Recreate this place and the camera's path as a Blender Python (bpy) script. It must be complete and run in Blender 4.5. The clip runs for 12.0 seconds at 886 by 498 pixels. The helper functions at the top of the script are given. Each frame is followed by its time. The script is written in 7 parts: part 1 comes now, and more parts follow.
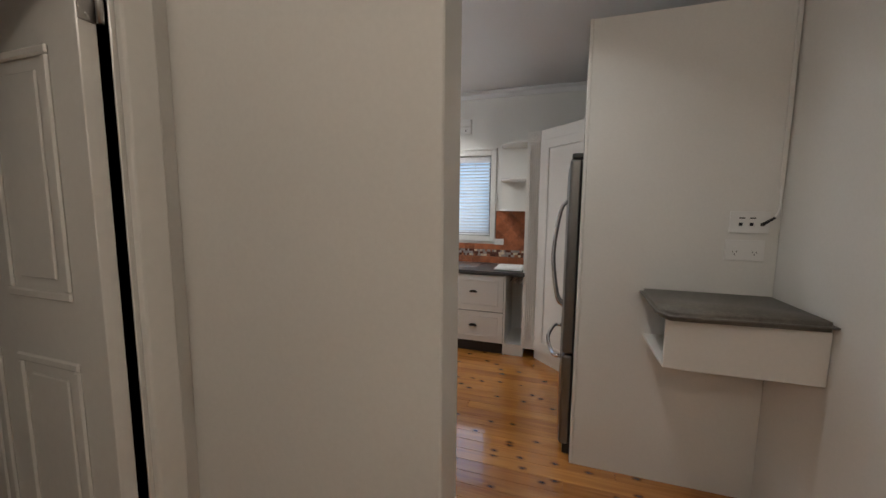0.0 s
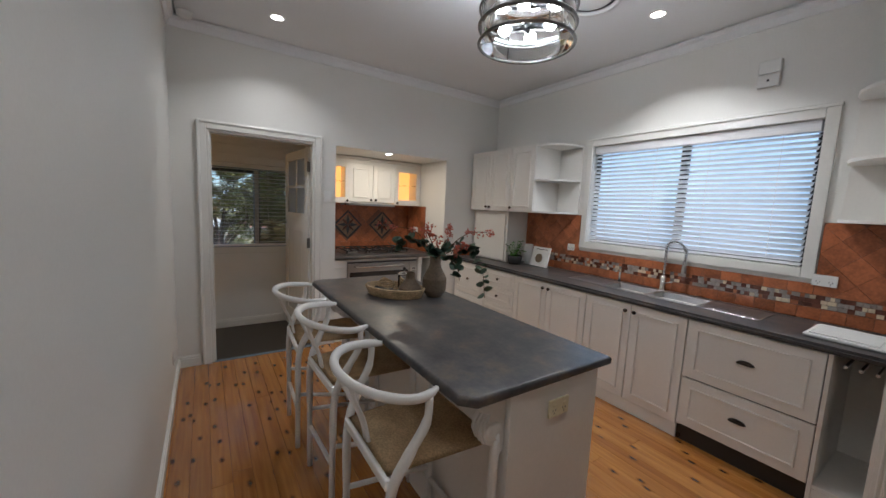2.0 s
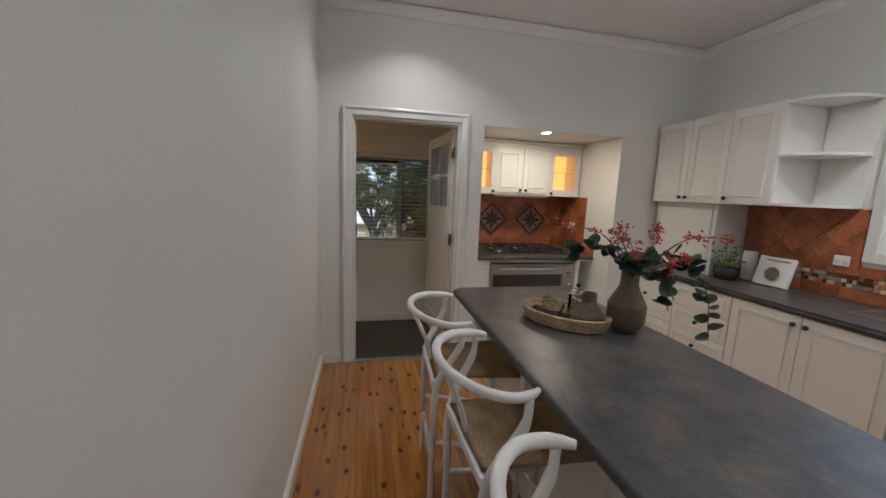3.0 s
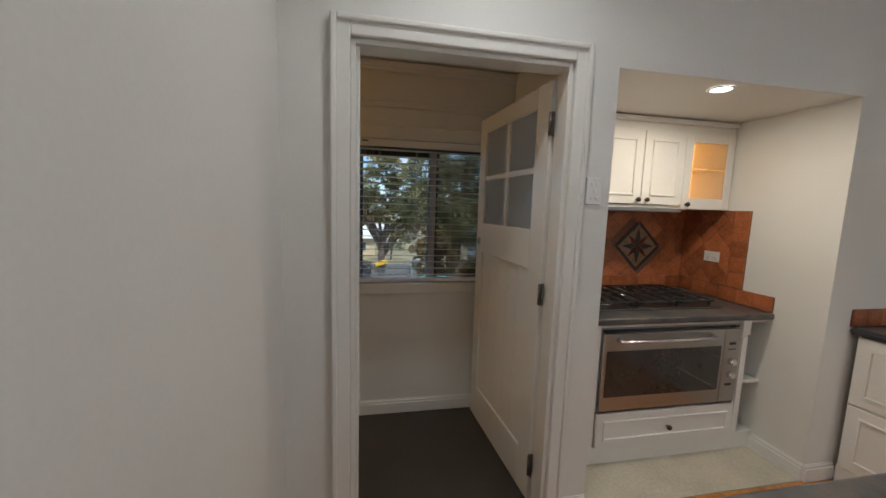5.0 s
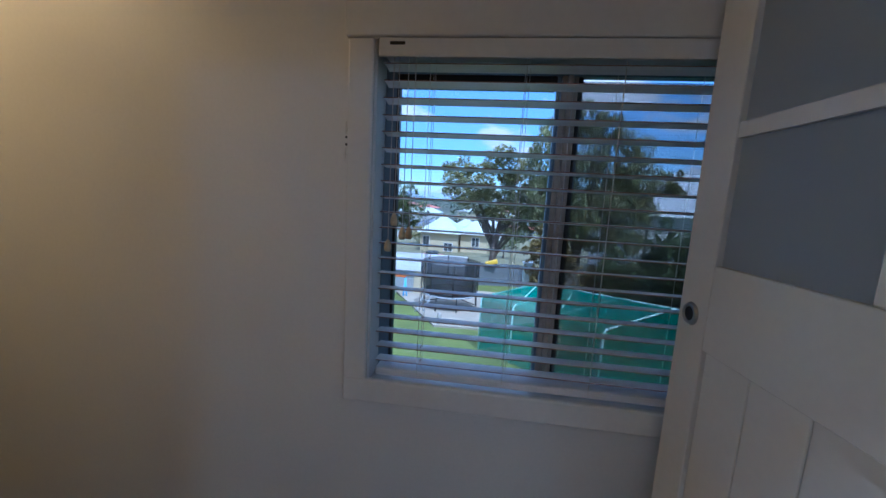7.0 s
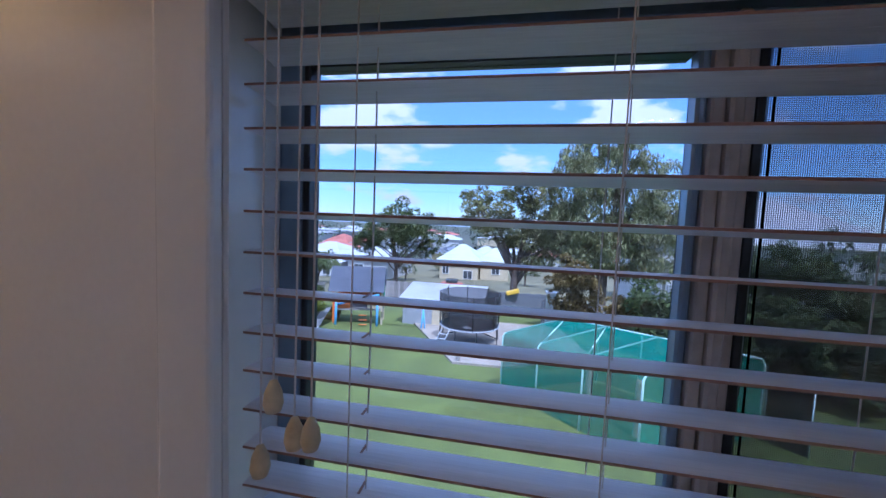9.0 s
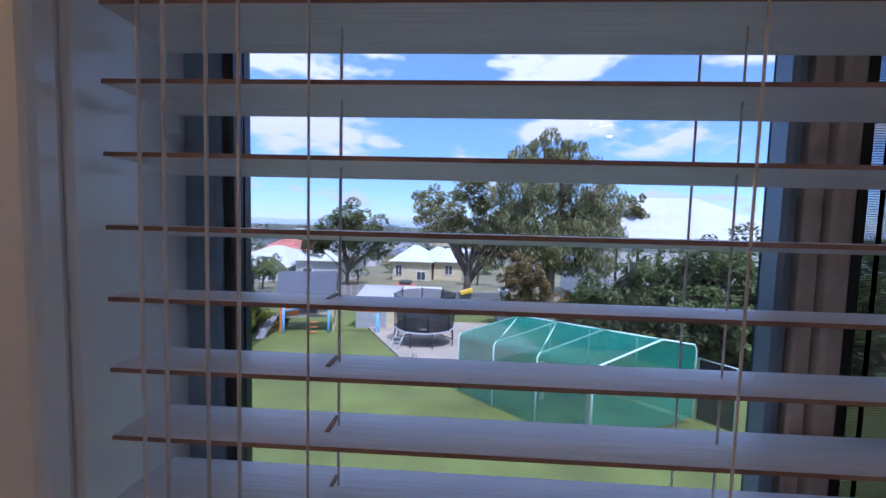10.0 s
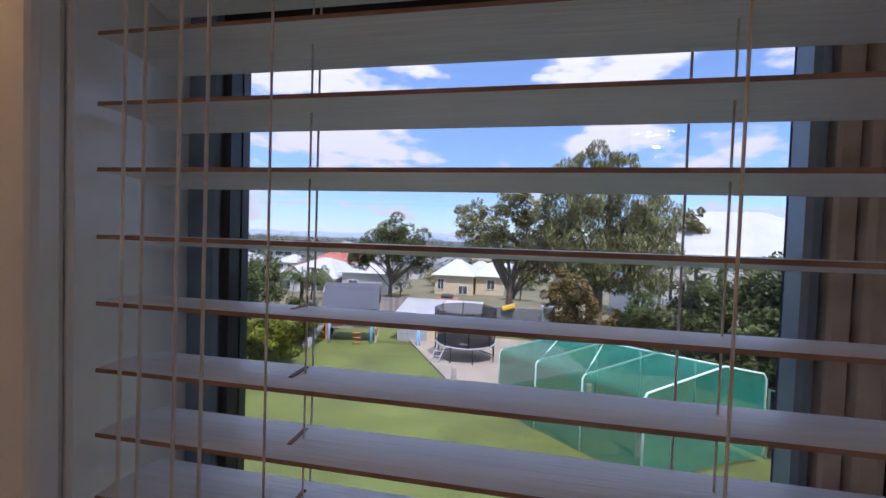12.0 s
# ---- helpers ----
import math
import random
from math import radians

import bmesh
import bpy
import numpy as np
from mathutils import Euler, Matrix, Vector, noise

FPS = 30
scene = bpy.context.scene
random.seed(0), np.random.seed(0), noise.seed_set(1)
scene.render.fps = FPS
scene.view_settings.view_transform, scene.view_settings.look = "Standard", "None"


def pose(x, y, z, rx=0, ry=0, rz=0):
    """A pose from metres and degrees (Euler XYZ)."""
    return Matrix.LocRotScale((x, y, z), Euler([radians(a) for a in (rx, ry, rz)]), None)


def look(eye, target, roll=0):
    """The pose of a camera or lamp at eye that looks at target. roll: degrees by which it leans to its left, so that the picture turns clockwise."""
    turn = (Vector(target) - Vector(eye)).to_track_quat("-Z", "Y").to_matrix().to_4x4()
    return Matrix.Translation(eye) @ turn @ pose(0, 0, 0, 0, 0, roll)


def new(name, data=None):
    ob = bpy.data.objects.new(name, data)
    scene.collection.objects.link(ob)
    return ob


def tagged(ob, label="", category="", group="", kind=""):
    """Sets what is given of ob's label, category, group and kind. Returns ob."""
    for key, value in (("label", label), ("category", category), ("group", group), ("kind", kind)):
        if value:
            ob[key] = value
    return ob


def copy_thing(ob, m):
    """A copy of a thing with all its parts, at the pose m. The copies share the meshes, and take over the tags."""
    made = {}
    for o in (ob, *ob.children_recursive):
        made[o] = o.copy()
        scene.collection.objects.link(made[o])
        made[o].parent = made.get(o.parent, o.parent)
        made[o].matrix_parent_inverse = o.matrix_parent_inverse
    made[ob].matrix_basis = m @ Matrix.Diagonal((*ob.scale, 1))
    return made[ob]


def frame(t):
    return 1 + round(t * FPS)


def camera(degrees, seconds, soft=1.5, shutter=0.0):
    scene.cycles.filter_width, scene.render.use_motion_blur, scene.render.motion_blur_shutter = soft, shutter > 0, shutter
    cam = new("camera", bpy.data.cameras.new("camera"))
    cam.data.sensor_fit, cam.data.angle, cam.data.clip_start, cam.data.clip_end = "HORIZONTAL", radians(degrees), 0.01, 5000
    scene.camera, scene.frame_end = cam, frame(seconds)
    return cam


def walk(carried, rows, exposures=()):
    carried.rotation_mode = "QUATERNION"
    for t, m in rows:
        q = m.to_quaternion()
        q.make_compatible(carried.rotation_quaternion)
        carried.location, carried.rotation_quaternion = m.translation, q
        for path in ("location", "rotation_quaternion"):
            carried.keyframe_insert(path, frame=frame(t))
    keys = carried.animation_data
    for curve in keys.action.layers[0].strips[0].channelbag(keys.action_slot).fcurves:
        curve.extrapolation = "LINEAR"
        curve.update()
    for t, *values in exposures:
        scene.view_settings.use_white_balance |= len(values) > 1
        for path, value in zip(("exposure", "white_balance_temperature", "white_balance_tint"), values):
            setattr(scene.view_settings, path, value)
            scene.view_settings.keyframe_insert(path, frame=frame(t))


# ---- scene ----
cam = camera(101.6, 12.0)
PATH = [
    (0, (-0.096, -0.844, 1.532), (-0.709, 1.048, 1.315), 0.5),
    (0.5, (0.149, -0.576, 1.534), (-0.518, 1.296, 1.313), 2.6),
    (1, (0.102, -0.277, 1.502), (-0.676, 1.55, 1.259), 2.5),
    (1.5, (-0.094, -0.019, 1.489), (-1.165, 1.658, 1.286), 2.1),
    (2, (-0.247, 0.213, 1.504), (-1.902, 1.311, 1.274), 2.7),
    (2.5, (-0.538, 0.354, 1.477), (-2.449, 0.877, 1.203), 3.0),
    (3, (-0.928, 0.342, 1.487), (-2.858, 0.769, 1.181), 2.3),
    (3.5, (-1.341, 0.33, 1.505), (-3.285, 0.688, 1.203), 2.2),
    (3.7, (-1.505, 0.329, 1.516), (-3.451, 0.675, 1.207), 1.9),
    (5.3, (-2.827, 0.323, 1.459), (-4.774, 0.728, 1.246), 1.3),
    (5.5, (-3.01, 0.317, 1.456), (-4.942, 0.768, 1.196), -0.2),
    (6, (-3.409, 0.36, 1.445), (-5.357, 0.724, 1.178), 0.8),
    (6.5, (-3.743, 0.495, 1.472), (-5.727, 0.479, 1.219), 2.7),
    (7, (-4.007, 0.54, 1.48), (-5.973, 0.303, 1.202), 3.2),
    (7.2, (-4.099, 0.564, 1.472), (-6.048, 0.208, 1.201), 2.8),
    (8.8, (-4.610, 0.55, 1.595), (-6.564, 0.167, 1.41), 2.8),
    (9, (-4.656, 0.516, 1.603), (-6.619, 0.161, 1.466), 2.4),
    (9.5, (-4.751, 0.454, 1.619), (-6.729, 0.17, 1.527), 2.1),
    (10, (-4.790, 0.451, 1.614), (-6.784, 0.356, 1.49), 1.5),
    (10.5, (-4.796, 0.48, 1.62), (-6.790, 0.356, 1.525), 1.8),
    (11, (-4.805, 0.498, 1.626), (-6.798, 0.343, 1.575), 1.7),
    (11.5, (-4.809, 0.5, 1.62), (-6.798, 0.305, 1.54), 2.4),
    (12, (-4.803, 0.5, 1.614), (-6.775, 0.169, 1.561), 1.9),
]
EXPOSURES = [(0.0, 0.62, 6300, 10), (1.0, 0.60, 6100, 11), (2.0, 0.62, 6000, 10), (3.7, 0.70, 6250, 10), (5.3, 0.70, 6150, 8), (6.0, 0.76, 5700, 6), (6.5, 0.78, 4950, 6), (7.2, 0.74, 4300, 9), (9.0, 0.76, 4600, 22), (10.0, 0.68, 5050, 24), (11.0, 0.62, 5450, 24), (12.0, 0.62, 5850, 24)]
walk(cam, [(t, look(eye, target, roll)) for t, eye, target, roll in PATH], EXPOSURES)

# ---- world, sun and lamps ----
world = bpy.data.worlds.new("sky_world")
scene.world = world
world.use_nodes = True
wn, wl = world.node_tree.nodes, world.node_tree.links
sky = wn.new("ShaderNodeTexSky")
sky.sky_type = "NISHITA"
sky.sun_disc = False
sky.sun_elevation = radians(58)
sky.sun_rotation = radians(160)
sky.air_density, sky.dust_density, sky.ozone_density = 1.0, 0.1, 3.5
wtc = wn.new("ShaderNodeTexCoord")
wmap = wn.new("ShaderNodeMapping")
wmap.inputs["Scale"].default_value = (1.0, 1.0, 2.6)
wmap.inputs["Location"].default_value = (0.35, 0.2, 0.1)
wnoise = wn.new("ShaderNodeTexNoise")
wnoise.inputs["Scale"].default_value = 3.6
wnoise.inputs["Detail"].default_value = 8.0
wnoise.inputs["Roughness"].default_value = 0.55
wramp = wn.new("ShaderNodeValToRGB")
wramp.color_ramp.elements[0].position = 0.53
wramp.color_ramp.elements[1].position = 0.60
wmix = wn.new("ShaderNodeMixRGB")
wcloud = wn.new("ShaderNodeMixRGB")
wcloud.inputs["Color1"].default_value = (3.0, 3.1, 3.4, 1)
wcloud.inputs["Color2"].default_value = (6.2, 6.3, 6.5, 1)
wbg = wn["Background"]
wbg.inputs["Strength"].default_value = 0.15
wl.new(wtc.outputs["Generated"], wmap.inputs["Vector"])
wl.new(wmap.outputs["Vector"], wnoise.inputs["Vector"])
wsep = wn.new("ShaderNodeSeparateXYZ")
wl.new(wtc.outputs["Generated"], wsep.inputs["Vector"])
wmore = wn.new("ShaderNodeMapRange")
wmore.inputs["From Min"].default_value, wmore.inputs["From Max"].default_value = 0.0, 0.9
wmore.inputs["To Min"].default_value, wmore.inputs["To Max"].default_value = -0.035, 0.10
wl.new(wsep.outputs["Z"], wmore.inputs["Value"])
wl.new(wsep.outputs["Z"], wcloud.inputs["Fac"])
wl.new(wcloud.outputs["Color"], wmix.inputs["Color2"])
wadd = wn.new("ShaderNodeMath")
wadd.operation = "ADD"
wl.new(wnoise.outputs["Fac"], wadd.inputs[0])
wl.new(wmore.outputs["Result"], wadd.inputs[1])
wl.new(wadd.outputs["Value"], wramp.inputs["Fac"])
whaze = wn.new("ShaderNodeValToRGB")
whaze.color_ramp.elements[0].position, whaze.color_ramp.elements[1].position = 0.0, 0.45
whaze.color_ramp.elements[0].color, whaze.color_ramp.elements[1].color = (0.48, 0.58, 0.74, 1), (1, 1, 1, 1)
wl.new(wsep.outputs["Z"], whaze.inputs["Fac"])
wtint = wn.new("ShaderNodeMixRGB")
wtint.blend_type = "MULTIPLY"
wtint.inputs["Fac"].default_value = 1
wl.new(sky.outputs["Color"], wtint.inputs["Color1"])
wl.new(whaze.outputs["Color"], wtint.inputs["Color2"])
wl.new(wramp.outputs["Color"], wmix.inputs["Fac"])
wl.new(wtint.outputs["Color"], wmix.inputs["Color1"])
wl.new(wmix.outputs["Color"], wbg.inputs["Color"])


def lamp(name, kind, energy, colour, m, size=0.1, size_y=0.0, spread=180, angle=0.5):
    data = bpy.data.lights.new(name, kind)
    data.energy, data.color = energy, colour
    if kind == "AREA":
        data.shape = "RECTANGLE" if size_y else "DISK"
        data.size = size
        data.spread = radians(spread)
        if size_y:
            data.size_y = size_y
    elif kind == "SUN":
        data.angle = radians(angle)
    else:
        data.shadow_soft_size = size
    ob = new(name, data)
    ob.matrix_world = m
    return ob


lamp("sun", "SUN", 2.8, (1.0, 0.95, 0.88), look((0, 0, 30), (-12, -6, 5)))
LED = (1.0, 0.97, 0.92)
# two fitted downlights, then an added fill without fixture that brightens the fridge panel
for dx, dy, dz, watts in ((-1.70, 2.87, 2.885, 7), (-3.48, 0.72, 2.885, 2.6), (-0.3, 0.7, 2.885, 2.2)):
    lamp("downlight_and_fill", "AREA", watts, LED, look((dx, dy, dz), (dx, dy, 0)), 0.08, 0, 120)
lamp("kitchen_window_sky", "AREA", 3.6, (0.46, 0.72, 1.0), look((-1.725, 3.72, 1.72), (-1.725, 0, 1.35)), 1.75, 1.05)
lamp("alcove_glow", "AREA", 4.2, (1.0, 0.86, 0.66), look((-4.10, 1.97, 2.062), (-4.10, 1.97, 0)), 0.07)
lamp("hall_glow", "POINT", 9.5, (1.0, 0.86, 0.72), look((-0.2, -1.9, 2.6), (-0.2, -1.9, 0)), 0.12)
lamp("porch_glow", "POINT", 3.8, (1.0, 0.55, 0.18), look((-4.55, -1.2, 2.28), (-4.55, -1.2, 0)), 0.08)


# ---- materials ----
def mat(name, base, rough=0.5, metal=0.0, vary=0.06, scale=6.0, fine=60.0, bump=0.05, coat=0.0, dist=0.002, rand=0.0, stretch=(1, 1, 1)):
    m = bpy.data.materials.new(name)
    m.use_nodes = True
    n, k = m.node_tree.nodes, m.node_tree.links
    b = n["Principled BSDF"]
    b.inputs["Metallic"].default_value = metal
    b.inputs["Coat Weight"].default_value = coat
    tc = n.new("ShaderNodeTexCoord")
    mp = n.new("ShaderNodeMapping")
    mp.inputs["Scale"].default_value = stretch
    k.new(tc.outputs["Object"], mp.inputs["Vector"])
    big, small = n.new("ShaderNodeTexNoise"), n.new("ShaderNodeTexNoise")
    big.inputs["Scale"].default_value, small.inputs["Scale"].default_value = scale, fine
    big.inputs["Detail"].default_value, small.inputs["Detail"].default_value = 4, 3
    k.new(mp.outputs["Vector"], big.inputs["Vector"])
    k.new(mp.outputs["Vector"], small.inputs["Vector"])
    add = n.new("ShaderNodeMath")
    add.operation = "ADD"
    k.new(big.outputs["Fac"], add.inputs[0])
    k.new(small.outputs["Fac"], add.inputs[1])
    last = add.outputs["Value"]
    if rand:
        info = n.new("ShaderNodeObjectInfo")
        mul = n.new("ShaderNodeMath")
        mul.operation = "MULTIPLY_ADD"
        mul.inputs[1].default_value = rand
        k.new(info.outputs["Random"], mul.inputs[0])
        k.new(last, mul.inputs[2])
        sub = n.new("ShaderNodeMath")
        sub.operation = "SUBTRACT"
        sub.inputs[1].default_value = rand / 2
        k.new(mul.outputs["Value"], sub.inputs[0])
        last = sub.outputs["Value"]
    rng = n.new("ShaderNodeMapRange")
    rng.inputs["From Min"].default_value, rng.inputs["From Max"].default_value = 0.6, 1.4
    rng.inputs["To Min"].default_value, rng.inputs["To Max"].default_value = 1 - 2 * vary, 1 + 2 * vary
    k.new(last, rng.inputs["Value"])
    mix = n.new("ShaderNodeMixRGB")
    mix.blend_type = "MULTIPLY"
    mix.inputs["Fac"].default_value = 1
    mix.inputs["Color1"].default_value = (*base, 1)
    k.new(rng.outputs["Result"], mix.inputs["Color2"])
    k.new(mix.outputs["Color"], b.inputs["Base Color"])
    rr = n.new("ShaderNodeMapRange")
    rr.inputs["To Min"].default_value, rr.inputs["To Max"].default_value = max(0.02, rough - 0.08), min(1, rough + 0.08)
    k.new(big.outputs["Fac"], rr.inputs["Value"])
    k.new(rr.outputs["Result"], b.inputs["Roughness"])
    if bump:
        bp = n.new("ShaderNodeBump")
        bp.inputs["Strength"].default_value, bp.inputs["Distance"].default_value = bump, dist
        k.new(last, bp.inputs["Height"])
        k.new(bp.outputs["Normal"], b.inputs["Normal"])
    return m


def glass(name, rough=0.0, tint=(1, 1, 1)):
    m = bpy.data.materials.new(name)
    m.use_nodes = True
    b = m.node_tree.nodes["Principled BSDF"]
    b.inputs["Base Color"].default_value = (*tint, 1)
    b.inputs["Transmission Weight"].default_value = 1
    b.inputs["Roughness"].default_value = rough
    b.inputs["IOR"].default_value = 1.45
    return m


def glow(name, colour, strength):
    m = bpy.data.materials.new(name)
    m.use_nodes = True
    b = m.node_tree.nodes["Principled BSDF"]
    b.inputs["Base Color"].default_value = (0.8, 0.8, 0.8, 1)
    b.inputs["Emission Color"].default_value = (*colour, 1)
    b.inputs["Emission Strength"].default_value = strength
    return m


def wood_mat(name, dark, light, rough, coat, knots):
    """Lacquered boards along x: long grain, knots, each board a little different."""
    m = bpy.data.materials.new(name)
    m.use_nodes = True
    n, k = m.node_tree.nodes, m.node_tree.links
    b = n["Principled BSDF"]
    b.inputs["Roughness"].default_value = rough
    b.inputs["Coat Weight"].default_value = coat
    b.inputs["Coat Roughness"].default_value = 0.06
    tc, info = n.new("ShaderNodeTexCoord"), n.new("ShaderNodeObjectInfo")
    off = n.new("ShaderNodeVectorMath")
    off.operation = "MULTIPLY_ADD"
    off.inputs[1].default_value = (37, 11, 5)
    k.new(info.outputs["Random"], off.inputs[0])
    k.new(tc.outputs["Object"], off.inputs[2])
    mp = n.new("ShaderNodeMapping")
    mp.inputs["Scale"].default_value = (1.2, 22, 22)
    k.new(off.outputs["Vector"], mp.inputs["Vector"])
    grain = n.new("ShaderNodeTexNoise")
    grain.inputs["Scale"].default_value, grain.inputs["Detail"].default_value, grain.inputs["Distortion"].default_value = 1.6, 6, 0.6
    k.new(mp.outputs["Vector"], grain.inputs["Vector"])
    addr = n.new("ShaderNodeMath")
    addr.operation = "MULTIPLY_ADD"
    addr.inputs[1].default_value = 0.35
    k.new(info.outputs["Random"], addr.inputs[0])
    k.new(grain.outputs["Fac"], addr.inputs[2])
    ramp = n.new("ShaderNodeValToRGB")
    ramp.color_ramp.elements[0].position, ramp.color_ramp.elements[1].position = 0.35, 1.0
    ramp.color_ramp.elements[0].color, ramp.color_ramp.elements[1].color = (*light, 1), (*dark, 1)
    k.new(addr.outputs["Value"], ramp.inputs["Fac"])
    last = ramp.outputs["Color"]
    if knots:
        kp = n.new("ShaderNodeMapping")
        kp.inputs["Scale"].default_value = (5.0, 10.0, 1.0)
        k.new(off.outputs["Vector"], kp.inputs["Vector"])
        vor = n.new("ShaderNodeTexVoronoi")
        vor.voronoi_dimensions = "2D"
        vor.inputs["Scale"].default_value = 1.0
        k.new(kp.outputs["Vector"], vor.inputs["Vector"])
        kr = n.new("ShaderNodeValToRGB")
        kr.color_ramp.elements[0].position, kr.color_ramp.elements[1].position = 0.04, 0.18
        kr.color_ramp.elements[0].color, kr.color_ramp.elements[1].color = (0.12, 0.05, 0.025, 1), (1, 1, 1, 1)
        wob = n.new("ShaderNodeTexNoise")
        wob.inputs["Scale"].default_value = 70
        k.new(off.outputs["Vector"], wob.inputs["Vector"])
        dist = n.new("ShaderNodeMath")
        dist.operation = "MULTIPLY_ADD"
        dist.inputs[1].default_value = 0.16
        k.new(wob.outputs["Fac"], dist.inputs[0])
        k.new(vor.outputs["Distance"], dist.inputs[2])
        less = n.new("ShaderNodeMath")
        less.operation = "SUBTRACT"
        less.inputs[1].default_value = 0.08
        k.new(dist.outputs["Value"], less.inputs[0])
        k.new(less.outputs["Value"], kr.inputs["Fac"])
        sep = n.new("ShaderNodeSeparateColor")
        k.new(vor.outputs["Color"], sep.inputs["Color"])
        gate = n.new("ShaderNodeMath")
        gate.operation = "GREATER_THAN"
        gate.inputs[1].default_value = 0.52
        k.new(sep.outputs["Red"], gate.inputs[0])
        mx = n.new("ShaderNodeMixRGB")
        mx.blend_type = "MULTIPLY"
        k.new(gate.outputs["Value"], mx.inputs["Fac"])
        k.new(last, mx.inputs["Color1"])
        k.new(kr.outputs["Color"], mx.inputs["Color2"])
        last = mx.outputs["Color"]
    k.new(last, b.inputs["Base Color"])
    bp = n.new("ShaderNodeBump")
    bp.inputs["Strength"].default_value, bp.inputs["Distance"].default_value = 0.08, 0.001
    k.new(grain.outputs["Fac"], bp.inputs["Height"])
    k.new(bp.outputs["Normal"], b.inputs["Normal"])
    return m


WALL = mat("wall_paint", (0.78, 0.77, 0.735), 0.45, vary=0.015, scale=1.5, fine=90, bump=0.06)
CEIL = mat("ceiling_paint", (0.80, 0.80, 0.80), 0.7, vary=0.015, scale=1.2, fine=80, bump=0.05)
TRIM = mat("gloss_trim_paint", (0.80, 0.79, 0.75), 0.22, vary=0.015, scale=3, fine=50, bump=0.04)
CAB = mat("cabinet_paint", (0.80, 0.78, 0.74), 0.35, vary=0.015, scale=4, fine=60, bump=0.03)
WHITE = mat("white_plastic", (0.82, 0.82, 0.80), 0.35, vary=0.01, bump=0)
CREAM = mat("cream_plastic", (0.72, 0.66, 0.46), 0.4, vary=0.02, bump=0)
LAMINATE = mat("dark_stone_laminate", (0.074, 0.066, 0.061), 0.36, vary=0.14, scale=5, fine=55, bump=0.02)
ln, lk = LAMINATE.node_tree.nodes, LAMINATE.node_tree.links
lcloud = ln.new("ShaderNodeTexNoise")
lcloud.inputs["Scale"].default_value, lcloud.inputs["Detail"].default_value, lcloud.inputs["Roughness"].default_value = 6.5, 7, 0.68
lk.new(ln["Texture Coordinate"].outputs["Object"], lcloud.inputs["Vector"])
lramp = ln.new("ShaderNodeValToRGB")
lramp.color_ramp.elements[0].position, lramp.color_ramp.elements[1].position = 0.36, 0.66
lramp.color_ramp.elements[0].color, lramp.color_ramp.elements[1].color = (0.044, 0.045, 0.050, 1), (0.135, 0.104, 0.080, 1)
lmid = lramp.color_ramp.elements.new(0.52)
lmid.color = (0.078, 0.074, 0.074, 1)
lk.new(lcloud.outputs["Fac"], lramp.inputs["Fac"])
lk.new(lramp.outputs["Color"], ln["Mix (Legacy)"].inputs["Color1"] if "Mix (Legacy)" in ln else ln["Mix"].inputs["Color1"])
LAMINATE_SHELF = mat("brown_grey_laminate", (0.13, 0.115, 0.095), 0.45, vary=0.2, scale=9, fine=60, bump=0.03)
STEEL = mat("brushed_steel", (0.42, 0.41, 0.40), 0.30, 1.0, vary=0.03, scale=3, fine=300, bump=0)
STEEL_DARK = mat("dark_brushed_steel", (0.20, 0.195, 0.19), 0.34, 1.0, vary=0.12, scale=2, fine=220, bump=0, stretch=(6, 6, 0.3))
CHROME = mat("chrome", (0.75, 0.76, 0.78), 0.10, 1.0, vary=0.02, bump=0)
SINK = mat("sink_steel", (0.46, 0.46, 0.47), 0.36, 1.0, vary=0.06, scale=9, fine=90, bump=0.02)
BLACK = mat("black_enamel", (0.015, 0.015, 0.016), 0.3, vary=0.1, bump=0.02)
RUBBER = mat("black_rubber", (0.02, 0.02, 0.021), 0.7, vary=0.1, bump=0.05)
BRONZE = mat("aged_bronze", (0.07, 0.055, 0.045), 0.38, 0.8, vary=0.2, scale=30, bump=0.05)
HINGE = mat("hinge_metal", (0.20, 0.19, 0.18), 0.35, 1.0, vary=0.2, scale=40, bump=0.03)
OVENGLASS = mat("oven_glass", (0.03, 0.028, 0.028), 0.05, vary=0.1, bump=0, coat=0.5)
TERRA = mat("terracotta_tile", (0.36, 0.115, 0.045), 0.38, vary=0.22, scale=14, fine=70, bump=0.12, rand=0.5)
GROUT = mat("brown_grout", (0.22, 0.10, 0.06), 0.8, vary=0.1, bump=0.2)
MOS_A = mat("mosaic_cream", (0.62, 0.52, 0.38), 0.3, vary=0.15, rand=0.5)
MOS_B = mat("mosaic_brown", (0.12, 0.045, 0.03), 0.25, vary=0.2, rand=0.5)
MOS_C = mat("mosaic_grey", (0.30, 0.27, 0.25), 0.3, vary=0.2, rand=0.5)
STAR_DARK = mat("slate_inlay", (0.025, 0.026, 0.028), 0.4, vary=0.2, scale=30)
STAR_CREAM = mat("travertine_inlay", (0.26, 0.15, 0.085), 0.5, vary=0.2, scale=25)
MAT_DARK = mat("dark_porch_vinyl", (0.052, 0.044, 0.036), 0.5, vary=0.15, scale=4, fine=90, bump=0.1)
ALCOVE_TILE = mat("beige_floor_tile", (0.50, 0.45, 0.36), 0.4, vary=0.1, scale=5, bump=0.05)
STOOL = mat("stool_white_paint", (0.82, 0.81, 0.79), 0.38, vary=0.015, scale=8, bump=0.02)
CORD = mat("paper_cord", (0.50, 0.36, 0.20), 0.8, vary=0.25, scale=8, fine=140, bump=0.5, stretch=(1, 1, 1))
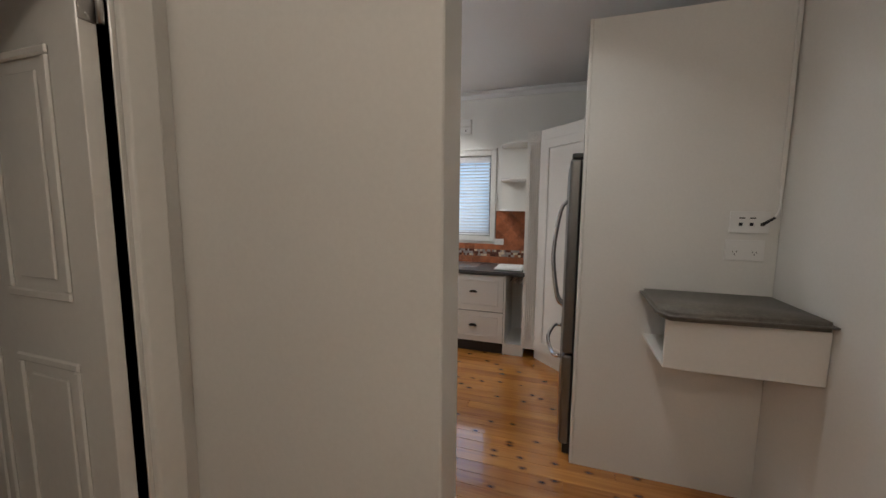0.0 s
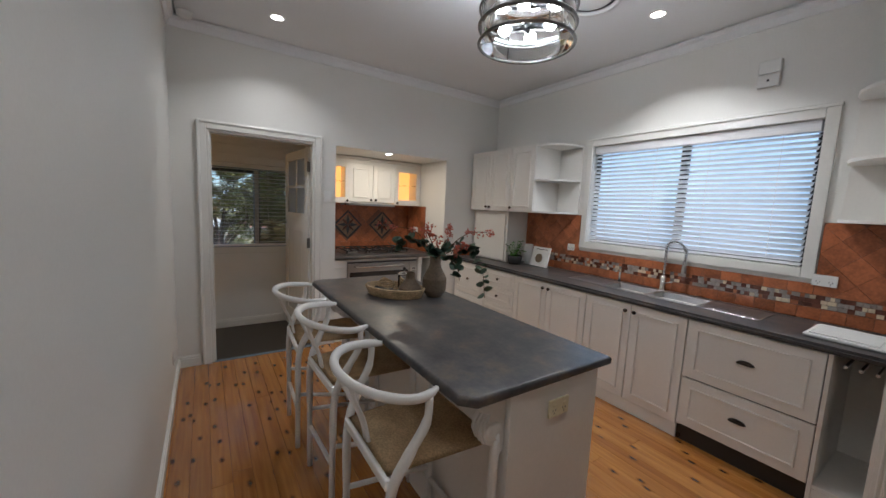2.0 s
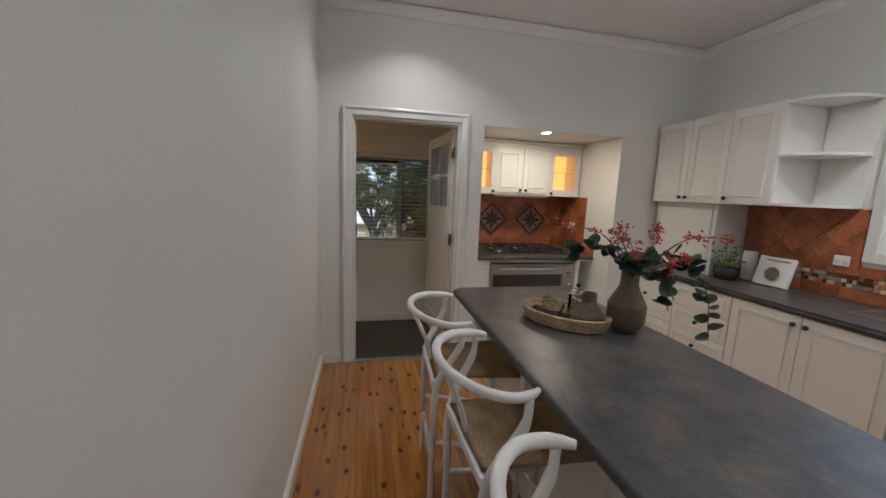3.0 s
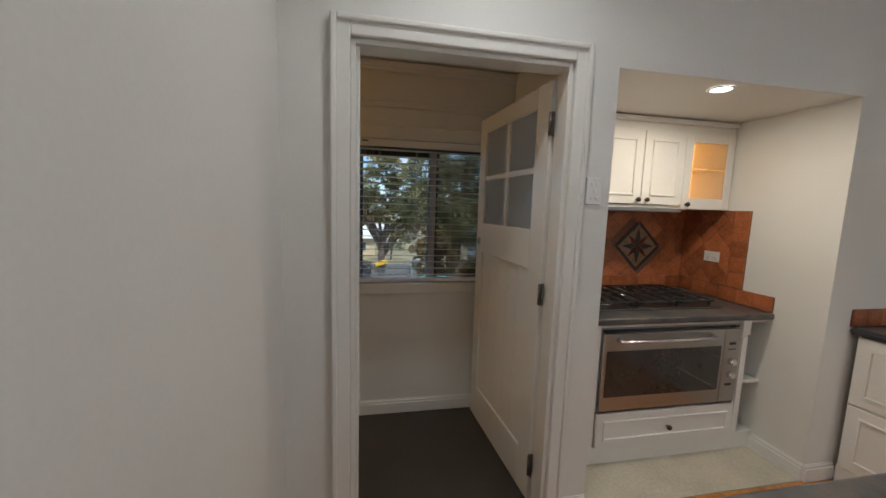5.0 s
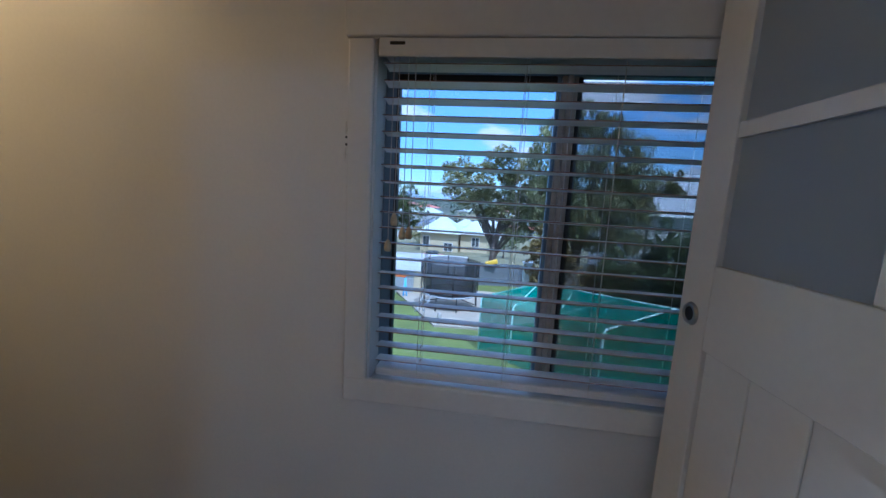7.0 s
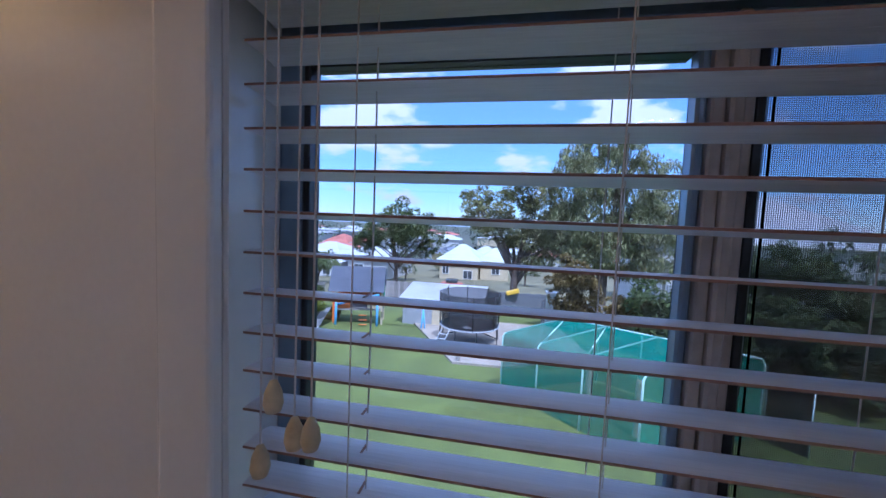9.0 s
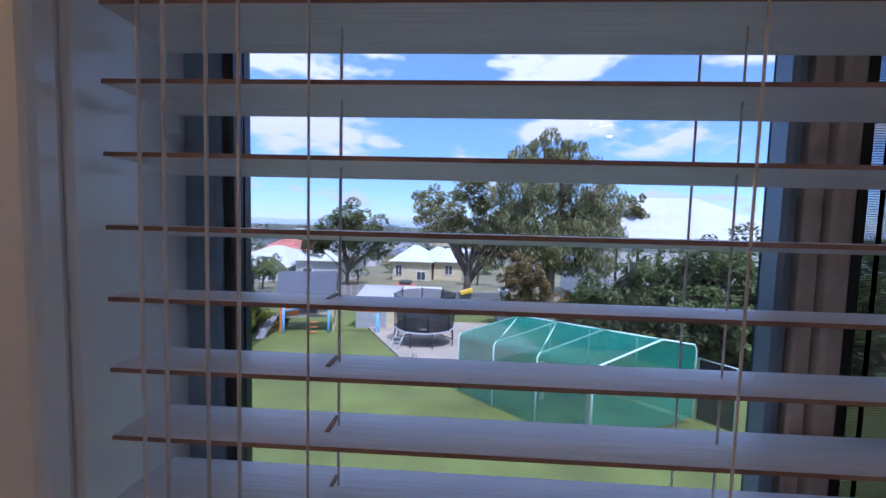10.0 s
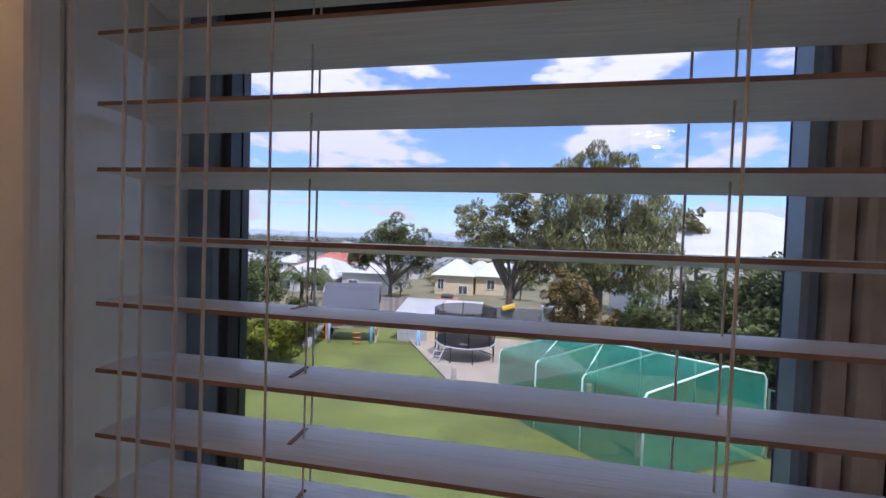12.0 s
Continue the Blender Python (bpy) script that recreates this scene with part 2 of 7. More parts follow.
WICKER = mat("seagrass_coil", (0.52, 0.38, 0.22), 0.8, vary=0.3, scale=20, fine=130, bump=0.5)
CLAY = mat("brown_clay", (0.155, 0.11, 0.07), 0.55, vary=0.2, scale=9, fine=70, bump=0.1)
LEAF = mat("eucalyptus_leaf", (0.060, 0.115, 0.075), 0.5, vary=0.3, scale=20, bump=0.05, rand=0.6)
HERB = mat("herb_leaf", (0.08, 0.24, 0.03), 0.5, vary=0.3, scale=20, bump=0.05, rand=0.5)
BERRY = mat("red_berry", (0.48, 0.095, 0.055), 0.45, vary=0.25, scale=40, bump=0.03)
TWIG = mat("twig", (0.16, 0.09, 0.05), 0.7, vary=0.2, scale=30)
SLAT = mat("blind_slat", (0.80, 0.80, 0.82), 0.4, vary=0.05, scale=3, fine=26, bump=0.35, stretch=(0.7, 14, 14))
SLAT_THIN = mat("thin_blind_slat", (0.80, 0.81, 0.83), 0.4, vary=0.02, scale=3, fine=26, bump=0.05)
tn, tk = SLAT_THIN.node_tree.nodes, SLAT_THIN.node_tree.links
tl = tn.new("ShaderNodeBsdfTranslucent")
tl.inputs["Color"].default_value = (0.75, 0.80, 0.88, 1)
tmix = tn.new("ShaderNodeMixShader")
tmix.inputs["Fac"].default_value = 0.22
tk.new(tn["Principled BSDF"].outputs["BSDF"], tmix.inputs[1])
tk.new(tl.outputs["BSDF"], tmix.inputs[2])
tk.new(tmix.outputs["Shader"], tn["Material Output"].inputs["Surface"])
SLAT_EDGE = mat("blind_slat_edge", (0.30, 0.17, 0.12), 0.6, vary=0.2, scale=12)
STRING = mat("blind_cord", (0.70, 0.66, 0.62), 0.8, vary=0.1, bump=0)
TASSEL = mat("wooden_tassel", (0.62, 0.50, 0.30), 0.5, vary=0.1, scale=30)
ALU = mat("grey_blue_aluminium", (0.20, 0.27, 0.34), 0.35, 0.3, vary=0.05, bump=0.02)
FRAME_DARK = mat("dark_window_frame", (0.018, 0.018, 0.02), 0.4, vary=0.1, bump=0.02)
FRAME_BROWN = mat("timber_reveal", (0.50, 0.42, 0.34), 0.5, vary=0.12, scale=8, fine=50)
CLEAR = glass("clear_glass")
THIN = glass("thin_walled_glass")
THIN.node_tree.nodes["Principled BSDF"].inputs["IOR"].default_value = 1.10
FROST = glass("frosted_glass", 0.5, (0.62, 0.70, 0.80))
FROST.node_tree.nodes["Principled BSDF"].inputs["Transmission Weight"].default_value = 0.55
# emission that stands in for the warm lamps inside the glass cabinets
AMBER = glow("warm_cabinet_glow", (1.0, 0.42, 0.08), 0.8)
LED_ON = glow("led_face", (1.0, 0.95, 0.88), 14)
BULB = glow("bulb_glow", (0.95, 0.98, 1.0), 70)
FLOORBOARD = wood_mat("pine_floorboard", (0.25, 0.082, 0.014), (0.57, 0.245, 0.052), 0.20, 1.0, True)


# ---- building helpers ----
def put(bm, name, m, parent=None, label=""):
    me = bpy.data.meshes.new(name)
    bm.to_mesh(me)
    bm.free()
    me.materials.append(m)
    ob = new(name, me)
    if parent:
        ob.parent = parent
    if label:
        ob["label"] = label
    return ob


def part(name, bm, material, parent, label=""):
    return put(bm, name, material, parent, label)


def thing(name, x, y, z, label, category, group="", turn=0.0):
    e = new(name)
    e.empty_display_size = 0.05
    e.matrix_world = pose(x, y, z, 0, 0, turn)
    return tagged(e, label, category, group)


def setting(name, bm, m, label=""):
    return tagged(put(bm, name, m), label or name.replace("_", " "), "", "", "structure")


def box(x0, x1, y0, y1, z0, z1, bev=0.0, seg=1, bm=None):
    target = bm or bmesh.new()
    b = bmesh.new()
    bmesh.ops.create_cube(b, size=1)
    for v in b.verts:
        v.co = Vector((x0 + (v.co.x + 0.5) * (x1 - x0), y0 + (v.co.y + 0.5) * (y1 - y0), z0 + (v.co.z + 0.5) * (z1 - z0)))
    if bev:
        bmesh.ops.bevel(b, geom=b.edges[:], offset=bev, segments=seg, affect="EDGES", profile=0.5)
    join(target, b)
    return target


def join(target, b, m=None):
    if m is not None:
        b.transform(m)
    me = bpy.data.meshes.new("tmp")
    b.to_mesh(me)
    target.from_mesh(me)
    bpy.data.meshes.remove(me)
    b.free()
    return target


def smooth(bm):
    for f in bm.faces:
        f.smooth = True
    return bm


def rod(p0, p1, r0, r1=None, seg=14, bm=None):
    target = bm or bmesh.new()
    p0, p1 = Vector(p0), Vector(p1)
    b = bmesh.new()
    bmesh.ops.create_cone(b, cap_ends=True, segments=seg, radius1=r0, radius2=r0 if r1 is None else r1, depth=(p1 - p0).length)
    q = (p1 - p0).to_track_quat("Z", "Y").to_matrix().to_4x4()
    for f in b.faces:
        f.smooth = len(f.verts) == 4
    return join(target, b, Matrix.Translation((p0 + p1) / 2) @ q)


def tube(points, radii, seg=10, bm=None, flat=1.0, caps=True):
    """A round bar swept along points; radii one number or one for each point."""
    target = bm or bmesh.new()
    pts = [Vector(p) for p in points]
    if not hasattr(radii, "__len__"):
        radii = [radii] * len(pts)
    rings, side = [], None
    for i, p in enumerate(pts):
        d = (pts[min(i + 1, len(pts) - 1)] - pts[max(i - 1, 0)]).normalized()
        if side is None:
            side = d.orthogonal().normalized()
        side = (side - d * side.dot(d)).normalized()
        up = d.cross(side)
        rings.append([target.verts.new(p + radii[i] * (math.cos(a) * side + flat * math.sin(a) * up)) for a in (2 * math.pi * j / seg for j in range(seg))])
    for r0, r1 in zip(rings, rings[1:]):
        for j in range(seg):
            target.faces.new((r0[j], r0[(j + 1) % seg], r1[(j + 1) % seg], r1[j])).smooth = True
    if caps:
        target.faces.new(rings[0][::-1])
        target.faces.new(rings[-1])
    return target


def lathe(profile, seg=32, bm=None):
    """Turn (radius, height) pairs about z."""
    target = bm or bmesh.new()
    rings = [[target.verts.new((max(r, 1e-4) * math.cos(2 * math.pi * j / seg), max(r, 1e-4) * math.sin(2 * math.pi * j / seg), z)) for j in range(seg)] for r, z in profile]
    for r0, r1 in zip(rings, rings[1:]):
        for j in range(seg):
            target.faces.new((r0[j], r0[(j + 1) % seg], r1[(j + 1) % seg], r1[j])).smooth = True
    return target


def prism(outline, z0, z1, bm=None):
    target = bm or bmesh.new()
    lo = [target.verts.new((x, y, z0)) for x, y in outline]
    hi = [target.verts.new((x, y, z1)) for x, y in outline]
    n = len(outline)
    target.faces.new(lo[::-1])
    target.faces.new(hi)
    for i in range(n):
        target.faces.new((lo[i], lo[(i + 1) % n], hi[(i + 1) % n], hi[i]))
    bmesh.ops.recalc_face_normals(target, faces=target.faces[:])
    return target


def bend(points, n=6):
    """A smooth curve through points (Catmull-Rom)."""
    p = [Vector(q) for q in points]
    p = [2 * p[0] - p[1]] + p + [2 * p[-1] - p[-2]]
    out = []
    for i in range(1, len(p) - 2):
        for j in range(n):
            t = j / n
            out.append(0.5 * ((2 * p[i]) + (p[i + 1] - p[i - 1]) * t + (2 * p[i - 1] - 5 * p[i] + 4 * p[i + 1] - p[i + 2]) * t * t + (3 * p[i] - p[i - 1] - 3 * p[i + 1] + p[i + 2]) * t ** 3))
    out.append(p[-2])
    return out


# ---- large structure ----
CEIL_Z = 2.90
N_Y = 3.487      # kitchen face of the window wall
W_X = -4.0       # kitchen face of the door wall
S_Y = -0.01      # kitchen face of the long wall
S_END = -0.325   # its free end at the hall
E_X = 0.93       # face of the east wall
KW = (-2.53, -0.905, 1.22, 2.17)   # opening of the kitchen window: x0 x1 z0 z1
PW = (0.213, 1.20, 0.92, 1.89)     # opening of the porch window: y0 y1 z0 z1
DOOR = (0.241, 1.135, 2.07)      # door opening in the west wall: y0 y1 head
ALC = (1.345, 2.70, 2.072)        # cooking alcove: y0 y1 head
PORCH_X = -5.0

w = box(-5.12, KW[0], N_Y, N_Y + 0.12, -0.3, CEIL_Z)
box(KW[1], E_X + 0.12, N_Y, N_Y + 0.12, -0.3, CEIL_Z, bm=w)
box(KW[0], KW[1], N_Y, N_Y + 0.12, -0.3, KW[2], bm=w)
box(KW[0], KW[1], N_Y, N_Y + 0.12, KW[3], CEIL_Z, bm=w)
setting("wall_north", w, WALL, "cream painted kitchen wall around the window")

w = box(W_X - 0.1, W_X, -0.14, DOOR[0], -0.02, CEIL_Z)
box(W_X - 0.1, W_X, DOOR[0], DOOR[1], DOOR[2], CEIL_Z, bm=w)
box(W_X - 0.1, W_X, DOOR[1], ALC[0], -0.02, CEIL_Z, bm=w)
box(W_X - 0.1, W_X, ALC[0], ALC[1], ALC[2], CEIL_Z, bm=w)
box(W_X - 0.1, W_X, ALC[1], N_Y, -0.02, CEIL_Z, bm=w)
setting("wall_west", w, WALL, "cream painted wall with a doorway and a cooking alcove")

w = box(-5.2, W_X - 0.1, ALC[0] - 0.07, ALC[0], -0.02, 2.5)
box(-5.06, W_X - 0.1, ALC[1], ALC[1] + 0.08, -0.02, 2.5, bm=w)
box(-5.06, W_X - 0.1, ALC[0], ALC[1], ALC[2], ALC[2] + 0.08, bm=w)
box(-5.06, -4.96, ALC[0], ALC[1], -0.02, ALC[2], bm=w)
setting("wall_alcove", w, WALL, "cream painted walls of the cooking alcove")

setting("wall_south", box(-4.1, S_END, -0.14, S_Y, -0.02, CEIL_Z, 0.004), WALL, "long cream painted kitchen wall")
setting("wall_east", box(E_X, E_X + 0.12, -2.7, N_Y, -0.02, CEIL_Z), WALL, "cream painted hall wall")
w = box(0.03, E_X, 1.352, 1.40, -0.02, 2.55, 0.003)
setting("wall_fridge_panel", w, WALL, "painted panel beside the fridge")
w = box(-1.16, -1.06, -2.7, -1.14, -0.02, CEIL_Z)
box(-1.16, -1.06, -1.14, -0.27, 2.06, CEIL_Z, bm=w)
box(-1.16, -1.06, -0.27, -0.14, -0.02, CEIL_Z, bm=w)
setting("wall_hall_west", w, WALL, "cream painted hall wall with a doorway")
w = box(-3.2, E_X, -2.8, -2.7, -0.02, CEIL_Z)
box(-3.2, -3.1, -2.7, -0.14, -0.02, CEIL_Z, bm=w)
setting("wall_hall_south", w, WALL, "cream painted wall closing the hall")
w = box(PORCH_X - 0.13, PORCH_X, -2.0, PW[0], -0.3, 2.42)
box(PORCH_X - 0.13, PORCH_X, PW[1], ALC[0] - 0.07, -0.3, 2.42, bm=w)
box(PORCH_X - 0.13, PORCH_X, PW[0], PW[1], -0.3, PW[2], bm=w)
box(PORCH_X - 0.13, PORCH_X, PW[0], PW[1], PW[3], 2.42, bm=w)
setting("wall_porch_west", w, WALL, "cream painted porch wall around the window")
w = box(-5.1, W_X - 0.1, -2.1, -2.0, -0.02, 2.42)
box(W_X - 0.1, W_X - 0.02, -2.0, -0.14, -0.02, 2.42, bm=w)
setting("wall_porch_south", w, WALL, "cream painted porch end wall")
setting("ceiling", box(-4.1, E_X + 0.12, -2.8, N_Y + 0.12, CEIL_Z, CEIL_Z + 0.1), CEIL, "white painted flat ceiling")
setting("ceiling_side_room", box(-3.2, -1.16, -2.8, -0.14, CEIL_Z - 0.02, CEIL_Z - 0.005), CEIL, "white painted ceiling")
setting("ceiling_porch", box(-5.1, W_X - 0.1, -2.1, ALC[0] - 0.07, 2.36, 2.42), CEIL, "white painted porch ceiling")
setting("roof_slab", box(-5.3, E_X + 0.3, -3.0, N_Y + 0.2, CEIL_Z + 0.12, CEIL_Z + 0.2), CEIL, "roof over the rooms")
setting("subfloor", box(-5.1, E_X + 0.12, -2.8, N_Y + 0.12, -0.12, -0.024), GROUT, "floor structure under the boards")

# ---- trim ----
def architrave_door(x, side, y0, y1, head, wide, name):
    """Moulded architrave round a doorway in a wall along y."""
    t = 0.022 * side
    a, b = min(x, x + t), max(x, x + t)
    bm = box(a, b, y0 - wide, y0, 0, head + wide, 0.005, 2)
    box(a, b, y1, y1 + wide, 0, head + wide, 0.005, 2, bm=bm)
    box(a, b, y0, y1, head, head + wide, 0.005, 2, bm=bm)
    a2, b2 = min(x, x + t * 1.5), max(x, x + t * 1.5)
    box(a2, b2, y0 - wide, y0 - wide + 0.022, 0, head + wide, 0.006, 2, bm=bm)
    box(a2, b2, y1 + wide - 0.022, y1 + wide, 0, head + wide, 0.006, 2, bm=bm)
    box(a2, b2, y0 - wide + 0.022, y1 + wide - 0.022, head + wide - 0.022, head + wide, 0.006, 2, bm=bm)
    return setting(name, bm, TRIM, "glossy white painted door architrave")


architrave_door(W_X, 1, DOOR[0], DOOR[1], DOOR[2], 0.07, "trim_door_kitchen")
architrave_door(W_X - 0.1, -1, DOOR[0], DOOR[1], DOOR[2], 0.07, "trim_door_porch")
bm = box(W_X - 0.1, W_X, DOOR[0], DOOR[0] + 0.02, 0, DOOR[2], 0.002)
box(W_X - 0.1, W_X, DOOR[1] - 0.02, DOOR[1], 0, DOOR[2], 0.002, bm=bm)
box(W_X - 0.1, W_X, DOOR[0] + 0.02, DOOR[1] - 0.02, DOOR[2] - 0.02, DOOR[2], 0.002, bm=bm)
box(W_X - 0.05, W_X - 0.02, DOOR[0] + 0.02, DOOR[0] + 0.033, 0, DOOR[2] - 0.02, 0.002, bm=bm)
# added backing strip, stops porch light showing through the hinge gap
box(W_X - 0.1075, W_X - 0.1, 1.127, 1.1345, 0, DOOR[2] - 0.02, bm=bm)
setting("trim_jamb", bm, TRIM, "glossy white door jamb")
bm = box(-1.056, -1.03, -0.262, -0.19, 0, 2.06, 0.006, 2)
box(-1.16, -1.056, -0.27, -0.25, 0, 2.06, 0.002, bm=bm)
setting("trim_door_hall", bm, TRIM, "glossy white hall door architrave")
setting("threshold_strip", box(W_X - 0.03, W_X + 0.012, DOOR[0] + 0.02, DOOR[1] - 0.02, 0, 0.007, 0.003), ALU, "metal threshold strip under the doorway")


def baseboard(x0, y0, x1, y1, nx, ny, h=0.10):
    """Skirting from one point to another, standing out from the wall along (nx, ny)."""
    bm = bmesh.new()
    for depth, z0, z1 in ((0.016, 0, h - 0.025), (0.011, h - 0.025, h - 0.008), (0.006, h - 0.008, h)):
        xs, ys = sorted((x0, x1 + nx * depth)), sorted((y0, y1 + ny * depth))
        box(xs[0], xs[1], ys[0], ys[1], z0, z1, 0.002, bm=bm)
    return bm


for k, (a, lab) in enumerate((((W_X, S_Y, W_X, 0.162, 1, 0), "white skirting under the kitchen wall"), ((W_X + 0.016, S_Y, S_END, S_Y, 0, 1), "white skirting along the long kitchen wall"), ((PORCH_X, -2.0, PORCH_X, 1.27, 1, 0), "white skirting under the porch window"), ((-4.34, ALC[1], W_X, ALC[1], 0, -1), "white skirting in the alcove"), ((W_X, ALC[1], W_X, 2.9, 1, 0), "white skirting beside the alcove"), ((W_X, 1.19, W_X, ALC[0], 1, 0), "white skirting between door and alcove"))):
    setting("baseboard_%d" % (k + 1), baseboard(*a), TRIM, lab)


def cornice(name, p0, p1, nx, ny, z=CEIL_Z, s=0.075):
    bm = bmesh.new()
    prof = [(0, -s), (0.012, -s), (0.016, -s + 0.012), (0.028, -0.03), (s - 0.016, -0.013), (s - 0.012, 0), (s, 0), (0, 0)]
    rows = [[bm.verts.new((px + nx * d, py + ny * d, z + h)) for d, h in prof] for px, py in (p0, p1)]
    for j in range(len(prof)):
        bm.faces.new((rows[0][j], rows[0][(j + 1) % len(prof)], rows[1][(j + 1) % len(prof)], rows[1][j]))
    bmesh.ops.recalc_face_normals(bm, faces=bm.faces[:])
    return setting(name, bm, CEIL, "white plaster cornice")


cornice("cornice_north", (W_X, N_Y), (E_X, N_Y), 0, -1)
cornice("cornice_west", (W_X, S_Y), (W_X, N_Y), 1, 0)
cornice("cornice_south", (W_X, S_Y), (S_END, S_Y), 0, 1)
cornice("cornice_porch", (PORCH_X, -2.0), (PORCH_X, 1.27), 1, 0, 2.36, 0.05)
setting("picture_rail", box(PORCH_X, PORCH_X + 0.012, -2.0, 1.27, 2.085, 2.125, 0.004), WALL, "painted cover strip on the porch wall")


# ---- cabinet helpers ----
def knob_bm(x, y, z, nx, ny, r=0.015):
    bm = rod((x, y, z), (x + nx * 0.014, y + ny * 0.014, z), 0.006, 0.007, 10)
    p = bmesh.new()
    bmesh.ops.create_uvsphere(p, u_segments=12, v_segments=8, radius=r)
    smooth(p)
    return join(bm, p, Matrix.Translation((x + nx * 0.022, y + ny * 0.022, z)))


def cup_bm(x, y, z, r=0.045):
    """Cup pull on a drawer that faces -y."""
    bm = bmesh.new()
    rows = []
    for i in range(7):
        a = math.pi / 2 * i / 6
        rows.append([bm.verts.new((x + r * math.cos(b) * (0.45 + 0.55 * math.sin(a)), y - 0.024 * math.cos(a), z + 0.022 * math.sin(b) * math.sin(a) - 0.004)) for b in (math.pi * j / 10 for j in range(11))])
    for r0, r1 in zip(rows, rows[1:]):
        for j in range(10):
            bm.faces.new((r0[j], r0[j + 1], r1[j + 1], r1[j])).smooth = True
    bmesh.ops.solidify(bm, geom=bm.faces[:], thickness=0.002)
    box(x - r, x + r, y - 0.003, y, z - 0.006, z + 0.002, 0.001, bm=bm)
    return bm


def bead(bm, corners, place):
    """One mitred bead round a rectangle; place(u, v, w) puts a point at height w over the panel."""
    (a, c), (b, d) = corners
    prof = ((0.0, -0.001), (0.0025, 0.009), (0.0115, 0.009), (0.014, -0.001))
    rings = []
    for su, sv, u, v in ((1, 1, a, c), (-1, 1, b, c), (-1, -1, b, d), (1, -1, a, d)):
        rings.append([bm.verts.new(place(u + su * i, v + sv * i, w)) for i, w in prof])
    for k in range(4):
        p, q = rings[k], rings[(k + 1) % 4]
        for i in range(4):
            bm.faces.new((p[i], q[i], q[(i + 1) % 4], p[(i + 1) % 4]))
    bmesh.ops.recalc_face_normals(bm, faces=bm.faces[:])


def panel_y(x0, x1, z0, z1, y, t=0.018, rail=0.055):
    """Panel door facing -y with a raised bead round a flat field; y is its front."""
    bm = box(x0 + 0.0015, x1 - 0.0015, y, y + t, z0 + 0.0015, z1 - 0.0015, 0.002)
    if x1 - x0 > 2.6 * rail and z1 - z0 > 2.2 * rail:
        a, b, c, d = x0 + rail, x1 - rail, z0 + rail, z1 - rail
        bead(bm, ((a, c), (b, d)), lambda u, v, w: (u, y - w, v))
    return bm


def panel_x(y0, y1, z0, z1, x, t=0.018, rail=0.055):
    """Panel door facing +x; x is its front."""
    bm = box(x - t, x, y0 + 0.0015, y1 - 0.0015, z0 + 0.0015, z1 - 0.0015, 0.002)
    if y1 - y0 > 2.6 * rail and z1 - z0 > 2.2 * rail:
        a, b, c, d = y0 + rail, y1 - rail, z0 + rail, z1 - rail
        bead(bm, ((a, c), (b, d)), lambda u, v, w: (x + w, u, v))
    return bm


# ---- kitchen bench under the window ----
FY = 2.885
TOP = 0.89


def base_unit(x0, x1, label):
    u = thing("base_cabinet", 0, 0, 0, label, "cabinet", "cabinets under the window")
    part("body", box(x0, x1, FY + 0.02, N_Y - 0.01, 0.10, TOP - 0.042, 0.001), CAB, u)
    return u


def door_y(u, x0, x1, z0, z1, knob_x, knob_z, y=FY):
    d = part("door", panel_y(x0, x1, z0, z1, y), CAB, u)
    part("knob", knob_bm(knob_x, y, knob_z, 0, -1), BRONZE, d, "dark bronze knob")


def drawer_y(u, x0, x1, z0, z1, cup=False, rail=0.055):
    d = part("drawer", panel_y(x0, x1, z0, z1, FY, rail=rail), CAB, u)
    if cup:
        part("cup_pull", cup_bm((x0 + x1) / 2, FY, (z0 + z1) / 2 + 0.01), BRONZE, d, "aged bronze cup pull")
    else:
        part("knob", knob_bm((x0 + x1) / 2, FY, (z0 + z1) / 2, 0, -1), BRONZE, d, "dark bronze knob")


u = base_unit(-3.98, -3.39, "white corner cabinet with two wide drawers")
drawer_y(u, -3.97, -3.39, 0.47, 0.845)
drawer_y(u, -3.97, -3.39, 0.10, 0.465)
u = base_unit(-3.385, -2.91, "white cabinet with a stack of small drawers")
for i in range(4):
    drawer_y(u, -3.385, -2.91, 0.10 + i * 0.187, 0.283 + i * 0.187, rail=0.04)
u = base_unit(-2.905, -2.06, "white two door cabinet with bronze knobs")
door_y(u, -2.905, -2.483, 0.10, 0.845, -2.515, 0.79)
door_y(u, -2.481, -2.06, 0.10, 0.845, -2.449, 0.79)
u = base_unit(-2.055, -1.287, "white two door cabinet under the sink")
door_y(u, -2.055, -1.672, 0.10, 0.845, -1.705, 0.79)
door_y(u, -1.670, -1.287, 0.10, 0.845, -1.637, 0.79)
u = thing("drawer_unit", 0, 0, 0, "white unit of two deep panelled drawers with cup pulls", "cabinet", "cabinets under the window")
# solid black body: its colour supplies the shade in the open toe space
part("body", box(-1.283, -0.632, FY + 0.02, N_Y - 0.01, 0.0, TOP - 0.042, 0.001), BLACK, u, "unit body coloured black for the shade under the drawers")
part("side", box(-1.283, -1.267, FY + 0.02, N_Y - 0.011, 0.10, TOP - 0.042, 0.001), CAB, u)
drawer_y(u, -1.283, -0.635, 0.452, 0.845, True)
drawer_y(u, -1.283, -0.635, 0.115, 0.445, True)
u = thing("towel_niche", 0, 0, 0, "open white niche with three hanging towel rails", "cabinet", "cabinets under the window")
part("side", box(-0.632, -0.614, FY, N_Y - 0.01, 0.0, TOP - 0.042, 0.001), CAB, u)
part("floor_board", box(-0.614, -0.424, FY + 0.01, N_Y - 0.03, 0.10, 0.12, 0.001), CAB, u)
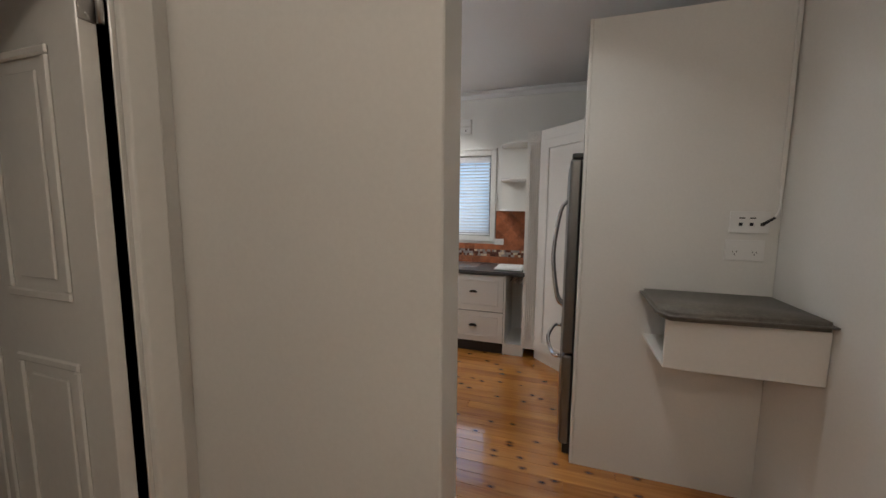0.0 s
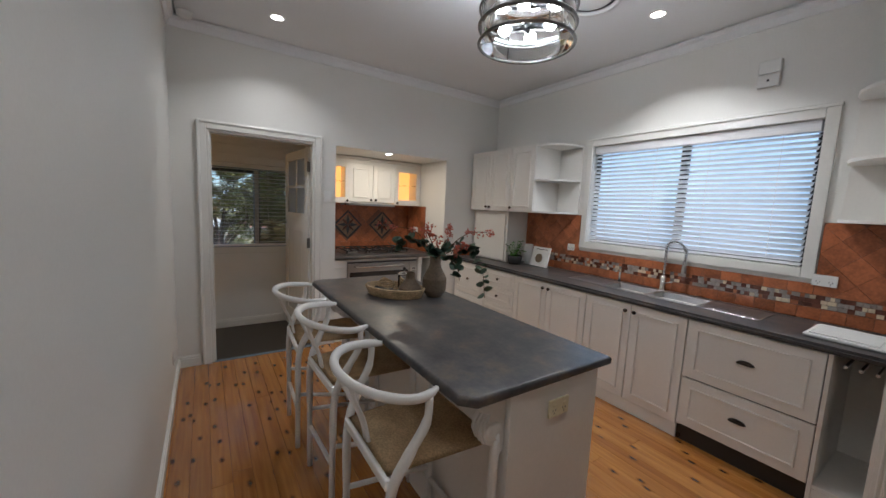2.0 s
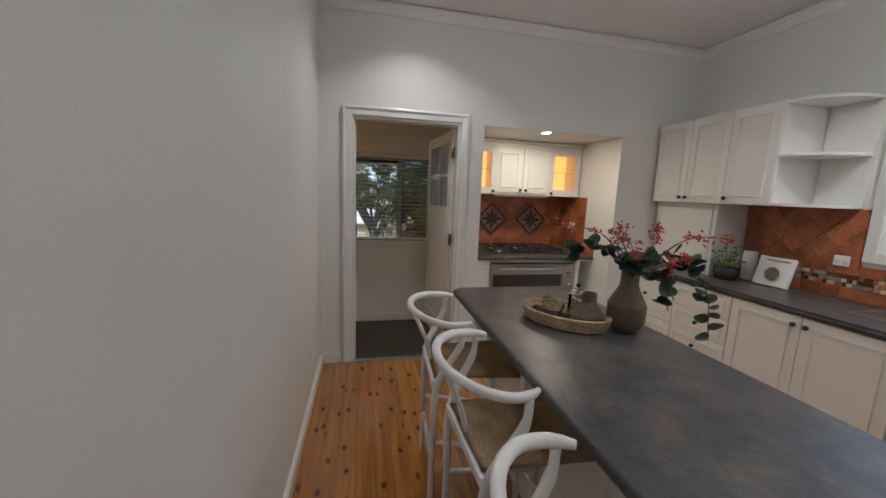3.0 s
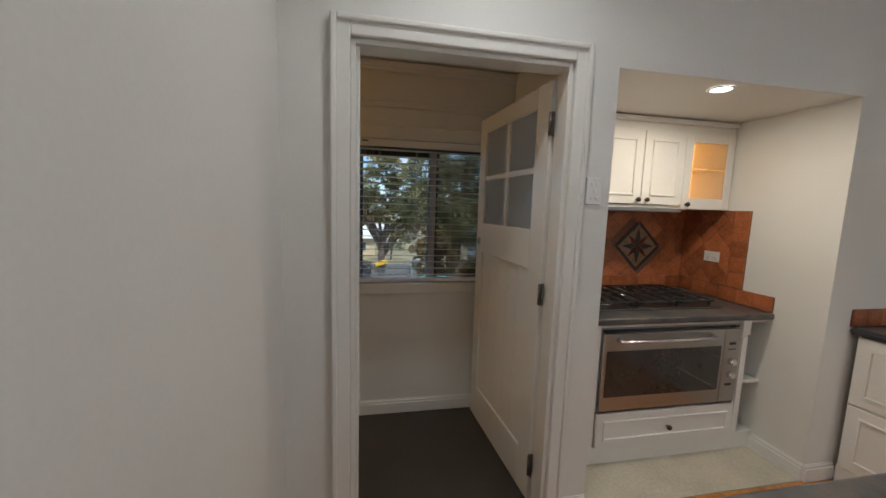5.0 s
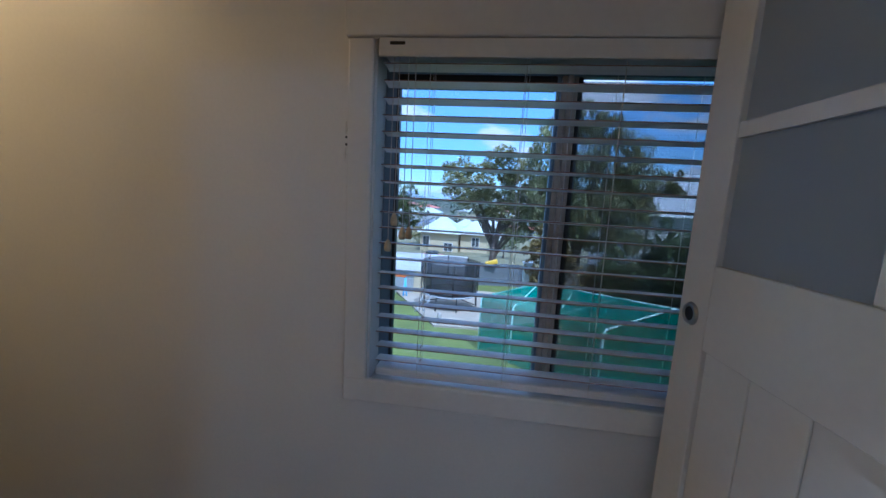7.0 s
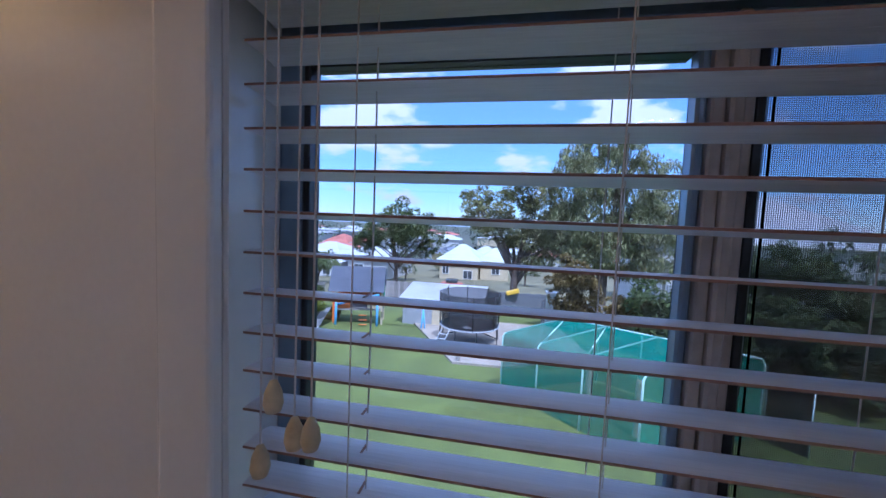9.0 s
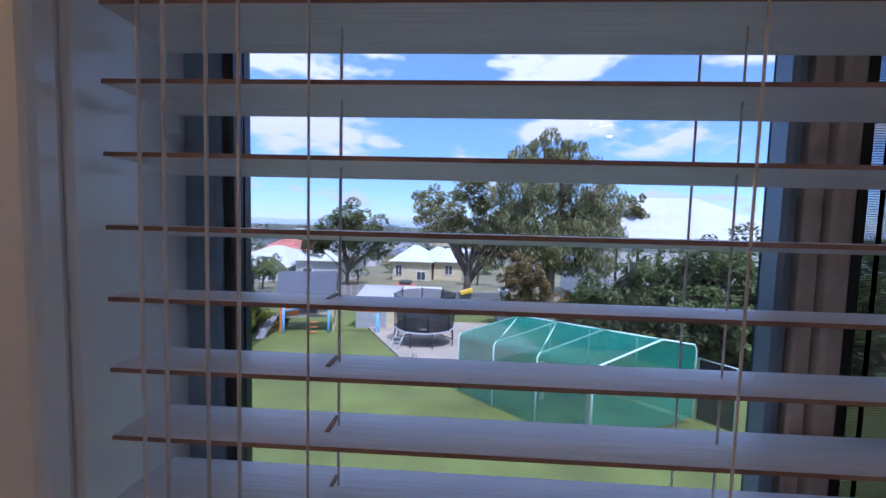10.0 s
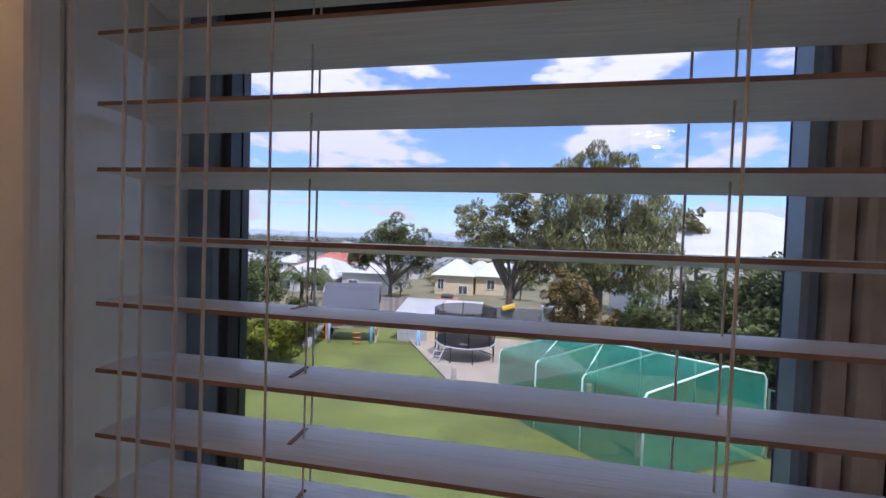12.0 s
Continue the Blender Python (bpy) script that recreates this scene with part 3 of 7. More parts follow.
part("back", box(-0.614, -0.424, N_Y - 0.03, N_Y - 0.012, 0.10, TOP - 0.042), CAB, u)
for i in range(3):
    part("rail", rod((-0.575 + i * 0.055, FY + 0.03, 0.79), (-0.575 + i * 0.055, N_Y - 0.1, 0.79), 0.008), CHROME, u, "chrome towel rail")
k = thing("kickboard", 0, 0, 0, "white kickboard under the kitchen cabinets", "kickboard")
part("board", box(-3.98, -1.285, FY + 0.012, FY + 0.03, 0.0, 0.098, 0.001), CAB, k)
part("board", box(-0.63, -0.42, FY + 0.012, FY + 0.03, 0.0, 0.098, 0.001), CAB, k)


def worktop(name, outline, z0, z1, m, label, r=0.012):
    bm = prism(outline, z0, z1)
    bmesh.ops.bevel(bm, geom=[e for e in bm.edges if abs(e.verts[0].co.z - e.verts[1].co.z) < 1e-5], offset=r, segments=4, affect="EDGES", profile=0.5)
    ob = put(smooth(bm), name, m)
    ob.data.set_sharp_from_angle(angle=radians(50))
    return tagged(ob, label, "worktop")


# worktop in pieces round the two bowls of the sink
bm = prism([(-3.995, FY - 0.025), (-0.424, FY - 0.025), (-0.424, 3.10), (-3.995, 3.10)], TOP - 0.04, TOP)
bmesh.ops.bevel(bm, geom=[e for e in bm.edges if abs(e.verts[0].co.y - e.verts[1].co.y) < 1e-5 and e.verts[0].co.y < 3 and abs(e.verts[0].co.z - e.verts[1].co.z) < 1e-5], offset=0.016, segments=4, affect="EDGES")
box(-3.995, -2.08, 3.10, N_Y - 0.005, TOP - 0.04, TOP, bm=bm)
box(-1.32, -0.424, 3.10, N_Y - 0.005, TOP - 0.04, TOP, bm=bm)
box(-2.08, -1.32, 3.40, N_Y - 0.005, TOP - 0.04, TOP, bm=bm)
tagged(put(bm, "bench_top", LAMINATE), "dark grey stone look laminate bench top under the window", "worktop")

s = thing("kitchen_sink", -1.70, 3.24, TOP, "stainless steel double bowl sink with two draining boards", "sink")
rim = bmesh.new()
for x0, x1 in ((-0.72, -0.36), (0.36, 0.72)):
    box(x0, x1, -0.145, 0.165, 0.001, 0.006, 0.002, bm=rim)
    for i in range(9):
        xa = x0 + 0.035 + i * 0.034
        box(xa, xa + 0.010, -0.10, 0.12, 0.006, 0.011, 0.003, bm=rim)
box(-0.36, 0.36, 0.135, 0.165, 0.001, 0.007, 0.002, bm=rim)
box(-0.36, 0.36, -0.165, -0.135, 0.001, 0.007, 0.002, bm=rim)
box(-0.012, 0.012, -0.135, 0.135, -0.01, 0.006, 0.002, bm=rim)
part("rim", rim, SINK, s)
for x0, x1 in ((-0.36, -0.012), (0.012, 0.36)):
    b = bmesh.new()
    for q in ((x0, x1, -0.135, 0.135, -0.17, -0.165), (x0, x0 + 0.004, -0.135, 0.135, -0.165, 0.004), (x1 - 0.004, x1, -0.135, 0.135, -0.165, 0.004), (x0, x1, -0.139, -0.135, -0.165, 0.004), (x0, x1, 0.135, 0.139, -0.165, 0.004)):
        box(*q, bm=b)
    bowl = part("bowl", b, SINK, s)
    part("drain", rod(((x0 + x1) / 2, 0, -0.166), ((x0 + x1) / 2, 0, -0.160), 0.04, 0.04, 20), CHROME, bowl)
tp = thing("kitchen_tap", -1.72, 3.43, TOP, "tall chrome spring neck kitchen tap behind the sink", "tap")
part("base", lathe([(0.0, 0), (0.03, 0), (0.03, 0.01), (0.024, 0.02), (0.022, 0.13), (0.0, 0.13)], 20), CHROME, tp)
arc = [(0, 0, 0.12), (0, 0, 0.28)] + [(0.075 - 0.075 * math.cos(a), -0.03 * math.sin(a), 0.34 + 0.085 * math.sin(a)) for a in (math.pi * i / 8 for i in range(9))] + [(0.15, -0.01, 0.26)]
part("neck", tube(bend(arc, 4), 0.009, 10), CHROME, tp)
coil = []
path = bend(arc, 4)
for i in range(len(path) * 5):
    f = i / 5
    j = min(int(f), len(path) - 2)
    p = path[j].lerp(path[j + 1], f - j)
    coil.append(p + Vector((0.014 * math.cos(i * 1.6), 0.014 * math.sin(i * 1.6), 0)))
part("spring", tube(coil, 0.003, 5), CHROME, tp, "chrome coil spring")
part("spray_head", rod((0.15, -0.01, 0.27), (0.15, -0.01, 0.17), 0.014, 0.018, 16), STEEL, tp)
part("lever", tube([(0.02, -0.01, 0.07), (0.05, -0.03, 0.08), (0.10, -0.06, 0.10)], 0.006, 8), CHROME, tp)
sd = thing("filter_tap", -2.10, 3.43, TOP, "small chrome filter tap beside the sink", "tap")
part("stem", rod((0, 0, 0), (0, 0, 0.09), 0.012, 0.009, 12), CHROME, sd)
part("spout", tube([(0, 0, 0.085), (0, -0.03, 0.11), (0, -0.08, 0.10)], 0.006, 8), CHROME, sd)

# window of the kitchen
wk = new("window_1")
tagged(wk, "white framed kitchen window with closed white blind", "", "", "structure")
arc_b = bmesh.new()
for q in ((KW[0] - 0.065, KW[0], KW[2] - 0.065, KW[3] + 0.065), (KW[1], KW[1] + 0.065, KW[2] - 0.065, KW[3] + 0.065), (KW[0], KW[1], KW[2] - 0.065, KW[2]), (KW[0], KW[1], KW[3], KW[3] + 0.065)):
    box(q[0], q[1], N_Y - 0.022, N_Y, q[2], q[3], 0.005, 2, bm=arc_b)
box(KW[0] - 0.07, KW[1] + 0.07, N_Y - 0.032, N_Y - 0.002, KW[3] + 0.062, KW[3] + 0.085, 0.004, 2, bm=arc_b)
part("architrave", arc_b, TRIM, wk)
fr = bmesh.new()
for q in ((KW[0], KW[0] + 0.035, KW[2], KW[3]), (KW[1] - 0.035, KW[1], KW[2], KW[3]), (KW[0] + 0.035, KW[1] - 0.035, KW[2], KW[2] + 0.035), (KW[0] + 0.035, KW[1] - 0.035, KW[3] - 0.035, KW[3]), ((KW[0] + KW[1]) / 2 - 0.03, (KW[0] + KW[1]) / 2 + 0.03, KW[2] + 0.035, KW[3] - 0.035)):
    box(q[0], q[1], N_Y + 0.065, N_Y + 0.10, q[2], q[3], 0.003, bm=fr)
part("window_frame", fr, FRAME_DARK, wk, "dark aluminium sliding frame")
for x0, x1 in ((KW[0] + 0.035, (KW[0] + KW[1]) / 2 - 0.03), ((KW[0] + KW[1]) / 2 + 0.03, KW[1] - 0.035)):
    p = part("pane", box(x0, x1, N_Y + 0.08, N_Y + 0.085, KW[2] + 0.035, KW[3] - 0.035), CLEAR, wk)
    p.visible_shadow = False


def slat_mesh(length, wide=0.05, thick=0.0028, m=SLAT, edge=SLAT_EDGE):
    """One slightly crowned slat along x, centred."""
    bm = bmesh.new()
    n = 6
    top = [(wide * (i / n - 0.5), 0.0022 * (1 - (2 * i / n - 1) ** 2) + thick / 2) for i in range(n + 1)]
    low = [(y, z - thick) for y, z in top]
    prof = top + low[::-1]
    rows = [[bm.verts.new((x, y, z)) for y, z in prof] for x in (-length / 2, length / 2)]
    k = len(prof)
    for j in range(k):
        bm.faces.new((rows[0][j], rows[0][(j + 1) % k], rows[1][(j + 1) % k], rows[1][j]))
    bm.faces.new(rows[0][::-1])
    bm.faces.new(rows[1])
    bmesh.ops.recalc_face_normals(bm, faces=bm.faces[:])
    me = bpy.data.meshes.new("slat")
    bm.to_mesh(me)
    bm.free()
    me.materials.append(m)
    me.materials.append(edge)
    for f in me.polygons:
        if abs(f.normal.y) > 0.7 or abs(f.normal.x) > 0.7:
            f.material_index = 1
    return me


vb = thing("venetian_blind", (KW[0] + KW[1]) / 2, N_Y + 0.03, KW[2], "white venetian blind, slats nearly closed, in the kitchen window", "blind")
bw = KW[1] - KW[0] - 0.03
hk = KW[3] - KW[2]
part("headrail", box(-bw / 2, bw / 2, -0.03, 0.03, hk - 0.075, hk - 0.004, 0.004), SLAT, vb)
me = slat_mesh(bw, 0.05, 0.0028, SLAT_THIN, SLAT_THIN)
nk = 22
for i in range(nk):
    o = new("slat", me)
    o.parent = vb
    o.matrix_basis = pose(0, 0, 0.05 + i * (hk - 0.15) / (nk - 1), 33, 0, 0)
part("bottom_rail", box(-bw / 2, bw / 2, -0.025, 0.025, 0.008, 0.026, 0.004), SLAT, vb)
for x in (-0.62, -0.2, 0.2, 0.62):
    part("ladder_cord", rod((x, -0.028, 0.02), (x, -0.028, hk - 0.07), 0.0012, None, 6), STRING, vb)

# wall cabinets on the left of the window
UY = 3.08
uc = thing("wall_cabinet", 0, 0, 1.49, "white wall cabinet with three panelled doors", "cabinet")
part("body", box(-3.99, -2.92, UY + 0.019, N_Y - 0.004, 0, 0.70, 0.001), CAB, uc)
for x0, x1, kx in ((-3.97, -3.62, -3.65), (-3.618, -3.27, -3.59), (-3.268, -2.92, -3.238)):
    d = part("door", panel_y(x0, x1, 0.0, 0.70, UY), CAB, uc)
    part("knob", knob_bm(kx, UY, 0.045, 0, -1), BRONZE, d, "dark bronze knob")
ag = thing("appliance_cupboard", 0, 0, TOP, "white roller front appliance cupboard on the bench top", "cabinet")
part("body", box(-3.99, -3.36, 3.17, N_Y - 0.004, 0.002, 0.596, 0.002), CAB, ag)
part("door", panel_y(-3.96, -3.39, 0.02, 0.56, 3.152, rail=0.9), CAB, ag)


def corner_shelf(x_in, x_out, zs, label):
    """Open shelves with quarter round ends that reach out from x_in towards x_out."""
    s = thing("corner_shelf", 0, 0, 0, label, "shelf", "open corner shelves")
    d = N_Y - 0.006 - UY
    part("back", box(min(x_in, x_out), max(x_in, x_out), N_Y - 0.02, N_Y - 0.004, zs[0], zs[-1], 0.001), CAB, s)
    for z in zs:
        pts = [(x_in, N_Y - 0.022), (x_in, UY)]
        for i in range(13):
            a = math.pi / 2 * i / 12
            pts.append((x_in + (x_out - x_in) * (0.12 + 0.88 * math.sin(a)), N_Y - 0.022 - (d - 0.022) * (0.18 + 0.82 * math.cos(a))))
        pts.append((x_out, N_Y - 0.022))
        bm = prism(pts, z - 0.009, z + 0.009)
        part("shelf", bm, CAB, s)
    return s


corner_shelf(-2.915, -2.645, (1.50, 1.83, 2.18), "white open corner shelf beside the window")
corner_shelf(-0.445, -0.765, (1.53, 1.87, 2.25), "white open corner shelf beside the pantry")

# pantry in the corner
pt = thing("corner_pantry", 0, 0, 0, "white diagonal corner pantry with a fluted post", "cabinet")
part("side_panel", box(-0.440, -0.422, 2.90, N_Y - 0.004, 0.0, 2.30, 0.001), CAB, pt)
pil = box(-0.422, -0.312, 2.872, 2.90, 0.10, 2.30, 0.002)
for i in range(5):
    xa = -0.406 + i * 0.0185
    box(xa, xa + 0.009, 2.862, 2.873, 0.20, 2.17, 0.004, 2, bm=pil)
box(-0.427, -0.307, 2.858, 2.872, 2.19, 2.30, 0.003, bm=pil)
join(pil, smooth(lathe([(0.0, 0.008), (0.012, 0.006), (0.02, 0.0), (0.03, 0.006), (0.034, 0.0)], 20)), pose(-0.367, 2.858, 2.245, 90))
part("fluted_post", pil, CAB, pt)
dg = pose(-0.312, 2.872, 0, 0, 0, -45)
face = bmesh.new()
join(face, box(0, 0.80, 0.0, 0.02, 0.10, 2.30, 0.002), dg)
part("face_frame", face, CAB, pt)
dd = bmesh.new()
join(dd, panel_y(0.06, 0.68, 0.14, 2.20, -0.018, rail=0.075), dg)
part("door", dd, CAB, pt)
kk = bmesh.new()
join(kk, box(-0.02, 0.80, 0.03, 0.045, 0.0, 0.10), dg)
part("kickboard", kk, CAB, pt)

# ---- fridge and its panel ----
f = thing("fridge", 0.0, 1.41, 0, "stainless steel fridge with curved bar handles and bottom freezer", "fridge")
part("body", box(0.02, 0.70, 0.012, 0.90, 0.03, 1.82, 0.008, 2), BLACK, f, "dark fridge case")
for y0, y1 in ((0.004, 0.452), (0.456, 0.905)):
    d = part("door", box(-0.055, 0.012, y0, y1, 0.66, 1.83, 0.018, 4), STEEL_DARK, f)
    yy = y1 - 0.05 if y0 < 0.1 else y0 + 0.05
    part("handle", tube(bend([(-0.055, yy, 0.86), (-0.100, yy, 0.93), (-0.135, yy, 1.22), (-0.100, yy, 1.52), (-0.055, yy, 1.60)], 6), 0.014, 10), CHROME, d, "curved chrome bar handle")
    part("hinge_cover", box(-0.045, 0.05, min(y0, 0.86) if y0 < 0.1 else y1 - 0.09, (min(y0, 0.86) if y0 < 0.1 else y1 - 0.09) + 0.085, 1.832, 1.862, 0.008, 2), BLACK, f)
d = part("freezer_drawer", box(-0.055, 0.012, 0.004, 0.905, 0.07, 0.65, 0.018, 4), STEEL_DARK, f)
part("handle", tube(bend([(-0.055, 0.12, 0.60), (-0.11, 0.15, 0.60), (-0.15, 0.45, 0.60), (-0.11, 0.76, 0.60), (-0.055, 0.79, 0.60)], 6), 0.014, 10), CHROME, d, "curved chrome bar handle")
part("foot_grille", box(-0.03, 0.02, 0.02, 0.89, 0.005, 0.066, 0.003), BLACK, f)
setting("fridge_bulkhead", box(0.10, E_X, 1.40, 2.34, 2.0, 2.55), WALL, "painted bulkhead over the fridge")
setting("fridge_side_wall", box(0.10, E_X, 2.33, 2.37, 0.0, 2.55), WALL, "painted return beside the fridge")
setting("trim_panel_edge", box(0.012, 0.03, 1.346, 1.404, 0.0, 2.55, 0.004, 2), TRIM, "white edge strip on the fridge panel")

sh = thing("desk_shelf", 0, 1.352, 1.0, "small wall shelf with dark laminate top and white box below", "shelf")
t = prism([(0.335, -0.002), (0.318, -0.43), (0.350, -0.51), (E_X - 0.002, -0.47), (E_X - 0.002, -0.002)], 0.075, 0.115)
bmesh.ops.bevel(t, geom=[e for e in t.edges if abs(e.verts[0].co.z - e.verts[1].co.z) < 1e-5], offset=0.016, segments=4, affect="EDGES")
part("top", smooth(t), LAMINATE_SHELF, sh, "brown grey laminate top with rolled edge")
b = bmesh.new()
box(0.36, E_X - 0.002, -0.435, -0.42, -0.155, 0.075, 0.001, bm=b)
box(0.36, E_X - 0.002, -0.42, -0.002, -0.155, -0.14, 0.001, bm=b)
part("box", b, CAB, sh)


def plate(name, x, y, z, w, h, axis, label, kind="power point", m=WHITE, rockers=2, slots=True):
    """Wall plate; axis is the way it faces: 'y' for -y, 'x' for +x, 's' for +y."""
    turn = {"y": 0, "x": 90, "s": 180, "xr": 90}[axis]
    p = thing(name, x, y, z, label, kind, "", turn)
    part("plate", box(-w / 2, w / 2, -0.009, 0, -h / 2, h / 2, 0.003, 2), m, p)
    for i in range(rockers):
        xa = (i - (rockers - 1) / 2) * w / max(rockers, 1)
        part("rocker", box(xa - 0.009, xa + 0.009, -0.0125, -0.009, h * 0.08, h * 0.08 + 0.012, 0.001), m, p)
        if slots:
            s = bmesh.new()
            for ox, oz in ((-0.008, -0.008), (0.008, -0.008), (0, -0.02)):
                box(xa + ox - 0.0015, xa + ox + 0.0015, -0.0096, -0.0088, oz - 0.004, oz + 0.004, bm=s)
            part("socket", s, BLACK, p)
    return p


plate("power_point", -2.69, N_Y - 0.014, 1.145, 0.085, 0.07, "y", "white double power point on the terracotta splashback")
plate("power_point", -0.79, N_Y - 0.014, 1.155, 0.115, 0.072, "y", "white double power point beside the kitchen window")
plate("power_point", 0.79, 1.352, 1.34, 0.165, 0.105, "y", "white double power point with small charging sockets")
dp = plate("data_plate", 0.80, 1.352, 1.482, 0.165, 0.108, "y", "white data plate with three black jacks", "data plate", rockers=0)
for i in range(3):
    part("jack", box(-0.045 + i * 0.045, -0.030 + i * 0.045, -0.0125, -0.008, -0.018, -0.002, 0.001), BLACK, dp)
for i in range(2):
    part("caption", box(-0.045 + i * 0.045, -0.02 + i * 0.045, -0.0098, -0.0085, 0.018, 0.024), RUBBER, dp)
cb = thing("data_cable", 0.845, 1.34, 1.462, "white cable plugged into the data plate", "cable")
part("plug", rod((0.0, -0.015, 0.01), (0.045, -0.02, 0.045), 0.008, 0.006, 10), RUBBER, cb, "black plug")
part("cord", tube(bend([(0.045, -0.02, 0.045), (0.062, -0.014, 0.08), (0.066, -0.006, 0.14), (0.066, 0.004, 0.20)], 6), 0.006, 8), WHITE, cb)
cd = thing("cable_duct", 0.912, 1.346, 1.645, "thin white cable duct on the wall", "cable duct")
part("duct", box(-0.008, 0.008, -0.008, 0.005, 0, 0.90, 0.002), WALL, cd)
plate("light_switch", W_X, 1.264, 1.553, 0.072, 0.115, "x", "white three gang light switch beside the doorway", "light switch", rockers=0)
sw = bpy.data.objects["light_switch"]
for ox, oz in ((-0.012, 0.03), (0.012, 0.03), (0, 0.0), (-0.012, -0.03), (0.012, -0.03)):
    part("rocker", box(ox - 0.006, ox + 0.006, -0.013, -0.009, oz - 0.008, oz + 0.008, 0.002), WHITE, sw)
plate("power_point", -3.50, S_Y, 0.285, 0.115, 0.072, "s", "white power point low on the long wall")
ic = thing("control_box", -1.215, N_Y, 2.44, "two stacked white control boxes on the wall", "control box")
part("upper_box", box(-0.06, 0.06, -0.034, 0, 0.075, 0.16, 0.004), WHITE, ic)
part("lower_box", box(-0.06, 0.06, -0.034, 0, -0.015, 0.070, 0.004), WHITE, ic)
part("button", box(-0.007, 0.007, -0.037, -0.033, 0.02, 0.034, 0.001), BLACK, ic)
smk = thing("smoke_alarm", -3.86, 0.12, CEIL_Z, "round white smoke alarm on the ceiling", "smoke alarm")
part("case", lathe([(0.0, -0.036), (0.035, -0.036), (0.05, -0.026), (0.058, 0.0)], 24), WHITE, smk)

# ---- island ----
isl = thing("kitchen_island", 0, 0, 0, "white panelled kitchen island with scroll corbels", "island")
part("body", box(-3.05, -1.125, 1.125, 1.645, 0.0, 0.848, 0.002), CAB, isl)
part("skirting", box(-3.06, -1.113, 1.113, 1.655, 0.0, 0.15, 0.003), CAB, isl)
part("end_post", box(-1.129, -1.113, 1.112, 1.20, 0.152, 0.848, 0.002), CAB, isl)
prof = [(0.0, 0.0), (0.0, -0.235), (-0.018, -0.245), (-0.035, -0.225), (-0.03, -0.195), (-0.055, -0.20), (-0.085, -0.185), (-0.10, -0.15), (-0.095, -0.115), (-0.075, -0.09), (-0.07, -0.07), (-0.10, -0.06), (-0.125, -0.035), (-0.135, -0.012), (-0.14, 0.0)]
for cx in (-1.19, -3.0):
    bm = bmesh.new()
    rows = [[bm.verts.new((cx + s, 1.125 + y, 0.846 + z)) for y, z in prof] for s in (-0.036, 0.036)]
    n = len(prof)
    for j in range(n):
        bm.faces.new((rows[0][j], rows[0][(j + 1) % n], rows[1][(j + 1) % n], rows[1][j]))
    bm.faces.new(rows[0][::-1])
    bm.faces.new(rows[1])
    bmesh.ops.recalc_face_normals(bm, faces=bm.faces[:])
    for s in (-1, 1):
        join(bm, lathe([(0.0, 0.008), (0.012, 0.009), (0.02, 0.003), (0.032, 0.008), (0.038, 0.0)], 20), pose(cx + s * 0.036, 1.125 - 0.05, 0.846 - 0.145, 0, 90 * s, 0))
    for s in (-0.018, 0.0, 0.018):
        join(bm, tube([(cx + s, 1.125 + y * 1.02, 0.846 + z) for y, z in prof[4:-1]], 0.006, 6))
    part("corbel", bm, CAB, isl, "white carved scroll corbel")
ip = plate("power_point", -1.113, 1.37, 0.74, 0.115, 0.072, "x", "cream power point on the island end panel", m=CREAM)
c = 0.05
worktop("island_top", [(-3.125 + c, 0.893), (-1.095 - c, 0.893), (-1.095, 0.893 + c), (-1.095, 1.69), (-3.125, 1.69), (-3.125, 0.893 + c)], TOP - 0.04, TOP, LAMINATE, "dark grey stone look laminate island top with clipped corners", 0.014)

# ---- wishbone bar stools ----
SEAT = 0.655


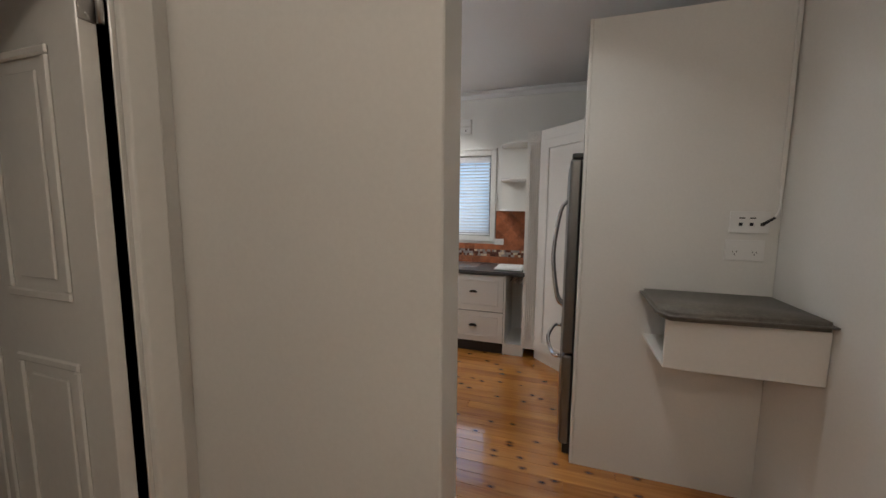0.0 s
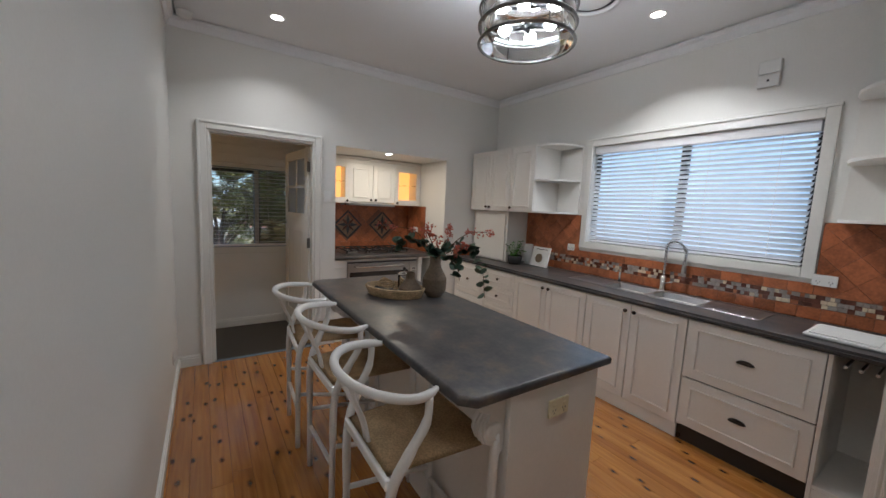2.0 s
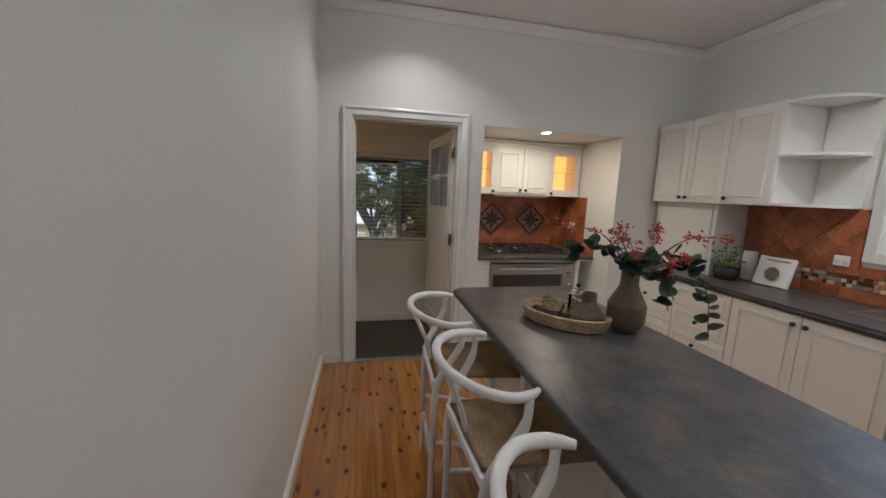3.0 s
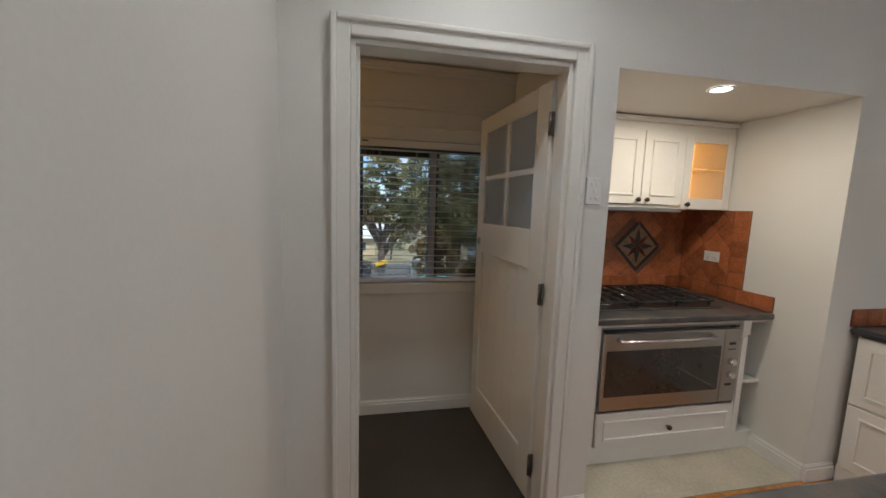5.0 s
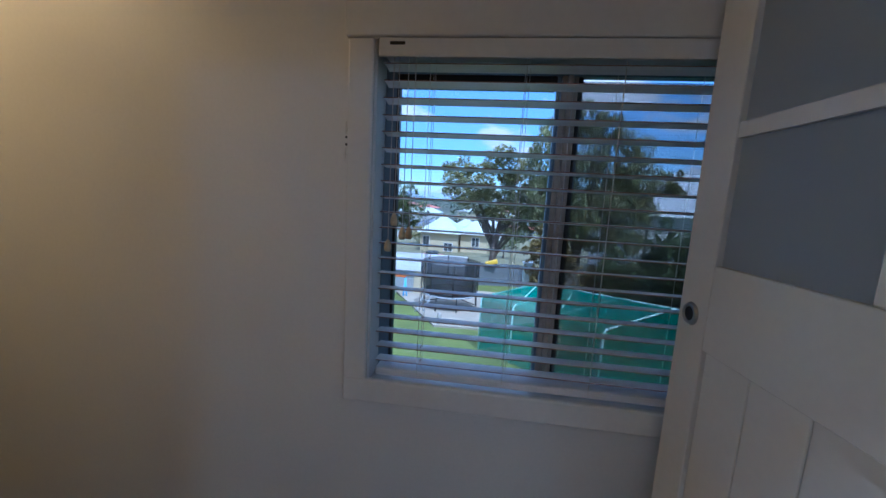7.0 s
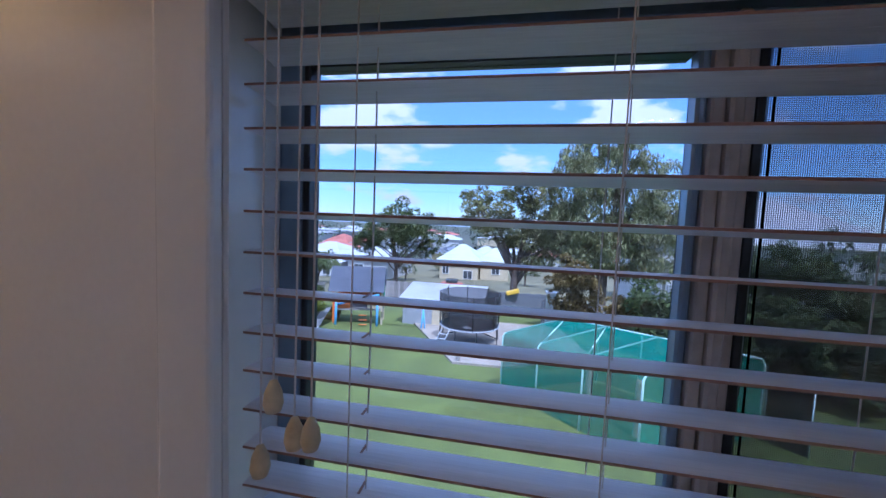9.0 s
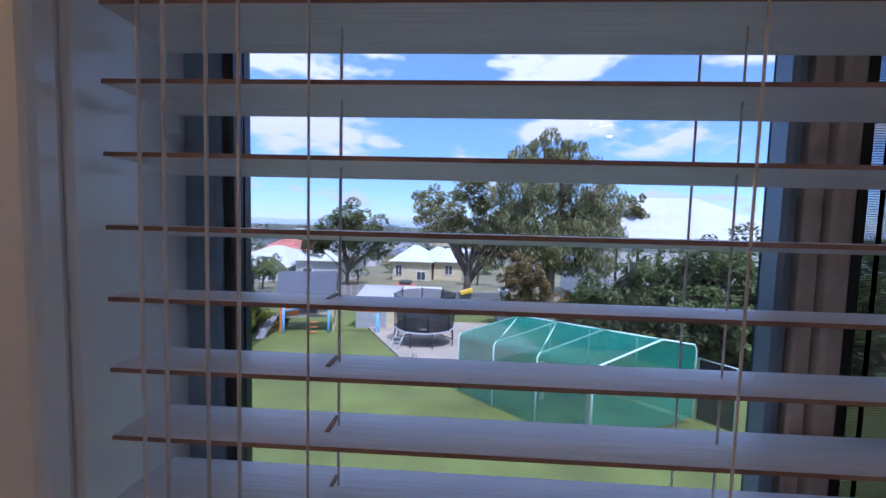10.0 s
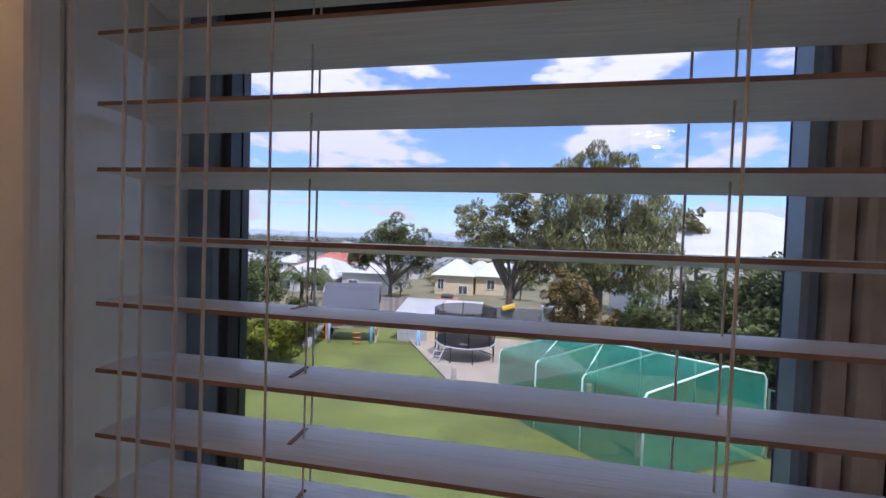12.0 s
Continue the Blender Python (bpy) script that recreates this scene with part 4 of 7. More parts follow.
def bar_stool():
    s = thing("bar_stool", -1.385, 0.88, 0, "white wishbone bar stool with woven paper cord seat", "bar stool", "stools at the island", 0)
    for k in (-1, 1):
        part("front_leg", tube(bend([(k * 0.215, 0.215, 0.0), (k * 0.22, 0.212, 0.35), (k * 0.225, 0.21, SEAT + 0.035)], 5), [0.013, 0.0135, 0.014, 0.015, 0.0155, 0.016, 0.0165, 0.017, 0.0175, 0.018, 0.015], 12), STOOL, s)
        part("back_leg", tube(bend([(k * 0.19, -0.205, 0.0), (k * 0.195, -0.205, 0.35), (k * 0.205, -0.20, 0.60), (k * 0.225, -0.15, 0.735), (k * 0.236, -0.100, 0.83), (k * 0.236, -0.092, 0.914)], 5), [0.014] * 6 + [0.017] * 6 + [0.0185] * 4 + [0.016] * 5 + [0.013] * 5, 12), STOOL, s)
        part("side_stretcher", rod((k * 0.192, -0.2, 0.34), (k * 0.218, 0.21, 0.26), 0.011, 0.011, 10), STOOL, s)
    part("footrest", rod((-0.22, 0.212, 0.20), (0.22, 0.212, 0.20), 0.012, 0.012, 10), STOOL, s)
    part("back_stretcher", rod((-0.19, -0.203, 0.24), (0.19, -0.203, 0.24), 0.011, 0.011, 10), STOOL, s)
    pts = []
    for i in range(25):
        a = radians(-28) + (math.pi + radians(56)) * i / 24
        pts.append((0.243 * math.cos(a), -0.135 - 0.172 * math.sin(a), 0.922 + 0.018 * math.sin(max(0, min(math.pi, a)))))
    part("arm_bow", tube(pts, [0.011, 0.0155] + [0.018] * 21 + [0.0155, 0.011], 14, flat=0.85), STOOL, s, "bent white arm and back bow")
    for k in (-1, 1):
        part("splat_arm", tube(bend([(k * 0.012, -0.20, 0.665), (k * 0.016, -0.22, 0.75), (k * 0.05, -0.265, 0.85), (k * 0.085, -0.297, 0.930)], 5), 0.0095, 8, flat=0.6), STOOL, s)
    part("back_rail", box(-0.20, 0.20, -0.218, -0.196, SEAT - 0.045, SEAT - 0.008, 0.006, 2), STOOL, s)
    bm = bmesh.new()
    n = 16
    grid = []
    for i in range(n + 1):
        v = i / n
        row = []
        for j in range(n + 1):
            u = j / n
            half = 0.185 + 0.035 * v
            x, y = (2 * u - 1) * half, -0.205 + 0.425 * v
            e = min(u, 1 - u, v, 1 - v)
            d1, d2 = abs((u - 0.5) - (v - 0.5)), abs((u - 0.5) + (v - 0.5))
            z = SEAT + 0.012 - 0.016 * math.cos((u - 0.5) * math.pi) * math.cos((v - 0.5) * math.pi) - 0.003 * max(0, 1 - min(d1, d2) * 25) - 0.014 * max(0, 1 - e * 12)
            row.append(bm.verts.new((x, y, z)))
        grid.append(row)
    for i in range(n):
        for j in range(n):
            bm.faces.new((grid[i][j], grid[i][j + 1], grid[i + 1][j + 1], grid[i + 1][j])).smooth = True
    bmesh.ops.solidify(bm, geom=bm.faces[:], thickness=0.032)
    part("seat", bm, CORD, s, "woven natural paper cord seat")
    return s


st = bar_stool()
copy_thing(st, pose(-2.05, 0.895, 0, 0, 0, 2))
copy_thing(st, pose(-2.605, 0.872, 0, 0, 0, -3))

# ---- things on the island ----
vs = thing("tall_vase", -2.32, 1.53, TOP, "large brown clay vase with angular shoulder", "vase")
pot = part("pot", lathe([(0.0, 0.0), (0.050, 0.0), (0.055, 0.006), (0.077, 0.036), (0.082, 0.050), (0.083, 0.124), (0.077, 0.138), (0.044, 0.203), (0.039, 0.222), (0.038, 0.276), (0.036, 0.280), (0.032, 0.278), (0.033, 0.22), (0.052, 0.14), (0.0, 0.03)], 40), CLAY, vs)
pot.data.set_sharp_from_angle(angle=radians(16))
sv = thing("small_vase", -2.365, 1.365, TOP + 0.006, "small brown clay bottle vase in the tray", "vase")
pot = part("pot", lathe([(0.0, 0.0), (0.062, 0.0), (0.069, 0.008), (0.075, 0.03), (0.075, 0.058), (0.069, 0.068), (0.040, 0.108), (0.033, 0.122), (0.031, 0.160), (0.029, 0.163), (0.026, 0.161), (0.027, 0.12), (0.045, 0.07), (0.0, 0.02)], 36), CLAY, sv)
pot.data.set_sharp_from_angle(angle=radians(16))
tr = thing("woven_tray", -2.45, 1.295, TOP, "oval coiled seagrass tray", "tray", "", 38)
for i in range(5):
    rx, ry = 0.188 + 0.005 * i, 0.118 + 0.005 * i
    part("coil", tube([(rx * math.cos(a), ry * math.sin(a), 0.008 + 0.0125 * i) for a in (2 * math.pi * j / 56 for j in range(57))], 0.0078, 8), WICKER, tr)
part("base", prism([(0.186 * math.cos(2 * math.pi * j / 48), 0.123 * math.sin(2 * math.pi * j / 48)) for j in range(48)], 0.001, 0.006), WICKER, tr)
fp = thing("coffee_plunger", -2.475, 1.375, TOP + 0.006, "glass coffee plunger with chrome lid in the tray", "coffee plunger")
g = part("beaker", lathe([(0.0, 0.002), (0.042, 0.002), (0.043, 0.13), (0.041, 0.13), (0.040, 0.005), (0.0, 0.005)], 28), THIN, fp)
part("lid", lathe([(0.0, 0.146), (0.03, 0.144), (0.046, 0.132), (0.046, 0.126), (0.0, 0.126)], 28), CHROME, fp)
part("rod", rod((0, 0, 0.02), (0, 0, 0.165), 0.003, None, 8), CHROME, fp)
part("knob", lathe([(0.0, 0.160), (0.01, 0.162), (0.012, 0.170), (0.008, 0.178), (0.0, 0.18)], 14), BLACK, fp)
cl = bmesh.new()
for i in range(11):
    for j in range(9):
        x, y = -0.10 + 0.02 * i, -0.055 + 0.014 * j
        cl.verts.new((x + 0.008 * noise.noise((i * 0.7, j * 0.6, 1)), y, 0.012 + 0.028 * abs(noise.noise((i * 0.45, j * 0.5, 3))) + 0.004))
cl.verts.ensure_lookup_table()
for i in range(10):
    for j in range(8):
        cl.faces.new((cl.verts[i * 9 + j], cl.verts[(i + 1) * 9 + j], cl.verts[(i + 1) * 9 + j + 1], cl.verts[i * 9 + j + 1])).smooth = True
bmesh.ops.solidify(cl, geom=cl.faces[:], thickness=0.006)
nap = tagged(put(cl, "napkin", RUBBER), "crumpled dark cloth napkin in the tray", "napkin")
nap.matrix_world = pose(-2.51, 1.245, TOP + 0.004, 0, 0, 38)
gl = thing("glass_tumbler", -2.50, 1.262, TOP + 0.062, "clear glass tumbler lying on the napkin in the tray", "glass", "", 20)
tb = lathe([(0.0, 0.0), (0.028, 0.0), (0.031, 0.004), (0.036, 0.095), (0.0345, 0.095), (0.0295, 0.006), (0.0, 0.006)], 28)
tb.transform(pose(0.045, 0, 0, 0, -82, 0))
part("body", tb, THIN, gl)

fl = thing("flower_arrangement", -2.32, 1.53, TOP + 0.235, "red berry sprigs and eucalyptus stems in the vase", "flowers")
rng = random.Random(5)


def sprig(points, berries):
    line = bend(points, 6)
    part("stem", tube(line, [0.0032] * (len(line) // 2) + [0.0022] * (len(line) - len(line) // 2), 6), TWIG, fl)
    if berries:
        bm = bmesh.new()
        for i in range(berries):
            f = 1 - 0.5 * (i / berries) ** 1.2
            p = line[int(f * (len(line) - 1))]
            c0 = p + Vector((rng.gauss(0, 0.02), rng.gauss(0, 0.02), rng.gauss(0, 0.016)))
            for q in range(7):
                b = bmesh.new()
                bmesh.ops.create_icosphere(b, subdivisions=1, radius=0.0055)
                join(bm, smooth(b), Matrix.Translation(c0 + Vector((rng.gauss(0, 0.010), rng.gauss(0, 0.010), rng.gauss(0, 0.010)))))
            tube([p, (p + c0) / 2 + Vector((0, 0, 0.004)), c0], 0.0012, 4, bm=bm)
        part("berry_cluster", bm, BERRY, fl, "clusters of small red berries")


def leaf_sprig(points, count, size):
    line = bend(points, 6)
    part("stem", tube(line, 0.0022, 6), TWIG, fl)
    for i in range(count):
        p = line[int((0.25 + 0.75 * i / count) * (len(line) - 1))]
        a = rng.uniform(0, 2 * math.pi)
        s = size * rng.uniform(0.7, 1.15)
        bm = bmesh.new()
        ring = [(0, 0, 0)] + [(s * (0.5 - 0.5 * math.cos(t)), s * 0.50 * math.sin(t), 0.06 * s * math.cos(2 * t)) for t in (2 * math.pi * j / 10 for j in range(1, 10))]
        vs_ = [bm.verts.new(v) for v in ring]
        mid = bm.verts.new((s * 0.5, 0, -0.08 * s))
        for j in range(len(vs_)):
            bm.faces.new((vs_[j], vs_[(j + 1) % len(vs_)], mid)).smooth = True
        bmesh.ops.solidify(bm, geom=bm.faces[:], thickness=0.0008)
        bm.transform(Matrix.Translation(p) @ Euler((rng.uniform(-1.1, 1.1), rng.uniform(-0.9, 0.9), a)).to_matrix().to_4x4())
        part("leaf", bm, LEAF, fl)


sprig([(0, 0, 0), (-0.03, -0.05, 0.12), (-0.07, -0.13, 0.21), (-0.12, -0.24, 0.235), (-0.16, -0.33, 0.24)], 7)
sprig([(0.01, 0, 0), (-0.02, -0.02, 0.13), (-0.04, -0.05, 0.20), (-0.03, -0.06, 0.245)], 12)
sprig([(0.0, 0.01, 0), (0.01, 0.05, 0.12), (0.03, 0.10, 0.20), (0.02, 0.07, 0.24)], 10)
sprig([(0.01, 0.01, 0), (0.05, 0.07, 0.10), (0.07, 0.17, 0.185), (0.08, 0.29, 0.215), (0.10, 0.43, 0.205)], 10)
sprig([(0.0, 0.0, 0), (0.07, 0.02, 0.06), (0.14, 0.08, 0.11), (0.19, 0.13, 0.13)], 10)
sprig([(0.0, 0.0, 0), (-0.06, 0.05, 0.12), (-0.11, 0.06, 0.18)], 8)
leaf_sprig([(0, 0, 0), (-0.04, -0.07, 0.10), (-0.08, -0.15, 0.155), (-0.11, -0.22, 0.14), (-0.12, -0.27, 0.06)], 20, 0.062)
leaf_sprig([(0, 0, 0), (0.04, 0.12, 0.09), (0.06, 0.26, 0.07), (0.08, 0.35, -0.05), (0.09, 0.385, -0.27)], 24, 0.062)
leaf_sprig([(0, 0, 0), (0.03, 0.09, 0.05), (0.05, 0.14, 0.0), (0.06, 0.17, -0.13)], 14, 0.06)
leaf_sprig([(0, 0, 0), (0.02, 0.05, 0.10), (0.05, 0.16, 0.13), (0.08, 0.28, 0.10)], 18, 0.066)
leaf_sprig([(0, 0, 0), (0.08, -0.02, 0.06), (0.13, 0.03, 0.04), (0.17, 0.08, -0.04)], 10, 0.055)
leaf_sprig([(0, 0, 0), (-0.05, -0.04, 0.10), (-0.09, -0.10, 0.15)], 12, 0.06)
leaf_sprig([(0, 0, 0), (0.0, -0.03, 0.08), (-0.02, -0.05, 0.15)], 9, 0.055)

# ---- things on the bench ----
hp = thing("herb_pot", -3.24, 3.20, TOP, "small potted green herb on the bench top", "potted plant")
hp.scale = (1.4, 1.4, 1.4)
part("pot", lathe([(0.0, 0), (0.045, 0), (0.055, 0.03), (0.06, 0.07), (0.054, 0.07), (0.05, 0.06), (0.0, 0.055)], 20), RUBBER, hp, "dark woven pot")
for i in range(34):
    a, r, h = rng.uniform(0, 6.28), rng.uniform(0.0, 0.075), rng.uniform(0.07, 0.19)
    bm = bmesh.new()
    p = Vector((r * math.cos(a), r * math.sin(a), h))
    tube([(0.3 * p.x, 0.3 * p.y, 0.055), p], 0.0012, 4, bm=bm)
    s = rng.uniform(0.022, 0.036)
    q = [bm.verts.new(v) for v in ((0, 0, 0), (s * 0.5, s * 0.38, 0.004), (s, 0, -0.006), (s * 0.5, -s * 0.38, 0.004))]
    bm.faces.new(q)
    bmesh.ops.transform(bm, matrix=Matrix.Translation(p) @ Euler((rng.uniform(-0.6, 0.6), rng.uniform(-0.5, 0.5), a)).to_matrix().to_4x4(), verts=q)
    part("leaf", bm, HERB, hp)
ck = thing("recipe_book", -3.00, 3.33, TOP, "white recipe book leaning on the splashback", "book")
bm = bmesh.new()
join(bm, box(-0.12, 0.12, -0.012, 0.012, 0, 0.22, 0.002), pose(0, 0, 0.004, -14))
part("cover", bm, WHITE, ck)
bm = bmesh.new()
join(bm, smooth(lathe([(0.0, 0.002), (0.035, 0.002), (0.05, 0.0)], 24)), pose(0.01, -0.010, 0.10, 76))
part("picture", bm, CLAY, ck, "round picture of a dark bowl on the cover")
bm = bmesh.new()
join(bm, box(-0.07, 0.09, -0.0145, -0.0125, 0.19, 0.196), pose(0, 0, 0.004, -14))
part("title_bar", bm, RUBBER, ck)
cu = thing("paper_cup", -3.22, 3.40, TOP, "tall white ribbed jar behind the herb pot", "jar")
part("body", lathe([(0.0, 0), (0.045, 0), (0.05, 0.19), (0.047, 0.23), (0.0, 0.23)], 24), WHITE, cu)
dm = thing("dish_tray", -0.61, 3.14, TOP, "white rippled plastic dish tray on the bench end", "tray")
part("base", box(-0.15, 0.15, -0.17, 0.16, 0.002, 0.022, 0.008, 2), WHITE, dm)
rip = bmesh.new()
for i in range(8):
    box(-0.13, 0.13, -0.15 + i * 0.037, -0.135 + i * 0.037, 0.022, 0.032, 0.004, bm=rip)
part("ribs", rip, WHITE, dm)

# ---- cooking alcove ----
AX = -4.285
ov = thing("wall_oven", 0, 0, 0, "wide stainless steel built-in oven with dark glass door", "oven")
part("fascia", box(AX - 0.5, AX, 1.575, 2.50, 0.335, 0.825, 0.002), STEEL, ov)
d = part("door", box(AX + 0.001, AX + 0.022, 1.58, 2.375, 0.345, 0.80, 0.003), STEEL, ov)
part("window", box(AX + 0.022, AX + 0.0255, 1.60, 2.355, 0.43, 0.70, 0.001), OVENGLASS, d, "dark reflective oven glass")
part("handle", tube([(AX + 0.022, 1.66, 0.765), (AX + 0.062, 1.67, 0.765), (AX + 0.062, 2.27, 0.765), (AX + 0.022, 2.28, 0.765)], 0.011, 10), CHROME, d, "chrome bar handle")
part("vent_slot", box(AX - 0.001, AX + 0.006, 1.58, 2.49, 0.804, 0.818), BLACK, ov)
cp = part("control_panel", box(AX + 0.001, AX + 0.020, 2.38, 2.495, 0.345, 0.80, 0.003), STEEL, ov)
for z in (0.60, 0.52):
    part("knob", rod((AX + 0.020, 2.437, z), (AX + 0.05, 2.437, z), 0.021, 0.017, 18), CHROME, cp)
for z in (0.71, 0.455):
    part("display", box(AX + 0.019, AX + 0.0215, 2.415, 2.46, z - 0.008, z + 0.008), BLACK, cp)
part("caption", box(AX + 0.019, AX + 0.0212, 2.41, 2.465, 0.672, 0.678), BLACK, cp)
cab = thing("oven_cabinet", 0, 0, 0, "white cabinet round the oven with a drawer and open niche", "cabinet")
part("plinth", box(-4.90, AX - 0.01, ALC[0] + 0.002, ALC[1] - 0.002, 0.0, 0.10, 0.001), CAB, cab)
part("side_panel", box(-4.90, AX, ALC[0] + 0.002, 1.572, 0.10, 0.848, 0.001), CAB, cab)
part("deck", box(-4.90, AX, 1.572, ALC[1] - 0.002, 0.10, 0.118, 0.001), CAB, cab)
d = part("drawer", panel_x(1.574, 2.505, 0.12, 0.328, AX + 0.018, rail=0.045), CAB, cab)
part("knob", knob_bm(AX + 0.018, 2.04, 0.222, 1, 0), BRONZE, d, "dark bronze knob")
ps = box(-4.88, AX + 0.004, 2.508, 2.565, 0.118, 0.848, 0.002)
box(AX + 0.004, AX + 0.016, 2.506, 2.567, 0.755, 0.848, 0.003, bm=ps)
box(AX + 0.004, AX + 0.012, 2.515, 2.558, 0.14, 0.745, 0.003, bm=ps)
part("post", ps, CAB, cab)
ps = box(AX + 0.001, AX + 0.014, ALC[0] + 0.015, 1.555, 0.755, 0.846, 0.003)
box(AX + 0.001, AX + 0.010, ALC[0] + 0.03, 1.54, 0.14, 0.745, 0.003, bm=ps)
part("post", ps, CAB, cab)
for z in (0.44,):
    part("niche_shelf", box(-4.88, AX, 2.565, ALC[1] - 0.003, z, z + 0.016, 0.001), CAB, cab)
part("niche_back", box(-4.90, -4.885, 2.565, ALC[1] - 0.003, 0.118, 0.848), CAB, cab)
part("rail", box(AX - 0.02, AX, 1.572, ALC[1] - 0.003, 0.828, 0.848, 0.001), CAB, cab)
worktop("stove_top_bench", [(-4.945, ALC[0] + 0.002), (AX + 0.035, ALC[0] + 0.002), (AX + 0.035, ALC[1] - 0.002), (-4.945, ALC[1] - 0.002)], 0.85, 0.89, LAMINATE, "grey brown laminate bench round the cooktop", 0.012)
ct = thing("gas_cooktop", -4.63, 2.02, 0.89, "stainless gas cooktop with black cast trivets", "cooktop")
part("tray", box(-0.245, 0.25, -0.44, 0.44, 0.001, 0.012, 0.004, 2), STEEL_DARK, ct)
for by in (-0.28, 0.0, 0.28):
    for bx in (-0.11, 0.11):
        if by == 0.0 and bx > 0:
            continue
        part("burner", lathe([(0.0, 0.030), (0.035, 0.030), (0.04, 0.024), (0.048, 0.018), (0.05, 0.012)], 20), BLACK if (by + bx) > 0 else STEEL, ct).matrix_basis = pose(bx, by, 0)
    tv = bmesh.new()
    for a in (-0.22, 0.0, 0.22):
        box(a - 0.006, a + 0.006, by - 0.13, by + 0.13, 0.038, 0.050, 0.002, bm=tv)
    for b in (-0.125, -0.045, 0.045, 0.125):
        box(-0.22, 0.22, by + b - 0.006, by + b + 0.006, 0.038, 0.050, 0.002, bm=tv)
    for a in (-0.2, 0.2):
        for b in (-0.12, 0.12):
            box(a - 0.006, a + 0.006, by + b - 0.006, by + b + 0.006, 0.012, 0.040, bm=tv)
    part("trivet", tv, RUBBER, ct, "black cast iron trivet")
for i in range(5):
    part("knob", rod((-0.16 + i * 0.07, 0.405, 0.012), (-0.16 + i * 0.07, 0.405, 0.036), 0.017, 0.014, 16), CHROME, ct)
# cabinets over the cooktop
BX = -4.63
hc = thing("range_cabinet", 0, 0, 0, "white wall cabinets over the cooktop with two lit glass doors", "cabinet")
part("top_board", box(-4.945, BX, ALC[0] + 0.003, ALC[1] - 0.003, 1.985, 2.035, 0.002), CAB, hc)
part("pelmet", box(BX - 0.03, BX + 0.03, ALC[0] + 0.003, ALC[1] - 0.003, 2.036, 2.066, 0.008, 3), CAB, hc)
part("bottom_board", box(-4.945, BX, ALC[0] + 0.003, ALC[1] - 0.003, 1.50, 1.518, 0.001), CAB, hc)
part("body", box(-4.94, BX - 0.02, 1.69, 2.308, 1.52, 1.984), CAB, hc)
part("side", box(-4.945, BX, 2.685, ALC[1] - 0.003, 1.518, 1.985, 0.001), CAB, hc)
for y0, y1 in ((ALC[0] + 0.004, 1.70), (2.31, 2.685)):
    # the back lining itself emits; no cabinet lamp is modelled
    part("glowing_lining", box(-4.944, -4.93, y0, y1, 1.52, 1.984), AMBER, hc, "back lining that glows amber in place of cabinet lamps")
    part("glass_shelf", box(-4.92, BX - 0.03, y0 + 0.004, y1 - 0.004, 1.765, 1.771), CLEAR, hc)
for y0, y1, ky in ((1.69, 2.003, 1.973), (2.005, 2.308, 2.037)):
    d = part("door", panel_x(y0, y1, 1.52, 1.984, BX + 0.018), CAB, hc)
    part("knob", knob_bm(BX + 0.018, ky, 1.55, 1, 0), BRONZE, d, "dark bronze knob")
for y0, y1, ky in ((ALC[0] + 0.006, 1.70, 1.668), (2.31, 2.685, 2.340)):
    f0 = 0.055
    fb = box(BX, BX + 0.018, y0, y0 + f0, 1.50, 1.984, 0.002)
    box(BX, BX + 0.018, y1 - f0, y1, 1.50, 1.984, 0.002, bm=fb)
    box(BX, BX + 0.018, y0 + f0, y1 - f0, 1.50, 1.57, 0.002, bm=fb)
    box(BX, BX + 0.018, y0 + f0, y1 - f0, 1.93, 1.984, 0.002, bm=fb)
    d = part("glass_door", fb, CAB, hc, "white framed glass door")
    part("pane", box(BX + 0.006, BX + 0.010, y0 + f0, y1 - f0, 1.57, 1.93), CLEAR, d)
    part("knob", knob_bm(BX + 0.018, ky, 1.53, 1, 0), BRONZE, d, "dark bronze knob")
rh = thing("range_hood", 0, 0, 0, "slim stainless slide-out range hood under the cabinets", "range hood")
part("lip", box(BX - 0.30, BX + 0.03, 1.69, 2.308, 1.475, 1.499, 0.004), STEEL, rh)

# ---- ceiling fixtures ----
def downlight(x, y, z, label):
    d = thing("downlight", x, y, z, label, "downlight", "recessed downlights")
    part("ring", lathe([(0.042, -0.002), (0.044, -0.006), (0.055, -0.005), (0.058, 0.0)], 28), WHITE, d)
    part("lens", lathe([(0.0, -0.0015), (0.043, -0.0015)], 28), LED_ON, d)
    return d


downlight(-1.70, 2.87, CEIL_Z, "lit round recessed ceiling downlight")
downlight(-3.48, 0.72, CEIL_Z, "lit round recessed ceiling downlight")
downlight(-4.10, 1.97, ALC[2] - 0.001, "lit warm round downlight in the alcove")
fan = thing("pendant_fan_light", -1.86, 1.79, CEIL_Z, "caged glass drum fan light with four lit bulbs", "ceiling light")
part("canopy", lathe([(0.0, -0.05), (0.03, -0.05), (0.06, -0.03), (0.07, 0.0)], 24), BLACK, fan)
part("rod", rod((0, 0, -0.05), (0, 0, -0.20), 0.012, None, 12), BLACK, fan)
part("motor_cap", lathe([(0.0, -0.17), (0.05, -0.175), (0.12, -0.20), (0.15, -0.235), (0.0, -0.245)], 40), HINGE, fan)
part("top_glass", lathe([(0.14, -0.236), (0.262, -0.246), (0.262, -0.250), (0.14, -0.240)], 48), CLEAR, fan).visible_shadow = False
for z in (-0.25, -0.345, -0.44):
    part("hoop", tube([(0.272 * math.cos(a), 0.272 * math.sin(a), z) for a in (2 * math.pi * j / 48 for j in range(49))], 0.0085 if z != -0.345 else 0.011, 8), HINGE, fan, "dark grey metal hoop")
